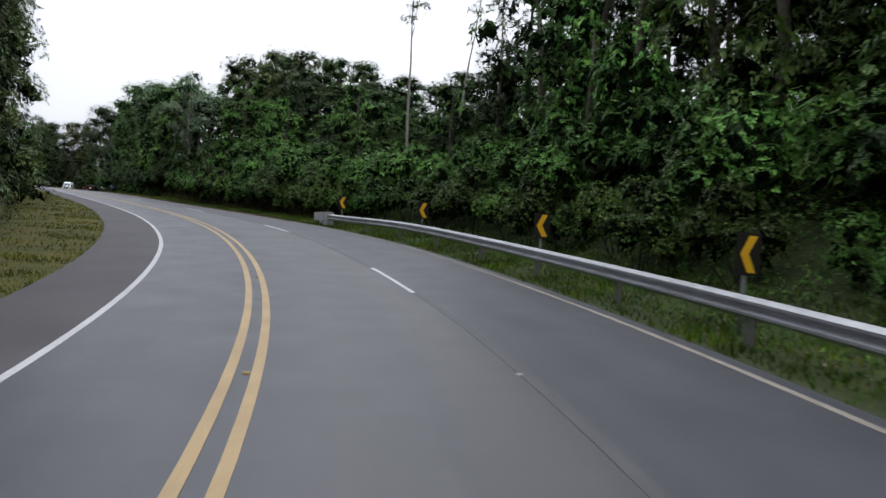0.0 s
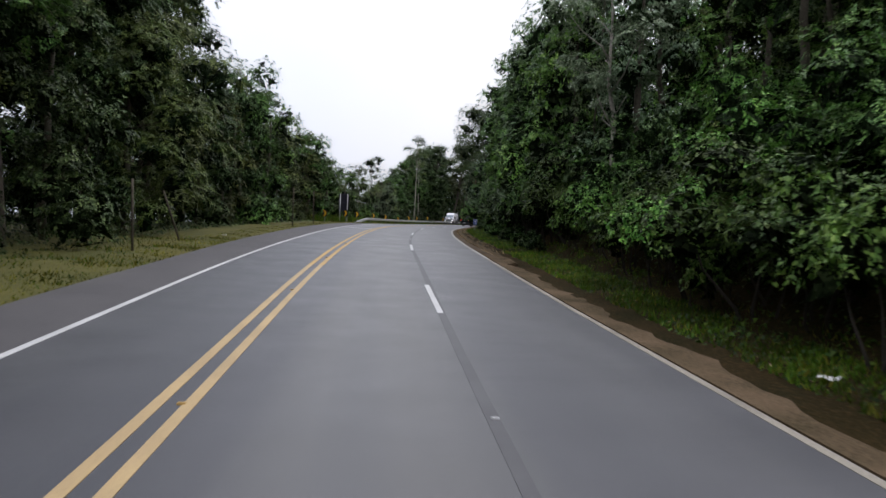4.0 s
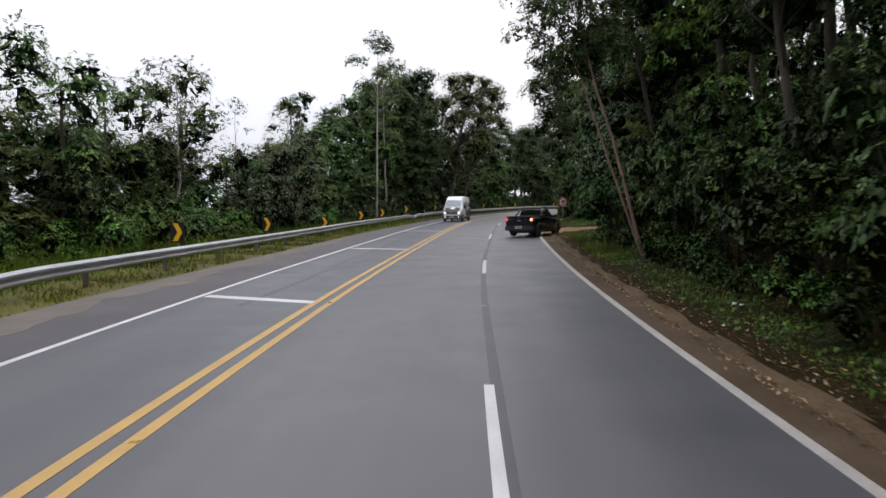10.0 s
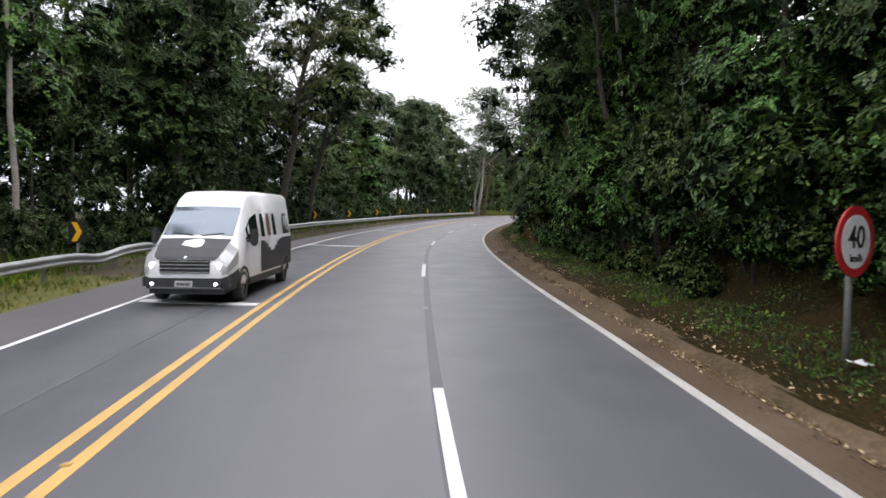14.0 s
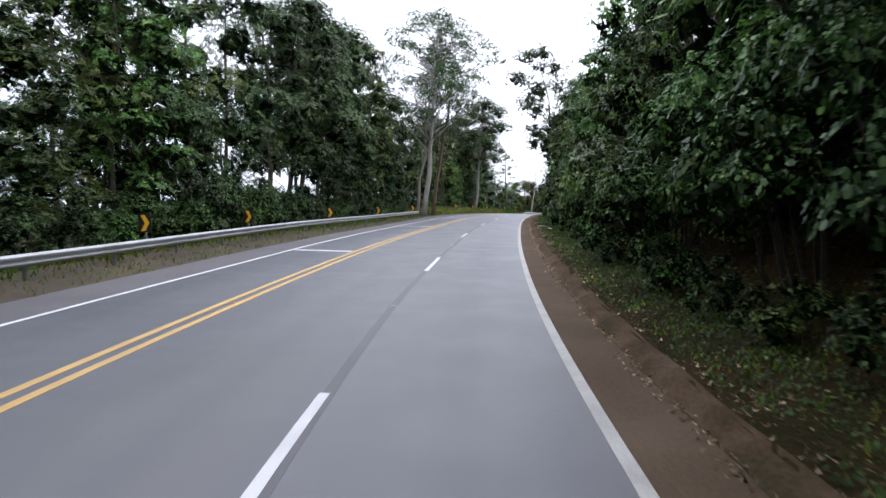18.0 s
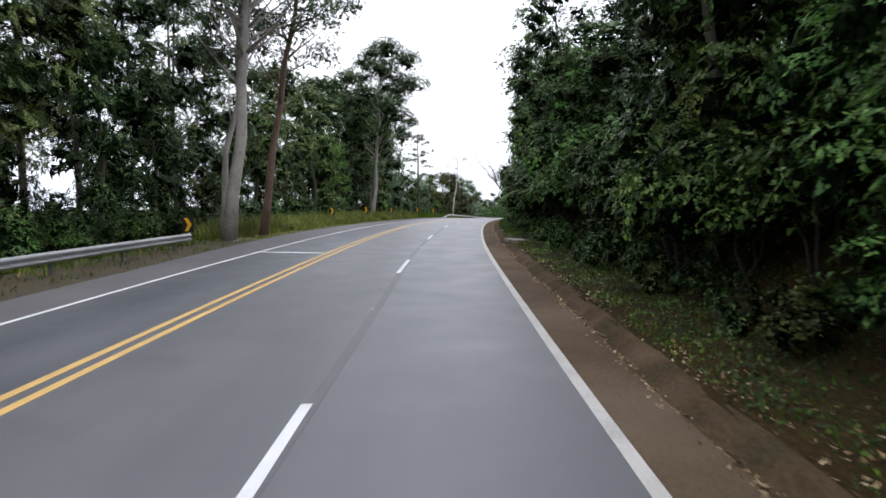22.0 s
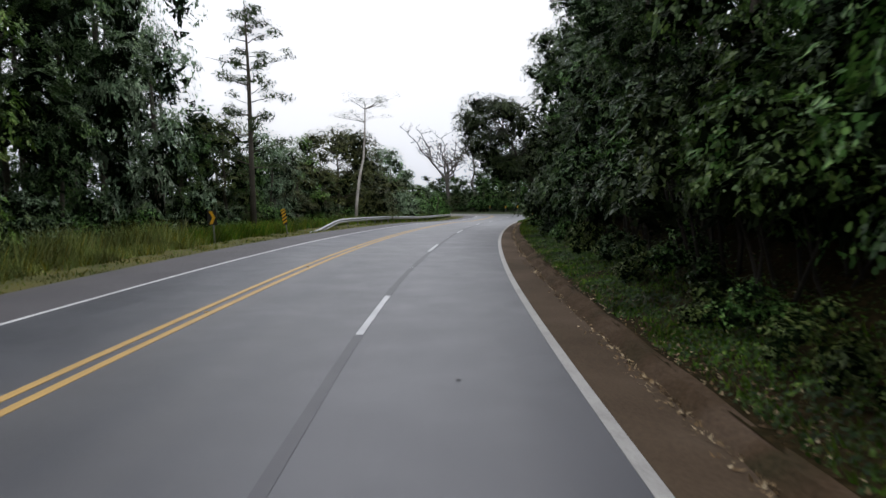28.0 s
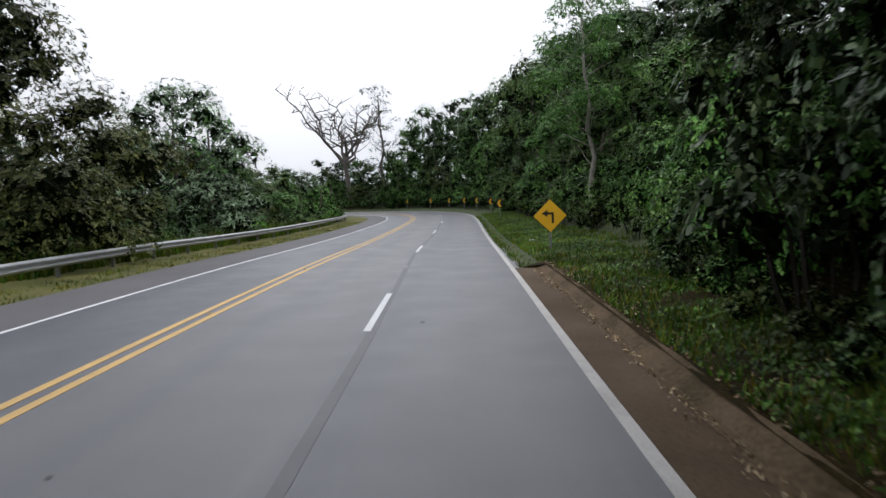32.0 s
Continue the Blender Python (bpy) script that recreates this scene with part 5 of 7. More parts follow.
stand(tree("eucalyptus_tree", "slimmer pale eucalyptus behind the thick one", 22, 0.42, 2.2, 18, 1.2, 0.26, 176, LEAF_DARK, PALE_BARK, 303, 0.17, (0.8, -2.4), SOLO, dense=False), 286.5, 7.9)
stand(tree("tree", "slender straight pale trunk with a high crown", 17, 0.62, 2.2, 9, 1.2, 0.27, 176, LEAF_DARK, PALE_BARK, 304, 0.11, (0.2, -0.3), SOLO, dense=False, wild=0.03), 166.8, 8.3)
stand(tree("tree", "slender pale trunk with a tuft of leaves halfway", 16, 0.6, 2.0, 9, 1.1, 0.27, 176, LEAF_OLIVE, PALE_BARK, 305, 0.10, (-0.2, 0.2), SOLO, dense=False, wild=0.03), 174.9, 9.3)
stand(tree("tree", "large spreading tree with a leaning pale trunk and dark crown", 21, 0.48, 4.6, 34, 1.7, 0.29, 160, LEAF_DARK, PALE_BARK, 306, 0.24, (1.0, -1.6), SOLO), 332.0, 8.4)
stand(tree("tree", "silvery small tree beside the leaning trunk", 7.5, 0.4, 1.7, 10, 0.8, 0.22, 264, LEAF_SILVER, PALE_BARK, 307, 0.09, (0.2, 0.2), SOLO, dense=False), 335.5, 9.0)
stand(tree("tree", "bright leafy small tree among dark trunks", 9.0, 0.2, 1.9, 14, 1.0, 0.20, 286, LEAF_BRIGHT, BARK, 308, 0.10, (0.2, 0.2), SOLO, dense=False), 324.0, 10.5)
stand(tree("tree", "pale-trunked roadside tree with large grey-green leaves", 9.5, 0.52, 2.0, 10, 0.85, 0.29, 198, LEAF_SILVER, PALE_BARK, 309, 0.12, (0.2, 0.3), SOLO, dense=False), 57.5, -9.9)
stand(tree("tree", "thin bare-stemmed pale tree over the hillside growth", 14, 0.78, 1.2, 6, 0.55, 0.22, 198, LEAF_OLIVE, PALE_BARK, 310, 0.10, (0.2, 0.3), SOLO, dense=False, wild=0.03), 23.4, -13.9)
stand(tree("tree", "thin bare-stemmed pale tree leaning over the hillside", 13, 0.82, 1.0, 5, 0.5, 0.22, 198, LEAF_OLIVE, PALE_BARK, 311, 0.09, (-0.3, -1.4), SOLO, dense=False, wild=0.03), 20.8, -15.2)
stand(tree("tree", "thin pale trunk rising from the dense hillside", 14, 0.75, 1.4, 6, 0.6, 0.22, 198, LEAF_OLIVE, PALE_BARK, 312, 0.11, (0.0, 0.2), SOLO, dense=False, wild=0.03), 21.3, -19.0)
stand(tree("tree", "leaning tree with a bare brown trunk beside the kerb", 13, 0.6, 2.2, 10, 1.2, 0.26, 198, LEAF_DARK, RED_BARK, 313, 0.062, (4.0, 2.6), SOLO, dense=False, wild=0.03), 127.3, -8.0)
stand(tree("tree", "second leaning tree crossing the first", 11, 0.6, 1.8, 9, 1.1, 0.26, 198, LEAF_DARK, RED_BARK, 314, 0.048, (3.2, 3.1), SOLO, dense=False, wild=0.03), 127.6, -8.1)
stand(tree("tree", "leaning tree with a brown trunk over the cut bank", 12, 0.6, 2.0, 9, 1.2, 0.26, 198, LEAF_DARK, PALE_BARK, 315, 0.10, (-0.8, 1.2), SOLO, dense=False, wild=0.03), 176.6, -9.6)
stand(tree("tree", "overhanging dark tree that shades the kerb", 13, 0.45, 3.4, 30, 1.45, 0.25, 130, LEAF_DARK, BARK, 316, 0.24, (0.3, 1.2), SOLO), 377.0, -11.0)
stand(tree("tree", "overhanging dark tree with drooping outer boughs", 8.6, 0.41, 3.6, 62, 1.05, 0.19, 230, LEAF_DARK, BARK, 317, 0.15, (0.2, 4.4), SOLO), 372.6, -9.4)
stand(tree("tree", "forked green tree behind the yellow warning sign", 11, 0.42, 2.6, 16, 1.1, 0.22, 264, LEAF_MID, PALE_BARK, 318, 0.14, (-0.3, 0.6), SOLO, dense=False), 404.5, -11.0)
stand(tree("tree", "round climber-covered tree like a green dome", 9.0, 0.03, 4.6, 46, 1.5, 0.19, 190, LEAF_OLIVE, BARK, 319, 0.18, (0.2, 0.1), SOLO), 394.5, 12.4, 0.0, 1.22)
stand(tree("tree", "silvery round-crowned tree beside the guardrail", 8.6, 0.08, 3.4, 32, 1.2, 0.20, 170, LEAF_SILVER, BARK, 320, 0.15, (0.2, 0.1), SOLO), 412.5, 12.2, 0.0, 1.25)
for k, (s, u, h) in enumerate(((119.0, -9.6, 13.5), (132.5, -9.8, 14.5), (176.0, -9.4, 15.0), (184.0, -9.6, 14.0), (207.0, -9.5, 14.0), (262.0, -9.6, 13.0))):
    stand(tree("tree", "dark tree leaning out over the carriageway from the bank", h, 0.38, 2.7, 15, 1.5, 0.25, 130, LEAF_DARK, BARK, 350 + k, 0.10, (0.4, 2.6), SOLO), s, u)

for k, (s, u) in enumerate(((281.0, -9.9), (290.5, -9.9), (299.5, -9.9))):
    stand(tree("tree", "dark tree bulging from the bank over the gutter", 9.6, 0.26, 2.0, 18, 1.15, 0.22, 150, LEAF_DARK if k != 1 else LEAF_MID, BARK, 380 + k, 0.10, (0.3, 1.3), SOLO), s, u)
stand(tree("tree", "thin sparse tree with sky between its leaves", 10.0, 0.5, 1.7, 12, 0.75, 0.20, 120, LEAF_OLIVE, PALE_BARK, 376, 0.07, (0.2, 0.2), SOLO, dense=False), 137.0, 11.2)
stand(tree("tree", "thin-crowned tree rising over the climbers", 11.0, 0.55, 1.8, 12, 0.8, 0.20, 120, LEAF_OLIVE, BARK, 378, 0.09, (0.2, 0.2), SOLO, dense=False), 155.6, 11.8)
stand(tree("tree", "slim young tree with a small sparse head of leaves", 9.0, 0.72, 0.9, 6, 0.5, 0.18, 120, LEAF_SILVER, PALE_BARK, 377, 0.05, (0.2, 0.2), SOLO, dense=False), 143.5, 11.0)
stand(tree("tree", "great dark tree with a broad crown reaching over the road", 20, 0.44, 4.8, 46, 1.5, 0.27, 130, LEAF_OLIVE, BARK, 371, 0.26, (0.4, -3.6), SOLO), 202.5, 9.2)
stand(tree("tree", "great thin-leaved tree leaning over the guardrail", 19, 0.46, 4.6, 40, 1.4, 0.25, 130, LEAF_DARK, BARK, 373, 0.22, (0.2, -3.8), SOLO), 208.5, 9.0)
stand(tree("tree", "tall dark climber-hung tree beside the guardrail", 18, 0.16, 3.2, 40, 1.5, 0.30, 85, LEAF_DARK, BARK, 372, 0.22, (0.4, -1.2), SOLO), 187.5, 9.6)


def dead_tree():
    """A bare forked trunk whose crooked limbs branch twice more."""
    g = np.random.default_rng(321)
    root = new("tree")
    fork = Vector((0.3, 0.2, 10.5))
    v, f = tube(wander((0, 0, -0.6), fork, 5, 0.25, g), [0.62, 0.5, 0.46, 0.42, 0.38, 0.34], 8)
    part("trunk", mesh_of("trunk", v, f, [GREY_WOOD], True), root)
    limbs = []

    def crooked(a, b, n, r0, r1, bend):
        pts = [a.lerp(b, q / n) + (Vector(g.normal(0, bend, 3)) if 0 < q < n else Vector((0, 0, 0))) for q in range(n + 1)]
        limbs.append(tube(pts, [r0 + (r1 - r0) * q / n for q in range(n + 1)], 5))
        return pts

    for i in range(9):
        a = i * 2.4 + g.uniform(-0.3, 0.3)
        reach, rise = g.uniform(5.0, 9.5), g.uniform(3.0, 10.0)
        main = crooked(fork - Vector((0, 0, g.uniform(0.0, 2.5))), fork + Vector((math.cos(a) * reach, math.sin(a) * reach, rise)), 6, 0.26, 0.09, 0.55)
        for q in main[2:]:
            for _ in range(2):
                b = g.uniform(0, 2 * math.pi)
                d = g.uniform(1.4, 3.0)
                twig = crooked(q, q + Vector((math.cos(b) * d, math.sin(b) * d, g.uniform(-0.2, 2.4))), 3, 0.09, 0.05, 0.22)
                for w in twig[1:]:
                    c = g.uniform(0, 2 * math.pi)
                    crooked(w, w + Vector((math.cos(c), math.sin(c), g.uniform(0.1, 1.2))), 2, 0.05, 0.03, 0.12)
    v, f = join(limbs)
    part("branchwork", mesh_of("branchwork", v, f, [GREY_WOOD]), root)
    return tagged(root, "dead leafless tree with crooked spreading limbs", "tree", SOLO)


dead_tree().matrix_basis = pose(536.0, -52.0, 0.3, 0, 0, 40) @ Matrix.Diagonal((1.1, 1.1, 1.15, 1))
stand(tree("tree", "half-bare dark tree beside the dead one", 20, 0.42, 3.4, 22, 1.3, 0.34, 45, LEAF_DARK, GREY_WOOD, 374, 0.3, (0.3, 0.3), SOLO, dense=False), 484.0, -12.0)


def umbrella_tree():
    """A thin crooked trunk and a flat, almost leafless spread of branches."""
    g = np.random.default_rng(341)
    root = new("tree")
    trunk = [Vector(p) for p in ((0, 0, -0.5), (0.5, -0.05, 2.2), (1.6, -0.1, 4.6), (3.3, -0.1, 6.4), (4.4, 0.0, 8.6), (4.8, 0.0, 11.2))]
    v, f = tube(trunk, [0.17, 0.14, 0.12, 0.10, 0.085, 0.06], 8)
    part("trunk", mesh_of("trunk", v, f, [PALE_BARK], True), root)
    limbs, tips = [], []
    for i in range(11):
        a = i * 2.4
        st = trunk[-1] if i % 3 else trunk[-2].lerp(trunk[-1], 0.5)
        d = g.uniform(1.6, 3.0)
        e = st + Vector((math.cos(a) * d, math.sin(a) * d, g.uniform(0.5, 1.1)))
        limbs.append(tube(wander(st, e, 3, 0.15, g), [0.05, 0.035, 0.022, 0.008], 4))
        for j in range(4):
            q = st.lerp(e, 0.5 + 0.16 * j)
            w = q + Vector((g.normal(0, 0.6), g.normal(0, 0.6), g.uniform(0.0, 0.35)))
            limbs.append(tube([q, q.lerp(w, 0.5), w], [0.014, 0.010, 0.004], 3))
            tips.append(w)
    v, f = join(limbs)
    part("branchwork", mesh_of("branchwork", v, f, [PALE_BARK]), root)
    pos = np.concatenate([np.array(t) + g.normal(0, 0.3, (26, 3)) * np.array([1, 1, 0.35]) for t in tips])
    part("crown", leaves("crown", pos, np.tile([[0, 0, 1.0]], (len(pos), 1)), 0.17, LEAF_OLIVE, g), root)
    return tagged(root, "thin flat-topped tree with a sparse umbrella crown", "tree", SOLO)


def araucaria():
    """A straight trunk with tiers of level branches that end in dark tufts."""
    g = np.random.default_rng(342)
    root = new("conifer_tree")
    v, f = tube([(0, 0, -0.5), (0, 0, 5), (0.1, 0, 10), (0.1, 0.1, 14.5)], [0.2, 0.16, 0.11, 0.03], 8)
    part("trunk", mesh_of("trunk", v, f, [BARK], True), root)
    limbs, pos, out = [], [], []
    for i in range(30):
        z = 4.6 + 9.6 * (i / 29) ** 0.9 + g.uniform(-0.35, 0.35)
        ln = 3.3 * (1 - 0.62 * ((z - 4.5) / 10) ** 1.3) * g.uniform(0.35, 1.15)
        a = i * 2.4 + g.uniform(-0.7, 0.7)
        e = Vector((math.cos(a) * ln, math.sin(a) * ln, z + g.uniform(-0.2, 0.9)))
        limbs.append(tube(wander((0.05, 0.03, z - 0.1), e, 3, 0.16, g), [0.045, 0.03, 0.02, 0.008], 4))
        for t in (0.45, 0.65, 0.85, 1.0):
            if g.uniform() < 0.2:
                continue
            c = Vector((0, 0, z)).lerp(e, t) + Vector((g.normal(0, 0.2), g.normal(0, 0.2), g.normal(0, 0.12)))
            k = int(g.uniform(24, 58))
            d = unit(g.normal(0, 1, (k, 3)))
            pos.append(np.array(c) + d * np.array([0.58, 0.58, 0.34]) * g.uniform(0.3, 1, (k, 1)))
            out.append(d)
    v, f = join(limbs)
    part("branchwork", mesh_of("branchwork", v, f, [BARK]), root)
    part("crown", leaves("crown", np.concatenate(pos), np.concatenate(out), 0.30, LEAF_DARK, g, 0.0, 0.4), root)
    return tagged(root, "tall conifer with separate level tiers of dark tufts", "tree", SOLO)


stand(umbrella_tree(), 387.0, 8.7)
stand(araucaria(), 365.5, 9.6)


def tree_fern(seed):
    """Arching fronds on a short stem, each with paired side sprays of small leaflets that hang."""
    g = np.random.default_rng(seed)
    root = new("tree_fern")
    v, f = tube([(0, 0, -0.4), (0, 0, 0.9), (0.05, 0, 1.9)], [0.12, 0.10, 0.09], 7)
    part("trunk", mesh_of("trunk", v, f, [BARK], True), root)
    for i in range(11):
        a = 2 * math.pi * i / 11 + g.uniform(-0.2, 0.2)
        ln = g.uniform(1.9, 2.5)
        way, side = Vector((math.cos(a), math.sin(a), 0)), Vector((-math.sin(a), math.cos(a), 0))
        ps = [way * ln * t + Vector((0, 0, 1.9 + 1.1 * t - 1.5 * t * t)) for t in np.linspace(0, 1, 24)]
        vs, fs = tube(ps, [0.018 * (1.1 - t / 24) for t in range(24)], 3)
        vs, fs = list(vs), list(fs)
        for j in range(3, 24):
            reach = 0.55 * math.sin(math.pi * (0.16 + 0.80 * j / 23)) + 0.05
            for sg in (1, -1):
                for k in range(7):
                    t0 = (k + 0.3) / 7
                    c = ps[j] + side * sg * reach * t0 + way * 0.05 * t0 - Vector((0, 0, 0.28 * reach * t0 * t0))
                    w = 0.055 * (1.15 - t0)
                    o = len(vs)
                    vs += [c - side * sg * 0.03, c + way * w * 1.2 - Vector((0, 0, 0.02)), c + side * sg * 0.075 - Vector((0, 0, 0.035)), c - way * w - Vector((0, 0, 0.02))]
                    fs.append((o, o + 1, o + 2, o + 3))
        part("frond", mesh_of("frond", vs, fs, [FROND]), root)
    return tagged(root, "tree fern with long arching feathery fronds", "fern", "tree ferns on the bank")


stand(tree_fern(401), 284.3, -8.6, 10, 0.95)
stand(tree_fern(402), 281.8, -9.3, 60, 1.05)
stand(tree_fern(403), 318.0, -8.9, 35, 0.9)

# ---------------------------------------------------------------- road furniture


def text_mesh(name, body, size, mat):
    cu = bpy.data.curves.new(name, "FONT")
    cu.body, cu.size, cu.align_x, cu.align_y, cu.extrude = body, size, "CENTER", "CENTER", 0.003
    cu.offset = 0.004 * size / 0.36
    ob = bpy.data.objects.new(name, cu)
    scene.collection.objects.link(ob)
    me = bpy.data.meshes.new_from_object(ob.evaluated_get(bpy.context.evaluated_depsgraph_get()))
    bpy.data.objects.remove(ob)
    # stand the letters up, facing -x, reading to the right of one who looks along +x
    me.transform(Matrix(((0, 0, -1, 0), (-1, 0, 0, 0), (0, 1, 0, 0), (0, 0, 0, 1))))
    me.materials.clear()
    me.materials.append(mat)
    return me


def plate(name, pts, x0, x1, mat):
    """A flat sheet from its outline in (y, z), between two x."""
    n = len(pts)
    vs = [(x0, y, z) for y, z in pts] + [(x1, y, z) for y, z in pts]
    fs = [tuple(range(n)), tuple(range(2 * n - 1, n - 1, -1))] + [(i, n + i, n + (i + 1) % n, (i + 1) % n) for i in range(n)]
    me = mesh_of(name, vs, fs, [mat])
    bm = bmesh.new()
    bm.from_mesh(me)
    bmesh.ops.recalc_face_normals(bm, faces=bm.faces)
    bm.to_mesh(me)
    bm.free()
    return me


def rounded(w, h, r, z=0.0, n=4):
    pts = []
    for cx, cz, a0 in ((w / 2 - r, h / 2 - r, 0), (-w / 2 + r, h / 2 - r, 90), (-w / 2 + r, -h / 2 + r, 180), (w / 2 - r, -h / 2 + r, 270)):
        for i in range(n + 1):
            a = radians(a0 + 90 * i / n)
            pts.append((cx + r * math.cos(a), z + cz + r * math.sin(a)))
    return pts


def disc(r, z=0.0, n=32):
    return [(r * math.cos(2 * math.pi * i / n), z + r * math.sin(2 * math.pi * i / n)) for i in range(n)]


def pole(name, z0, z1, r=0.03, y=0.0, x=0.02, mat=None):
    v, f = tube([(x, y, z0), (x, y, z1)], [r, r], 8)
    return mesh_of(name, v, f, [mat or POST], True)


def chevron_sign(side):
    """side 1: the arrow points right for one who drives along; -1: left."""
    root = new("chevron_sign")
    part("post", pole("post", -0.4, 1.30, 0.035, 0, 0.04), root)
    part("panel", plate("panel", rounded(0.46, 0.58, 0.02, 1.05), -0.008, 0.008, BLACK), root, "black sign panel")
    w, t = 0.15, 0.16
    pts = [(s_ * side, 1.05 + z) for s_, z in ((w, 0.25), (w - t, 0.25), (-w - 0.02 + 0.0, 0.0), (w - t, -0.25), (w, -0.25), (-w + t - 0.02, 0.0))]
    me = bpy.data.meshes.new("arrow")
    a, b, c, d, e, f_ = pts
    vs = [(x, y, z) for x in (-0.014, -0.009) for y, z in pts]
    fs = [(0, 1, 2, 5), (5, 2, 3, 4), (6, 7, 8, 11), (11, 8, 9, 10), (0, 1, 7, 6), (1, 2, 8, 7), (2, 3, 9, 8), (3, 4, 10, 9), (4, 5, 11, 10), (5, 0, 6, 11)]
    part("arrow", mesh_of("arrow", vs, fs, [AMBER]), root, "yellow chevron arrow")
    return tagged(root, "black chevron sign with a yellow arrow on a short post", "road sign", "chevron signs along the bends")


right_pointing, left_pointing = chevron_sign(1), chevron_sign(-1)
LEFT_SIGNS = [(95.5, 5.9), (108.0, 6.3), (116.5, 6.7), (127.0, 6.8), (135.9, 6.8), (145.6, 6.8), (155.7, 6.9), (163.7, 7.1), (174.2, 7.2), (189.0, 7.2),
              (197.1, 7.2), (206.5, 7.3), (216.0, 7.3), (225.6, 7.3), (235.4, 7.4), (250.0, 7.3), (265.3, 7.3), (280.2, 7.0), (309.0, 7.0), (322.5, 6.9),
              (337.2, 7.0), (353.0, 6.8)]
for k, (s, u) in enumerate(LEFT_SIGNS):
    low = float(np.interp(s, [95, 108, 136, 145.6, 155.7, 165, 174, 189, 225, 240, 278, 281, 300, 353], [-0.2, -0.22, -0.22, -0.42, -0.24, -0.15, -0.08, -0.1, -0.12, -0.2, -0.3, -0.3, -0.04, -0.06]))
    m = spot(s, u, low, -14 + rng.uniform(-7, 7)) @ pose(0, 0, 0, rng.uniform(-3, 3), 0, 0)
    if k == 0:
        right_pointing.matrix_basis = m
    else:
        copy_thing(right_pointing, m)
for k, s in enumerate((-16.0, -7.8, -0.5, 8.5, 17.6)):
    m = spot(s, -7.1, 0.05, 12 + rng.uniform(-5, 5)) @ pose(0, 0, 0, rng.uniform(-3, 3), 0, 0)
    if k == 0:
        left_pointing.matrix_basis = m
    else:
        copy_thing(left_pointing, m)
for k, (s, u) in enumerate(((428.0, -7.6), (440.0, -7.6), (451.5, -7.6), (457.5, -7.6), (463.0, -7.6), (468.5, -7.6), (474.5, -7.6))):
    copy_thing(left_pointing, spot(s, u, 0.0, 10))


def beam_section(face, dz=0.0):
    """W-shaped rail; face: +1 or -1, the way in u that its waves look."""
    w = [(0.0, 0.755), (0.02, 0.745), (0.085, 0.70), (0.085, 0.665), (0.015, 0.62), (0.015, 0.585), (0.085, 0.54), (0.085, 0.505), (0.02, 0.46), (0.0, 0.45)]
    return [(face * a, b + dz) for a, b in w] + [(face * (a - 0.012), b + dz) for a, b in reversed(w)]


def guardrail(u_of, drop, s0, s1, face, posts, label):
    root = new("guardrail")
    v, f = sweep(s0, s1, 0.5, lambda s: [(u_of(s) + a, b - drop(s)) for a, b in beam_section(face)])
    me = mesh_of("rail", v, f, [STEEL])
    bm = bmesh.new()
    bm.from_mesh(me)
    bmesh.ops.recalc_face_normals(bm, faces=bm.faces)
    bm.to_mesh(me)
    bm.free()
    part("rail", me, root, "galvanised corrugated steel beam")
    bm = bmesh.new()
    box(bm, -0.04, -0.06, -0.5, 0.04, 0.06, 0.68, 0.008)
    box(bm, -0.035, -0.10 if face < 0 else 0.04, 0.48, 0.035, -0.04 if face < 0 else 0.10, 0.70)
    pm = bm_mesh("post", bm, POST)
    for s in posts:
        ob = part("post", pm, root)
        ob.matrix_basis = spot(s, u_of(s) - face * 0.10, -drop(s), rng.uniform(-3, 3), False)
    return tagged(root, label, "guardrail")


guardrail(lambda s: -6.55, lambda s: float(0.12 * smooth(8.0, 18.0, s)), -60, 18.2, 1, np.arange(-56, 17, 3.65), "galvanised steel guardrail on the outside of the bend")
guardrail(lambda s: float(np.interp(s, [107, 112, 125, 150, 170, 200, 230, 260, 278], [5.4, 5.75, 5.75, 6.15, 6.35, 6.2, 6.1, 6.3, 5.9])),
          lambda s: float(0.12 + 0.64 * (1 - smooth(107.5, 119.0, s)) + 0.13 * math.exp(-((s - 173.8) / 1.1) ** 2) + 0.07 * math.exp(-((s - 178.0) / 0.7) ** 2)),
          107.5, 277.5, -1, np.arange(112.5, 277, 3.9), "long galvanised guardrail, dented in one place, along the drop")
guardrail(lambda s: float(np.interp(s, [364, 372, 385, 398, 410, 450], [5.75, 6.1, 6.6, 7.2, 7.3, 7.3])),
          lambda s: float(0.12 + 0.62 * (1 - smooth(364.2, 374.0, s))), 364.2, 462, -1, np.arange(368.5, 460, 3.6), "galvanised guardrail ramping up from the grass")


def end_block():
    root = new("barrier_end_block")
    bm = bmesh.new()
    box(bm, 0.0, -0.17, 0.40, 3.75, 0.17, 0.86, 0.02)
    part("beam", bm_mesh("beam", bm, CONCRETE), root)
    for x0, x1, z1 in ((0.0, 0.28, 0.41), (0.36, 1.0, 0.41), (1.38, 2.1, 0.41)):
        bm = bmesh.new()
        box(bm, x0, -0.16, -0.2, x1, 0.16, z1, 0.015)
        part("foot", bm_mesh("foot", bm, CONCRETE), root)
    return tagged(root, "grey concrete terminal block at the end of the guardrail", "concrete block")


end_block().matrix_basis = spot(18.0, -6.62, -0.12, -9, False)

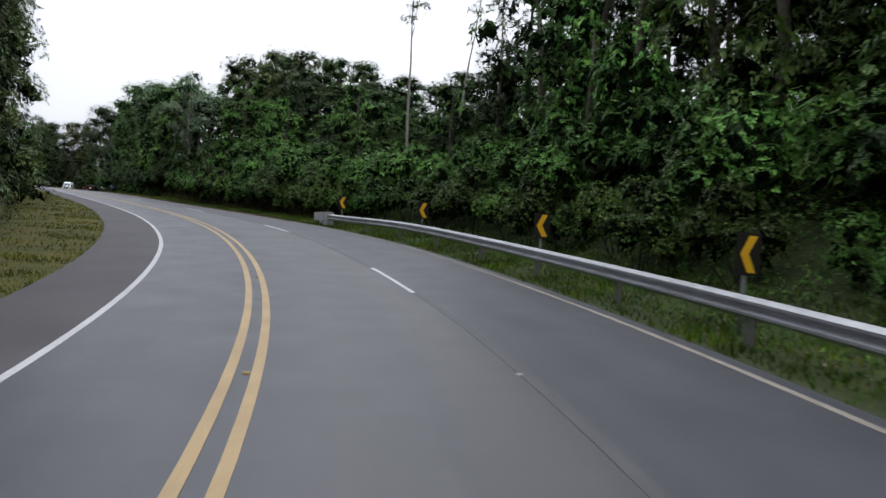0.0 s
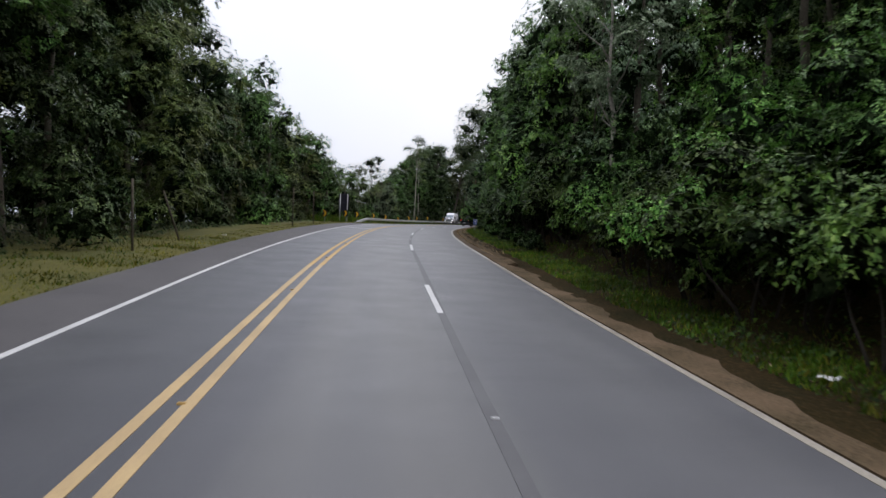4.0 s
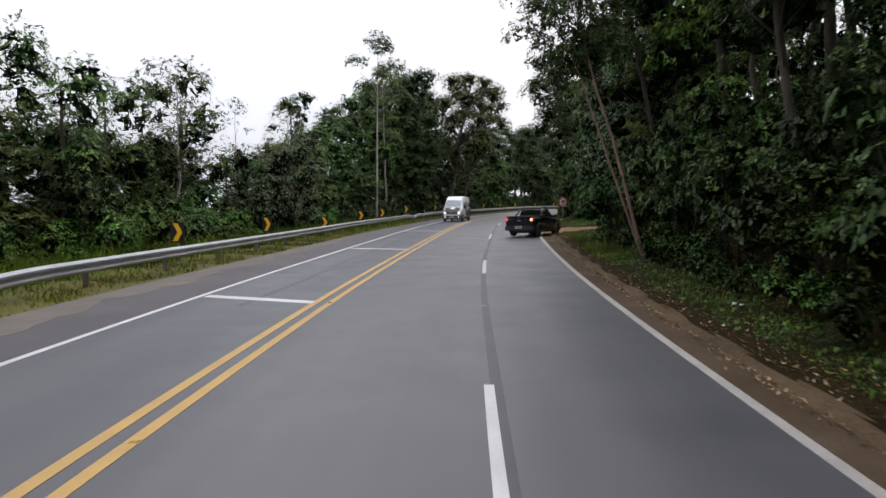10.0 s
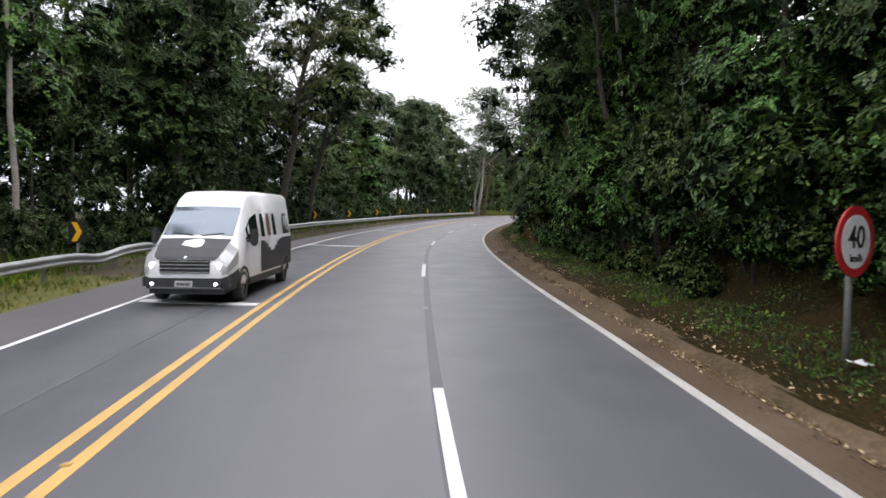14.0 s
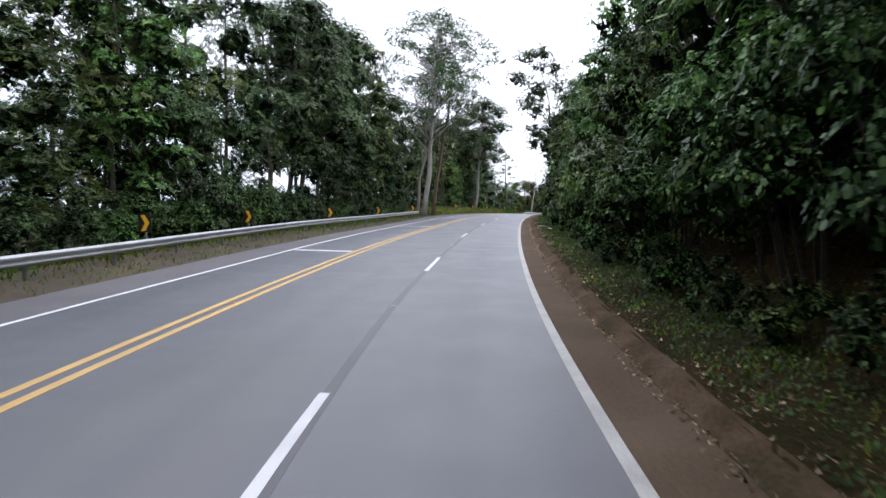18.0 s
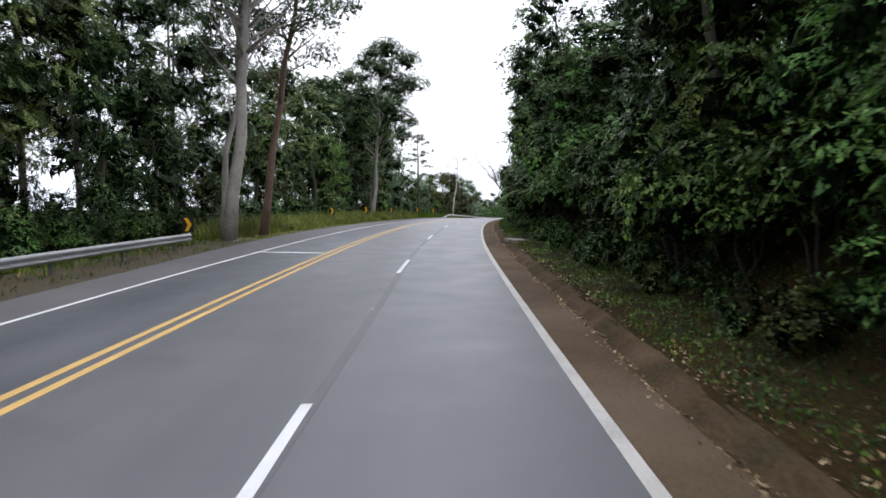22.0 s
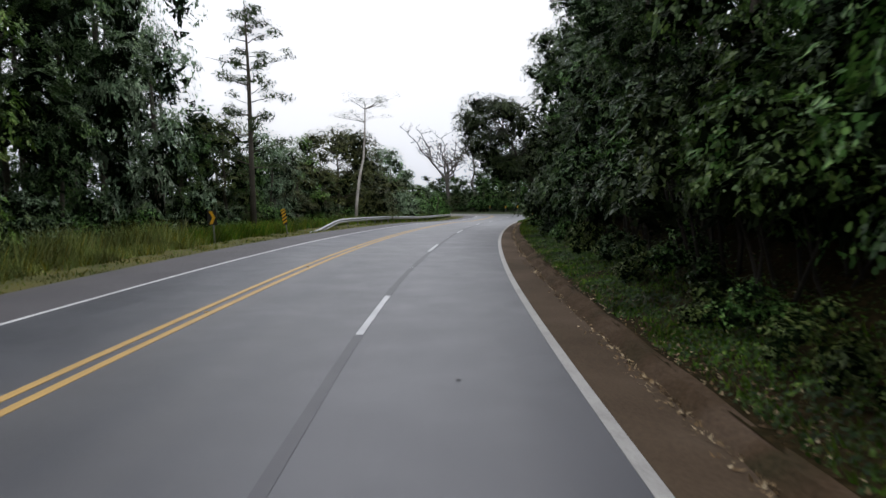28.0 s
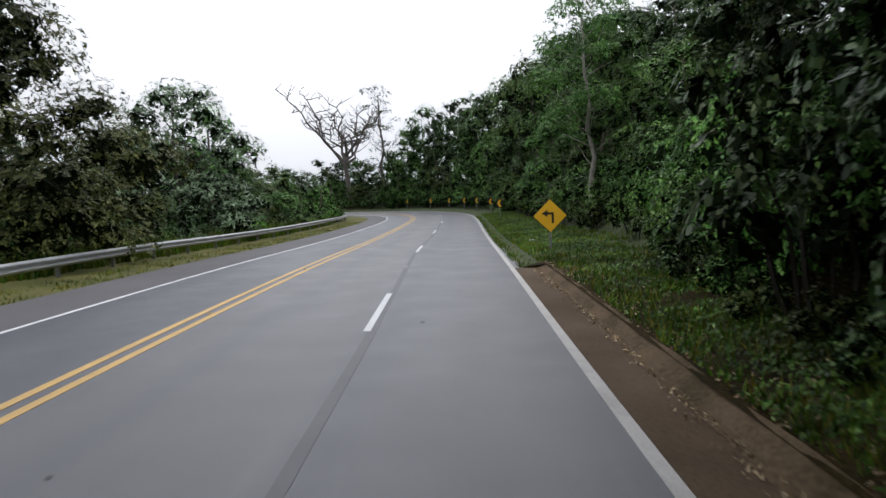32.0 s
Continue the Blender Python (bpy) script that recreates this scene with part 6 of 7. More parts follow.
# kerb and gutter on the right, broken by the dirt track
def kerb_section(s):
    k = float(kerb_shift(s))
    face = float(np.interp(s, [60, 150, 185, 355, 368], [0.02, 0.02, 0.09, 0.09, 0.03])) + 0.012 * math.sin(s * 1.9)
    brow = float(np.interp(s, [60, 150, 185, 355, 368], [0.05, 0.05, 0.14, 0.14, 0.09])) + 0.015 * math.sin(s * 2.7)
    back = float(np.interp(s, [60, 150, 185], [0.06, 0.06, 0.16])) + 0.015 * math.sin(s * 2.2)
    chip = [0.02 * noise.noise(Vector((s * 2.3, 7.0 * q, 0.0))) + 0.015 * noise.noise(Vector((s * 6.1, 7.0 * q, 3.0))) for q in range(4)]
    inlet = 1.0 - 0.75 * sum(math.exp(-((s - q) / 0.7) ** 2) for q in (247.3, 280.2))
    face, brow, back = face * inlet, brow * inlet, back * inlet
    sway = 0.015 * math.sin(s * 1.3) + 0.025 * math.sin(s * 0.47 + 1) + 0.008 * math.sin(s * 5.1)
    return [(-6.385 + k + sway, -0.2), (-6.39 + k + sway, 0.008), (-6.49 + k + sway + chip[0], face + chip[1]), (-6.57 + k + sway * 0.6 + chip[2], brow + chip[3]), (-6.70 + k, back), (-6.74 + k, -0.2)]


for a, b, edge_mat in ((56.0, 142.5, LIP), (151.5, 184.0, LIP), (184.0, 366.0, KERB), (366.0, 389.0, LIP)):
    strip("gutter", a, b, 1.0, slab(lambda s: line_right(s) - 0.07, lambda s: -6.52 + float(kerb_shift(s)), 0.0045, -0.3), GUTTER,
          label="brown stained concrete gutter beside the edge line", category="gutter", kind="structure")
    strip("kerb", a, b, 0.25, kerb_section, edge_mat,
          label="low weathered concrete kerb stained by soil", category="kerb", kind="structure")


def track():
    ss, us = np.arange(141.0, 156.6, 0.5), np.arange(-5.75, -15.0, -0.4)
    vs, fs = [], []
    for s in ss:
        for u in us:
            x, y, z = map(float, xyz(s, u, 0.0 if u > -6.2 else float(lift(s, u))))
            half = float(np.interp(u, [-12, -9, -7, -5.8], [1.7, 2.0, 3.6, 5.0]))
            edge = min(1.0, max(0.0, (half - abs(s - 146.8) + 0.5 * float(wob(u, s, 1.1))) / 1.3))
            rut = 0.015 * float(wob(s, u, 3.0)) - (0.03 if -6.1 < u else 0.0)
            vs.append((x, y, z + 0.035 - 0.16 * (1 - edge) + rut * edge))
    m = len(us)
    fs = [(i * m + j, i * m + j + 1, (i + 1) * m + j + 1, (i + 1) * m + j) for i in range(len(ss) - 1) for j in range(m - 1)]
    tagged(new("dirt_track", mesh_of("dirt_track", vs, fs, [DIRT], True)), "brown dirt track leaving the road between the trees", "track", kind="structure")


track()

# white bars across the oncoming lane, and reflector studs
for s in (84.3, 94.2, 106.0, 118.5, 133.4, 149.0, 167.0, 186.3, 205.5, 226.8, 250.3, 275.5):
    across = np.linspace(0.32, float(line_left(s)) - 0.12, 6)
    slant = (across - 0.32) * 0.29
    top = [xyz(s + e + d, u, 0.008) for e in (-0.17, 0.17) for d, u in zip(slant, across)]
    low = [xyz(s + e + d, u, -0.02) for e in (-0.17, 0.17) for d, u in zip(slant, across)]
    fs = [(k, k + 6, k + 7, k + 1) for k in range(5)]
    ring = list(range(6)) + list(range(11, 5, -1))
    fs += [(ring[k], ring[(k + 1) % 12], ring[(k + 1) % 12] + 12, ring[k] + 12) for k in range(12)]
    part("cross_bar", mesh_of("cross_bar", [tuple(map(float, v)) for v in top + low], fs, [WHITE]), road)
bm = bmesh.new()
box(bm, -0.03, -0.04, -0.01, 0.03, 0.04, 0.018, 0.006)
stud_mesh = bm_mesh("stud", bm, WHITE)
bm = bmesh.new()
box(bm, -0.03, -0.04, -0.01, 0.03, 0.04, 0.018, 0.006)
yellow_stud_mesh = bm_mesh("stud", bm, YELLOW)
for k in range(0, 30):
    s = -9.7 + 16 * k
    st = new("road_stud", stud_mesh)
    st.parent = road
    st.matrix_basis = spot(s, line_lane(s), 0.0, 0, False)
for k in range(0, 60):
    s = -9.5 + 8 * k
    st = new("road_stud", yellow_stud_mesh)
    st.parent = road
    st.matrix_basis = spot(s, 0.0, 0.0, 0, False)

# broken concrete drain covers on the right verge


def drain_cover(seed, sink):
    """A thick slab with a chipped outline, a raised rim and a sunk middle."""
    g = np.random.default_rng(seed)
    n, rings = 28, ((1.0, 0.02), (0.88, 0.05), (0.74, 0.05), (0.69, 0.05 - sink))
    edge = []
    for i in range(n):
        a = 2 * math.pi * i / n
        c, d = math.cos(a), math.sin(a)
        r = min(0.52 / max(abs(c), 1e-3), 0.50 / max(abs(d), 1e-3)) * g.uniform(0.90, 1.02)
        edge.append((c * r, d * r))
    root = new("drain_cover")
    vs = [(x * 0.97, y * 0.97, -0.12) for x, y in edge]
    for q, z in rings:
        vs += [(x * q, y * q, z + float(g.normal(0, 0.006))) for x, y in edge]
    fs = [(q * n + i, q * n + (i + 1) % n, (q + 1) * n + (i + 1) % n, (q + 1) * n + i) for q in range(4) for i in range(n)]
    part("frame", mesh_of("frame", vs, fs, [DIRTY_SLAB]), root)
    lid = [(x * 0.70 * q, y * 0.70 * q, 0.052 - sink + float(g.normal(0, 0.005))) for q in (1.0, 0.66, 0.33) for x, y in edge] + [(0, 0, 0.056 - sink)]
    fs = [(q * n + i, q * n + (i + 1) % n, (q + 1) * n + (i + 1) % n, (q + 1) * n + i) for q in range(2) for i in range(n)]
    fs += [(2 * n + i, 2 * n + (i + 1) % n, 3 * n) for i in range(n)]
    part("lid", mesh_of("lid", lid, fs, [DIRTY_SLAB]), root, "cracked sunk middle of the slab")
    return root


for k, (s, u, t, z, sink) in enumerate(((247.7, -7.30, 8, 0.06, 0.035), (280.7, -7.0, 22, 0.075, 0.008))):
    tagged(drain_cover(610 + k, sink), "dirty broken concrete slab over a drain by the gutter", "drain cover",
           "drain covers").matrix_basis = spot(s, u, z, t) @ pose(0, 0, 0, 4, -2, 0) @ Matrix.Scale(0.92, 4)


def speed_sign():
    root = new("speed_limit_sign")
    part("post", pole("post", -0.5, 1.75, 0.04, 0, 0.05), root)
    part("rim", plate("rim", disc(0.41, 1.38), -0.010, 0.010, SIGN_RED), root, "red border ring")
    part("face", plate("face", disc(0.31, 1.38), -0.016, -0.011, SIGN_WHITE), root, "white sign face")
    a = part("number", text_mesh("number", "40", 0.36, BLACK), root, "black number 40")
    a.matrix_basis = pose(-0.020, 0, 1.42)
    b = part("unit", text_mesh("unit", "km/h", 0.13, BLACK), root, "black lettering km/h")
    b.matrix_basis = pose(-0.020, 0, 1.19)
    return tagged(root, "round white 40 km/h speed sign with a red border", "road sign")


speed_sign().matrix_basis = spot(161.0, -7.65, -0.03, 30)


def km_sign():
    root = new("kilometre_marker")
    part("post", pole("post", -0.4, 0.90, 0.03, 0, 0.03), root)
    part("border", plate("border", rounded(0.32, 0.45, 0.03, 0.88), -0.008, 0.006, SIGN_WHITE), root, "white border")
    part("panel", plate("panel", rounded(0.295, 0.425, 0.025, 0.88), -0.013, -0.009, SIGN_BLUE), root, "blue panel")
    a = part("word", text_mesh("word", "km", 0.15, SIGN_WHITE), root)
    a.matrix_basis = pose(-0.017, 0, 0.965)
    b = part("number", text_mesh("number", "2", 0.17, SIGN_WHITE), root)
    b.matrix_basis = pose(-0.017, 0, 0.80)
    return tagged(root, "small blue kilometre marker on a thin post", "road sign")


km_sign().matrix_basis = spot(91.9, -7.4, -0.1, 0)


def warning_sign():
    root = new("warning_sign")
    part("post", pole("post", -0.5, 1.45, 0.04, 0, 0.04), root)
    d = 0.53
    part("border", plate("border", [(d, 1.42), (0, 1.42 + d), (-d, 1.42), (0, 1.42 - d)], -0.008, 0.006, BLACK), root)
    d = 0.515
    part("panel", plate("panel", [(d, 1.42), (0, 1.42 + d), (-d, 1.42), (0, 1.42 - d)], -0.014, -0.009, AMBER), root, "yellow diamond panel")
    bm = bmesh.new()
    box(bm, -0.020, -0.115, 1.19, -0.015, -0.045, 1.53)
    box(bm, -0.020, -0.115, 1.46, -0.015, 0.10, 1.53)
    part("arrow_shaft", bm_mesh("arrow_shaft", bm, BLACK), root)
    part("arrow_head", plate("arrow_head", [(0.27, 1.495), (0.08, 1.60), (0.08, 1.39)], -0.020, -0.015, BLACK), root)
    return tagged(root, "yellow diamond warning sign with a black left-turn arrow", "road sign")


warning_sign().matrix_basis = spot(392.5, -7.3, -0.33, 0)


def board_back():
    root = new("information_board")
    for y in (-0.40, 0.40):
        part("post", pole("post", -1.6, 3.08, 0.045, y, -0.05, STEEL), root, "galvanised post")
    part("panel", plate("panel", rounded(1.1, 1.92, 0.03, 2.10), 0.0, 0.015, BOARD_BACK), root, "dark back of the panel")
    for z in (1.2, 2.1, 3.0):
        bm = bmesh.new()
        box(bm, -0.03, -0.47, z - 0.03, -0.004, 0.47, z + 0.03, 0.004)
        part("brace", bm_mesh("brace", bm, SIGN_BACK), root)
    return tagged(root, "tall dark information board seen from the back on two posts", "road sign")


board_back().matrix_basis = spot(109.6, 6.9, 0.0, 20)


def edge_marker():
    root = new("hazard_marker")
    part("post", pole("post", -0.4, 1.0, 0.03, 0, 0.03), root)
    part("panel", plate("panel", rounded(0.26, 0.85, 0.015, 0.98), -0.006, 0.006, BLACK), root, "black panel")
    for k in range(5):
        z = 0.62 + 0.175 * k
        part("stripe", plate("stripe", [(0.125, z), (0.125, z + 0.085), (-0.125, z + 0.20 if k < 4 else z + 0.10), (-0.125, z + 0.115 if k < 4 else z + 0.06)], -0.012, -0.007, AMBER), root, "yellow slanting stripe")
    return tagged(root, "leaning black and yellow striped hazard marker", "road sign")


edge_marker().matrix_basis = spot(361.0, 6.0, 0.0, 0) @ pose(0, 0, 0, -9, 0, 0)


def sign_back():
    root = new("warning_sign")
    part("post", pole("post", -0.5, 2.3, 0.045, 0, -0.04), root)
    d = 0.62
    part("panel", plate("panel", [(d, 1.85), (0, 1.85 + d), (-d, 1.85), (0, 1.85 - d)], 0.0, 0.012, SIGN_BACK), root, "dark grey back of a diamond panel")
    return tagged(root, "dark back of a diamond warning sign behind the guardrail", "road sign")


sign_back().matrix_basis = spot(413.5, 8.4, 0.3, 0)
for s, u, h, lean, lab in ((53.3, 5.5, 2.1, 1.5, "thin weathered post upright in the verge"), (59.1, 5.9, 1.9, 19, "thin weathered post leaning over in the verge"),
                           (80.4, 5.3, 2.6, 0, "thin dark sign post seen edge-on"), (89.0, 5.5, 2.6, 1, "thin dark sign post seen edge-on")):
    v, f = tube([(0, 0, -0.4), (0, 0, h * 0.5), (0, 0, h)], [0.04, 0.04, 0.038], 7)
    ob = tagged(new("marker_post", mesh_of("marker_post", v, f, [BARK], True)), lab, "post", "bare posts on the verge")
    ob.matrix_basis = spot(s, u, 0) @ pose(0, 0, 0, -lean, 0, 0)
bm = bmesh.new()
box(bm, -0.03, -0.03, -0.3, 0.03, 0.03, 0.55, 0.006)
tagged(new("marker_post", bm_mesh("marker_post", bm, BARK)), "short wooden stake in the leaf litter", "post", "bare posts on the verge").matrix_basis = spot(269.5, -8.0, 0.0)


def boulder(seed, r, flat):
    g = np.random.default_rng(seed)
    bm = bmesh.new()
    bmesh.ops.create_icosphere(bm, subdivisions=3, radius=r)
    ax, cut = unit(g.normal(0, 1, (14, 3))), g.uniform(0.55, 0.9, 14)
    for v in bm.verts:
        d = np.array(v.co) / r
        k = min(1.0, min(float(c / max(1e-3, d @ a)) if d @ a > 0 else 9 for a, c in zip(ax, cut)))
        v.co = Vector(d * r * (k + 0.04 * math.sin(7 * d[0] + 5 * d[2]) * math.cos(6 * d[1]))) * 1.0
        v.co.z *= flat
    return bm_mesh("rock", bm, ROCK)


for k, (s, u, r) in enumerate(((192.6, -7.2, 0.14), (194.0, -7.2, 0.2), (195.3, -7.25, 0.2), (196.8, -7.7, 0.42), (190.8, -7.2, 0.12), (198.2, -7.35, 0.18), (193.3, -7.5, 0.15), (194.6, -7.5, 0.26), (196.0, -7.3, 0.15))):
    tagged(new("rock", boulder(500 + k, r, 0.8)), "pale weathered rock in the cut bank behind the kerb", "rock", "rocks in the cut bank").matrix_basis = spot(s, u, -r * 0.25, 50 * k) @ pose(0, 0, 0, 15 * math.sin(k), 12 * math.cos(2 * k), 0)


def soil_cut():
    """A steep bare face of reddish soil under the trees."""
    ss, n = np.arange(188.5, 200.1, 0.4), 9
    vs, fs = [], []
    for s in ss:
        end = math.sin(math.pi * (s - 188.5) / 11.6) ** 0.5 if 188.5 < s < 200.1 else 0.0
        for j in range(n):
            f = j / (n - 1)
            z = float(lift(s, -7.7)) - 0.1 + 2.9 * f * end
            vs.append(tuple(map(float, xyz(s, -7.75 - 1.1 * f ** 1.4 + 0.16 * float(wob(s, z * 2, 1.9)), z))))
    fs = [(i * n + j, i * n + j + 1, (i + 1) * n + j + 1, (i + 1) * n + j) for i in range(len(ss) - 1) for j in range(n - 1)]
    tagged(new("soil_cut", mesh_of("soil_cut", vs, fs, [RED_SOIL], True)), "steep reddish bare soil face of the cut bank", "earth bank", kind="structure")


soil_cut()


def paper_scrap(seed):
    g = np.random.default_rng(seed)
    vs = [(0.07 * i, 0.07 * j, 0.03 + abs(float(g.normal(0, 0.03)))) for i in range(-2, 3) for j in range(-2, 3)]
    fs = [(i * 5 + j, i * 5 + j + 1, (i + 1) * 5 + j + 1, (i + 1) * 5 + j) for i in range(4) for j in range(4)]
    return mesh_of("paper_scrap", vs, fs, [PAPER])


for k, (s, u) in enumerate(((160.6, -7.5), (282.5, 5.75), (63.0, 5.2), (40.0, -7.2), (21.0, -6.9), (242.0, -7.4), (118.0, -7.5), (398.0, -7.3))):
    tagged(new("paper_scrap", paper_scrap(520 + k)), "crumpled white paper scrap lying in the verge", "litter", "scraps of litter").matrix_basis = spot(s, u, 0.02, 70 * k, True, 0.8)

# ---------------------------------------------------------------- vehicles


def painted(name, col, rough, metal=0.0, coat=0.0, dust=0.3):
    mt, n, l, b = material(name, rough, 0.5, metal)
    nz = noise_tex(n, l, 3.0, 5)
    r = ramp(n, [(0.3, col), (0.75, tuple(c * (1 - dust) + 0.10 * dust for c in col))])
    l.new(nz.outputs["Fac"], r.inputs[0])
    l.new(r.outputs[0], b.inputs["Base Color"])
    b.inputs["Coat Weight"].default_value = coat
    return mt


def shining(name, col, power):
    mt, n, l, b = material(name, 0.2)
    b.inputs["Base Color"].default_value = (*col, 1)
    b.inputs["Emission Color"].default_value = (*col, 1)
    b.inputs["Emission Strength"].default_value = power
    return mt


CAR_NAVY = painted("dusty_dark_blue_paint", (0.004, 0.006, 0.013), 0.22, 0.0, 0.15, 0.02)
CAR_WHITE = painted("white_van_paint", (0.74, 0.75, 0.76), 0.3, 0.0, 0.5, 0.12)
CAR_GREY = painted("dark_grey_van_film", (0.022, 0.023, 0.026), 0.6, 0.0, 0.0, 0.1)
PLASTIC = painted("black_car_plastic", (0.014, 0.014, 0.015), 0.6, 0.0, 0.0, 0.08)
TYRE = painted("tyre_rubber", (0.012, 0.012, 0.012), 0.9, 0.0, 0.0, 0.3)
RIM = painted("dull_alloy_rim", (0.10, 0.10, 0.105), 0.4, 0.7, 0.0, 0.2)
CHROME = painted("grille_chrome", (0.55, 0.56, 0.58), 0.25, 0.9, 0.0, 0.1)
CANVAS = painted("black_vinyl_cover", (0.016, 0.015, 0.016), 0.7, 0.0, 0.0, 0.1)
PANE = painted("dark_car_glass", (0.006, 0.007, 0.008), 0.06, 0.0, 0.0, 0.05)
# pale blue, part-metal base: the sky's reflection is put into the glass colour
SCREEN = painted("sky_toned_windscreen", (0.16, 0.19, 0.22), 0.06, 0.6, 0.8, 0.05)
PRINT = painted("brownish_window_print", (0.16, 0.07, 0.05), 0.4, 0.0, 0.0, 0.3)
PLATE_GREY = painted("number_plate", (0.5, 0.5, 0.49), 0.5, 0.0, 0.0, 0.2)
TAIL_RED = painted("red_lamp_glass", (0.35, 0.02, 0.02), 0.2, 0.0, 0.3, 0.1)
TAIL_ON = shining("lit_tail_lamp", (1.0, 0.30, 0.16), 5.0)
TAIL_DIM = shining("dim_tail_lamp", (1.0, 0.12, 0.08), 1.1)
HEAD_ON = shining("lit_head_lamp", (1.0, 0.98, 0.93), 4.0)
LAMP_GLASS = painted("clear_lamp_glass", (0.45, 0.46, 0.47), 0.12, 0.2, 0.5, 0.1)


def half_section(st):
    x, zb, w, belt, wt, top = st
    e = min(0.13, 0.4 * (top - belt) + 0.02)
    return [(0, zb), (w * 0.96, zb), (w, zb + 0.14), (w, belt), (wt + 0.02, top - e), (wt - 0.07, top - 0.02), (0, top)]


def shell(name, stations, mat):
    """A closed body through half sections, mirrored."""
    vs, fs = [], []
    n = 12
    for st in stations:
        h = half_section(st)
        ring = h + [(-y, z) for y, z in h[-2:0:-1]]
        vs += [(st[0], y, z) for y, z in ring]
    for i in range(len(stations) - 1):
        for j in range(n):
            k = (j + 1) % n
            fs.append((i * n + j, i * n + k, (i + 1) * n + k, (i + 1) * n + j))
    fs.append(tuple(range(n)))
    fs.append(tuple(len(vs) - n + j for j in range(n - 1, -1, -1)))
    me = mesh_of(name, vs, fs, [mat])
    bm = bmesh.new()
    bm.from_mesh(me)
    bmesh.ops.recalc_face_normals(bm, faces=bm.faces)
    es = [e for e in bm.edges if len(e.link_faces) == 2 and e.calc_face_angle() > 0.35]
    bmesh.ops.bevel(bm, geom=es, offset=0.025, segments=2, affect="EDGES", clamp_overlap=True)
    bm.to_mesh(me)
    bm.free()
    me.polygons.foreach_set("use_smooth", [True] * len(me.polygons))
    me.set_sharp_from_angle(angle=radians(40))
    return me


def at_station(stations, x):
    st = sorted(stations)
    xs = [q[0] for q in st]
    return [x] + [float(np.interp(x, xs, [q[i] for q in st])) for i in range(1, 6)]


def skin(name, stations, xs, rows, mat, side=1, off=0.008):
    """A panel lying on a shell: rows are (edge, fraction) along its half section, xs the stops along it."""
    vs, m = [], len(rows)
    for x in xs:
        h = half_section(at_station(stations, x))
        for e, f in rows:
            (y0, z0), (y1, z1) = h[e], h[e + 1]
            ln = math.hypot(y1 - y0, z1 - z0) or 1
            ny, nz = (z1 - z0) / ln, -(y1 - y0) / ln
            vs.append((x, side * (y0 + (y1 - y0) * f + ny * off), z0 + (z1 - z0) * f + nz * off))
    fs = [(i * m + j, i * m + j + 1, (i + 1) * m + j + 1, (i + 1) * m + j) for i in range(len(xs) - 1) for j in range(m - 1)]
    me = mesh_of(name, vs, fs, [mat])
    bm = bmesh.new()
    bm.from_mesh(me)
    bmesh.ops.recalc_face_normals(bm, faces=bm.faces)
    for f in bm.faces:
        c = f.calc_center_median()
        if f.normal.dot(Vector((0.15 * c.x, c.y, c.z - 0.9))) < 0:
            f.normal_flip()
    bm.to_mesh(me)
    bm.free()
    return me


def block(name, mat, x0, y0, z0, x1, y1, z1, bevel=0.02):
    bm = bmesh.new()
    box(bm, min(x0, x1), min(y0, y1), min(z0, z1), max(x0, x1), max(y0, y1), max(z0, z1), bevel)
    return bm_mesh(name, bm, mat)


def lathe(name, prof, mat, n=28):
    """Turned about the y axis; prof: (y, radius)."""
    vs, fs, m = [], [], len(prof)
    for i in range(n):
        a = 2 * math.pi * i / n
        vs += [(r * math.cos(a), y, r * math.sin(a)) for y, r in prof]
    for i in range(n):
        k = (i + 1) % n
        fs += [(i * m + j, i * m + j + 1, k * m + j + 1, k * m + j) for j in range(m - 1)]
    me = mesh_of(name, vs, fs, [mat], True)
    bm = bmesh.new()
    bm.from_mesh(me)
    bmesh.ops.recalc_face_normals(bm, faces=bm.faces)
    bm.to_mesh(me)
    bm.free()
    return me


def wheel_on(root, x, y, r, turn=0.0):
    w = 0.11
    sg = 1 if y > 0 else -1
    hub = part("wheel", lathe("wheel", [(-w * 0.6, 0.05), (-w * 0.6, r * 0.62), (w * 0.6, r * 0.62), (w * 0.55, 0.05)], PLASTIC), root)
    hub.matrix_basis = pose(x, y, r - 0.01, 0, 0, turn)
    part("tyre", lathe("tyre", [(-w * 0.8, r * 0.62), (-w, r * 0.75), (-w, r * 0.92), (-w * 0.75, r), (w * 0.75, r), (w, r * 0.92), (w, r * 0.75), (w * 0.8, r * 0.62)], TYRE), hub)
    bm = bmesh.new()
    for k in range(5):
        a = 2 * math.pi * k / 5
        o = len(bm.verts)
        box(bm, 0.03, w * 0.62 * sg - 0.012, -0.035, r * 0.63, w * 0.62 * sg + 0.012, 0.035)
        bm.verts.ensure_lookup_table()
        for v in bm.verts[o:]:
            px, pz = v.co.x, v.co.z
            v.co.x, v.co.z = px * math.cos(a) - pz * math.sin(a), px * math.sin(a) + pz * math.cos(a)
    part("rim", bm_mesh("rim", bm, RIM), hub)


def plate_bars(root, x, z, sg):
    p = part("number_plate", block("number_plate", PLATE_GREY, x, -0.2, z - 0.065, x + 0.012 * sg, 0.2, z + 0.065, 0.004), root, "pale number plate")
    for k in range(7):
        y = -0.135 + 0.045 * k
        part("bar", block("bar", PLASTIC, x + 0.012 * sg, y - 0.014, z - 0.04, x + 0.016 * sg, y + 0.014, z + 0.03, 0), p)


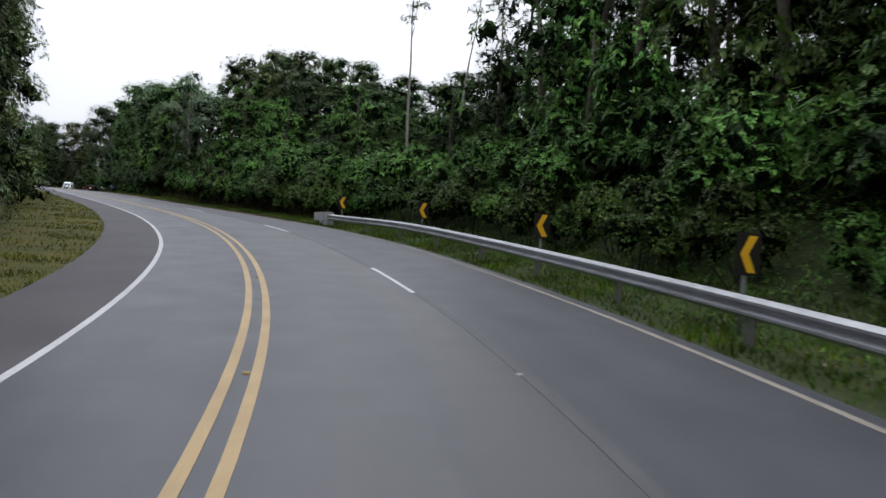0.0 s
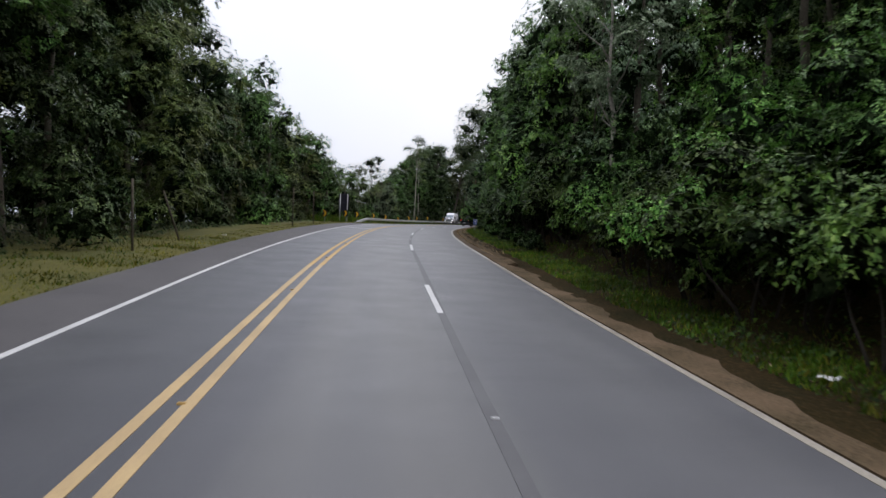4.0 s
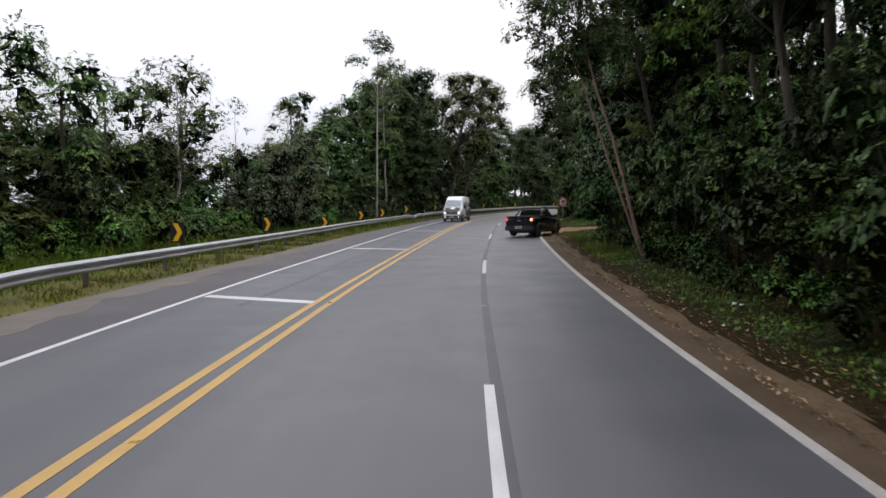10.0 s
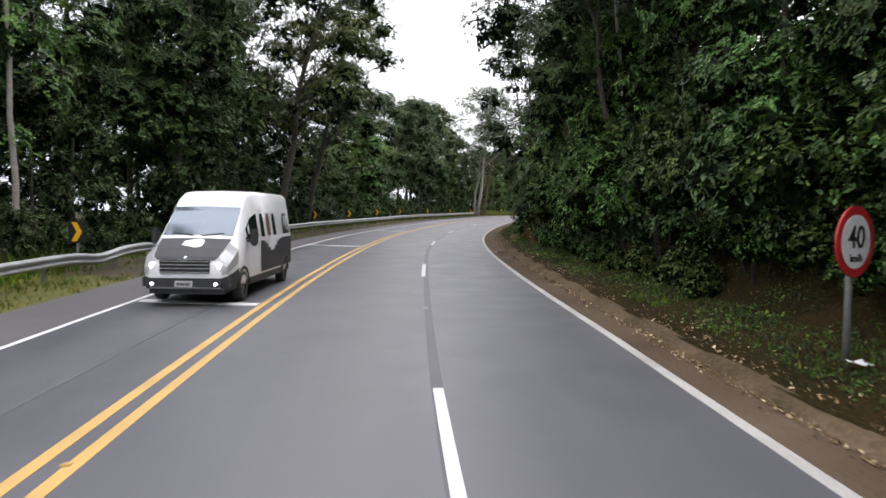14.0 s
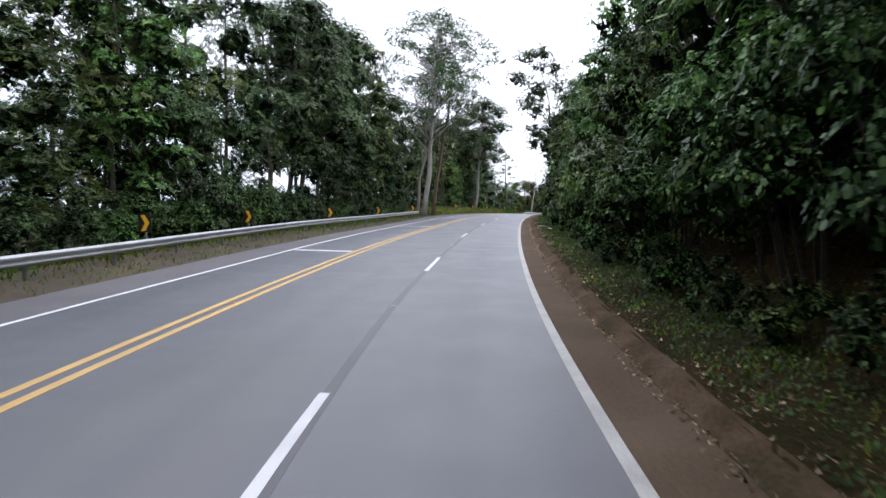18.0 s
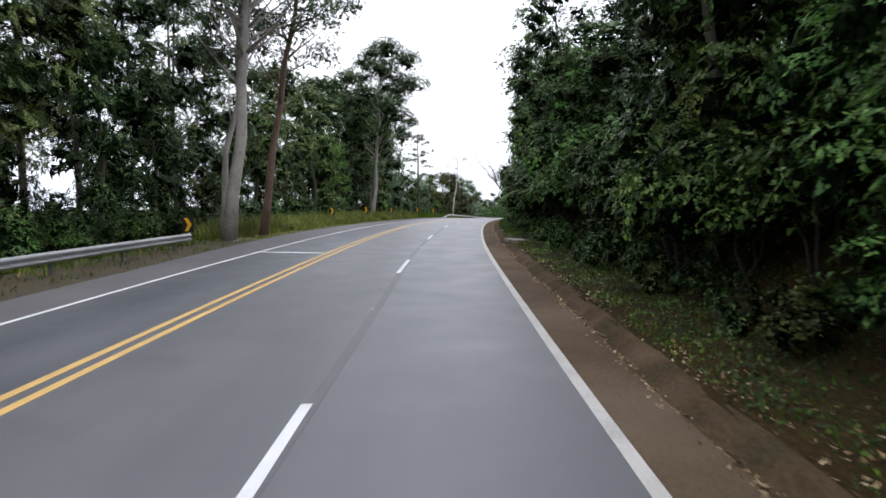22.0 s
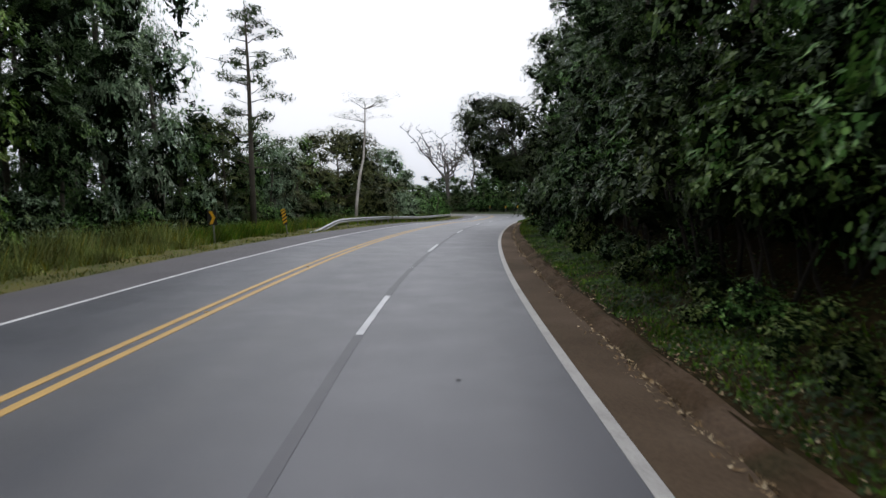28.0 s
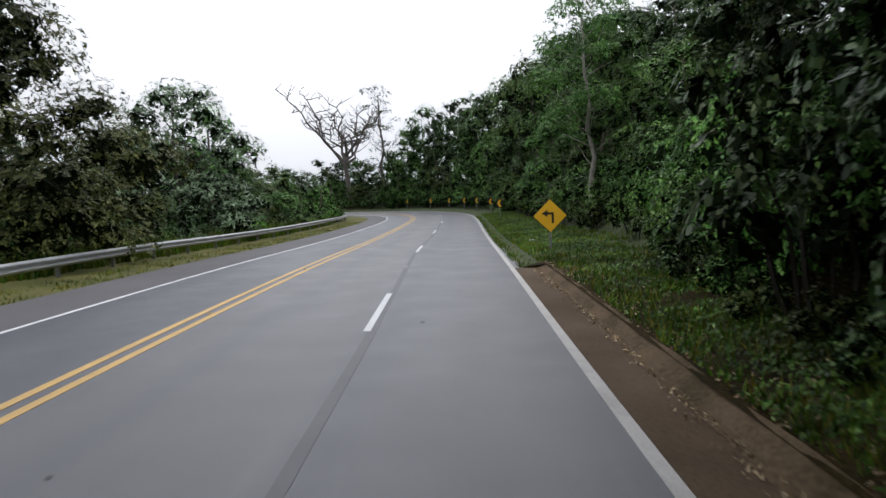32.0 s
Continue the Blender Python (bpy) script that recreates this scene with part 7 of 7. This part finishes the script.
def pickup_truck():
    root = new("pickup_truck")
    low = [(-2.16, 0.46, 0.80, 0.90, 0.80, 1.08), (-2.10, 0.40, 0.85, 0.92, 0.835, 1.12), (-1.2, 0.34, 0.865, 0.92, 0.835, 1.12), (-0.3, 0.32, 0.865, 0.92, 0.83, 1.10),
           (0.6, 0.32, 0.865, 0.92, 0.82, 1.06), (1.3, 0.33, 0.86, 0.85, 0.78, 1.02), (1.9, 0.36, 0.83, 0.75, 0.70, 0.92), (2.18, 0.42, 0.70, 0.62, 0.58, 0.74)]
    cab = [(-0.42, 0.95, 0.80, 1.06, 0.66, 1.44), (-0.34, 0.95, 0.82, 1.07, 0.66, 1.54), (0.1, 0.95, 0.82, 1.06, 0.66, 1.59), (0.55, 0.95, 0.82, 1.05, 0.65, 1.56),
           (1.0, 0.95, 0.80, 1.02, 0.66, 1.28), (1.35, 0.93, 0.76, 0.98, 0.70, 1.03)]
    part("body", shell("body", low, CAR_NAVY), root, "dusty dark-blue body")
    c = part("cab", shell("cab", cab, CAR_NAVY), root)
    rw = part("rear_window", plate("rear_window", [(0.68, 1.12), (0.58, 1.46), (-0.58, 1.46), (-0.68, 1.12)], -0.436, -0.424, PANE), c, "dark rear window")
    part("windscreen", skin("windscreen", cab, [0.62, 1.0, 1.28], [(5, 0.02), (5, 1.0)], PANE), c)
    part("windscreen", skin("windscreen", cab, [0.62, 1.0, 1.28], [(5, 0.02), (5, 1.0)], PANE, -1), c)
    for sg in (1, -1):
        part("side_window", skin("side_window", cab, [-0.25, 0.1, 0.55, 0.85], [(3, 0.1), (3, 0.85)], PANE, sg), c, "dark side window")
        part("door", skin("door", low, [-0.28, 0.6, 0.85], [(2, 0.15), (2, 0.98), (3, 0.7)], CAR_NAVY, sg, 0.006), root)
        part("sill", block("sill", PLASTIC, -1.0, sg * 0.84, 0.27, 1.0, sg * 0.885, 0.40, 0.02), root, "black plastic sill")
        part("roof_rail", mesh_of("roof_rail", *join([tube([(0.5, sg * 0.60, 1.60), (0.1, sg * 0.61, 1.65), (-0.36, sg * 0.62, 1.62)], [0.016] * 3, 6)]), [PLASTIC], True), root)
        part("sports_bar", mesh_of("sports_bar", *tube([(-0.46, sg * 0.63, 1.55), (-0.62, sg * 0.70, 1.40), (-0.92, sg * 0.78, 1.12)], [0.045, 0.045, 0.05], 8), [PLASTIC], True), root)
        part("wheel_arch", mesh_of("wheel_arch", *tube([(-1.3 + 0.39 * math.cos(a), sg * 0.862, 0.32 + 0.39 * math.sin(a)) for a in np.linspace(0.0, math.pi, 11)], [0.04] * 11, 6), [PLASTIC], True), root)
        part("wheel_arch", mesh_of("wheel_arch", *tube([(1.38 + 0.39 * math.cos(a), sg * 0.85, 0.32 + 0.39 * math.sin(a)) for a in np.linspace(0.0, math.pi, 11)], [0.04] * 11, 6), [PLASTIC], True), root)
        lamp = part("tail_lamp", block("tail_lamp", TAIL_RED, -2.20, sg * 0.66, 0.86, -1.95, sg * 0.855, 1.06, 0.03), root, "red tail lamp")
        part("bulb", block("bulb", TAIL_ON if sg < 0 else TAIL_DIM, -2.208, sg * 0.69, 0.885, -2.195, sg * 0.82, 1.035, 0.005), lamp, "lit brake light")
        part("mirror", block("mirror", PLASTIC, 0.86, sg * 0.86, 1.05, 0.98, sg * 1.04, 1.20, 0.03), root)
        wheel_on(root, -1.30, sg * 0.74, 0.315)
        wheel_on(root, 1.38, sg * 0.74, 0.315, -14)
    bar = mesh_of("sports_bar", *tube([(-0.47, 0.64, 1.545), (-0.50, 0.3, 1.58), (-0.50, -0.3, 1.58), (-0.47, -0.64, 1.545)], [0.05, 0.055, 0.055, 0.05], 8), [PLASTIC], True)
    part("sports_bar", bar, root)
    for z in (1.22, 1.34):
        part("guard_bar", mesh_of("guard_bar", *tube([(-0.47, 0.66, z), (-0.47, -0.66, z)], [0.012, 0.012], 6), [PLASTIC], True), root)
    part("load_cover", block("load_cover", CANVAS, -2.12, -0.80, 1.115, -0.48, 0.80, 1.145, 0.012), root, "black vinyl load cover")
    tg = part("tailgate", block("tailgate", CAR_NAVY, -2.195, -0.655, 0.60, -2.10, 0.655, 1.10, 0.025), root)
    part("badge", block("badge", CHROME, -2.202, -0.10, 0.85, -2.196, 0.10, 0.96, 0), tg, "silver maker's badge, plain shape")
    part("badge", block("badge", CHROME, -2.202, 0.32, 0.945, -2.196, 0.54, 0.965, 0), tg)
    part("badge", block("badge", CHROME, -2.202, -0.48, 0.925, -2.196, -0.32, 0.94, 0), tg)
    part("handle", block("handle", PLASTIC, -2.208, -0.14, 1.03, -2.19, 0.14, 1.075, 0.01), tg)
    part("rear_bumper", block("rear_bumper", PLASTIC, -2.26, -0.86, 0.33, -1.95, 0.86, 0.60, 0.05), root, "black plastic bumper")
    part("front_bumper", block("front_bumper", PLASTIC, 1.95, -0.80, 0.26, 2.24, 0.80, 0.52, 0.06), root)
    part("underbody", block("underbody", PLASTIC, -2.0, -0.70, 0.20, 1.9, 0.70, 0.40, 0.03), root)
    plate_bars(root, -2.262, 0.52, -1)
    return tagged(root, "dark blue pickup truck with lit brake light turning off the road", "pickup truck")


pickup_truck().matrix_basis = spot(142.85, -5.14, 0.012, -25, False, 1.0)


def van():
    root = new("van")
    st = [(2.97, 0.36, 0.78, 0.66, 0.68, 0.93), (2.88, 0.32, 0.93, 0.80, 0.80, 1.02), (2.6, 0.30, 1.0, 1.00, 0.86, 1.19), (2.2, 0.32, 1.03, 1.2, 0.90, 1.38),
          (1.85, 0.32, 1.035, 1.27, 0.90, 1.69), (1.5, 0.32, 1.035, 1.28, 0.88, 1.98), (1.2, 0.32, 1.035, 1.3, 0.86, 2.27), (0.85, 0.32, 1.035, 1.3, 0.85, 2.43),
          (0.2, 0.32, 1.035, 1.3, 0.85, 2.48), (-2.95, 0.32, 1.035, 1.3, 0.85, 2.46), (-3.1, 0.36, 1.0, 1.3, 0.81, 2.38)]
    part("body", shell("body", st, CAR_WHITE), root, "white high-roofed body")
    for sg in (1, -1):
        part("bonnet", skin("bonnet", st, [2.95, 2.88, 2.6, 2.2], [(5, 0.0), (5, 1.0)], CAR_GREY, sg), root, "dark grey bonnet")
        part("windscreen", skin("windscreen", st, [2.12, 1.85, 1.5, 1.40], [(5, 0.0), (5, 1.0)], SCREEN, sg, 0.014), root, "sloping windscreen with reflected sky in its bluish colour")
        part("door_window", skin("door_window", st, [0.62, 1.2, 1.5, 1.72], [(3, 0.04), (3, 0.62)], PANE, sg), root, "dark door window")
        for a, b, tone in ((0.0, 0.36, PANE), (-0.62, -0.26, PRINT), (-1.22, -0.88, PANE), (-2.75, -2.0, PANE)):
            mid = (a + b) / 2
            part("side_window", skin("side_window", st, [a, b], [(3, 0.06), (3, 0.50)], tone, sg), root, "dark side window")
            part("window_arch", skin("window_arch", st, [mid - 0.35 * (b - a), mid + 0.35 * (b - a)], [(3, 0.50), (3, 0.60)], tone, sg), root, "rounded head of the window")
        stops = np.linspace(-2.95, 0.45, 15)
        for a, b in zip(stops, stops[1:]):
            top = 0.97 - 0.36 * math.exp(-(((a + b) / 2 + 0.75) / 0.55) ** 2)
            part("side_panel", skin("side_panel", st, [float(a), float(b)], [(2, 0.05), (2, top)], CAR_GREY, sg), root, "dark grey printed film")
        part("sill", block("sill", PLASTIC, -1.7, sg * 1.02, 0.30, 1.5, sg * 1.055, 0.46, 0.012), root)
        part("wing_film", skin("wing_film", st, [2.3, 2.6, 2.88, 2.94], [(1, 0.0), (2, 0.0), (2, 0.42)], CAR_GREY, sg, 0.012), root, "dark grey film on the wing")
        hl = part("headlamp", skin("headlamp", st, [2.36, 2.5, 2.62, 2.76, 2.88, 2.95], [(2, 0.62), (3, 0.0), (3, 1.0), (4, 0.9)], LAMP_GLASS, sg, 0.02), root, "tall swept-back headlamp")
        part("bulb", lathe_disc("bulb", 2.93, sg * 0.74, 0.82, 0.085, HEAD_ON), hl, "lit low beam")
        part("fog_lamp", lathe_disc("fog_lamp", 3.02, sg * 0.72, 0.45, 0.055, HEAD_ON), root, "lit fog lamp")
        m = part("mirror", block("mirror", PLASTIC, 1.60, sg * 1.12, 1.20, 1.74, sg * 1.30, 1.58, 0.04), root, "black door mirror")
        part("mirror_arm", block("mirror_arm", PLASTIC, 1.63, sg * 1.0, 1.28, 1.70, sg * 1.15, 1.36, 0.01), m)
        part("mirror_glass", block("mirror_glass", CHROME, 1.596, sg * 1.14, 1.24, 1.60, sg * 1.28, 1.54, 0), m)
        part("wheel_arch", mesh_of("wheel_arch", *tube([(1.95 + 0.40 * math.cos(a), sg * 1.02, 0.33 + 0.40 * math.sin(a)) for a in np.linspace(0.0, math.pi, 11)], [0.045] * 11, 6), [PLASTIC], True), root)
        part("wheel_arch", mesh_of("wheel_arch", *tube([(-2.15 + 0.40 * math.cos(a), sg * 1.02, 0.33 + 0.40 * math.sin(a)) for a in np.linspace(0.0, math.pi, 11)], [0.045] * 11, 6), [PLASTIC], True), root)
        wheel_on(root, 1.95, sg * 0.93, 0.335)
        wheel_on(root, -2.15, sg * 0.93, 0.335)
        part("wiper", mesh_of("wiper", *tube([(2.16, sg * 0.1, 1.44), (2.08, sg * 0.6, 1.50)], [0.012, 0.008], 5), [PLASTIC]), root)
    part("front_bumper", block("front_bumper", CAR_GREY, 2.40, -1.0, 0.22, 3.04, 1.0, 0.73, 0.16), root, "dark bumper")
    part("front_mask", block("front_mask", CAR_GREY, 2.70, -0.66, 0.58, 2.975, 0.66, 0.96, 0.09), root, "dark grey front panel")
    part("grille", block("grille", PLASTIC, 2.80, -0.60, 0.64, 2.99, 0.60, 0.95, 0.03), root, "black grille")
    for z in (0.69, 0.77, 0.85, 0.92):
        part("grille_bar", block("grille_bar", CHROME, 2.98, -0.56, z - 0.014, 3.01, 0.56, z + 0.014, 0.006), root, "chrome grille bar")
    part("badge", lathe_disc("badge", 2.95, 0.0, 0.97, 0.06, CHROME), root, "plain round badge")
    blot = [(2.42 + 0.16 * math.cos(a) * (1 + 0.25 * math.sin(3 * a)), 0.30 * math.sin(a) * (1 + 0.2 * math.cos(2 * a))) for a in np.linspace(0, 2 * math.pi, 22)[:-1]]
    part("bonnet_print", mesh_of("bonnet_print", [(x, y, at_station(st, x)[5] + 0.012 - abs(y) * 0.018) for x, y in blot], [tuple(range(21))], [CAR_WHITE]), root, "white printed blot")
    part("underbody", block("underbody", PLASTIC, -2.9, -0.85, 0.22, 2.7, 0.85, 0.42, 0.03), root)
    plate_bars(root, 3.04, 0.45, 1)
    return tagged(root, "white passenger van with dark printed sides and lit headlamps", "van")


def lathe_disc(name, x, y, z, r, mat):
    """A small shallow dome looking along +x."""
    vs, fs, n = [(x + 0.03, y, z)], [], 18
    for q, (d, rr) in enumerate(((0.02, 0.7), (0.0, 1.0), (-0.03, 1.0))):
        vs += [(x + d, y + r * rr * math.cos(2 * math.pi * i / n), z + r * rr * math.sin(2 * math.pi * i / n)) for i in range(n)]
    fs = [(0, 1 + i, 1 + (i + 1) % n) for i in range(n)]
    for q in range(2):
        fs += [(1 + q * n + i, 1 + (q + 1) * n + i, 1 + (q + 1) * n + (i + 1) % n, 1 + q * n + (i + 1) % n) for i in range(n)]
    return mesh_of(name, vs, fs, [mat], True)


van().matrix_basis = spot(169.4, 1.53, 0.012, 178, False, 1.0) @ Matrix.Diagonal((1.0, 0.93, 1.0, 1.0))
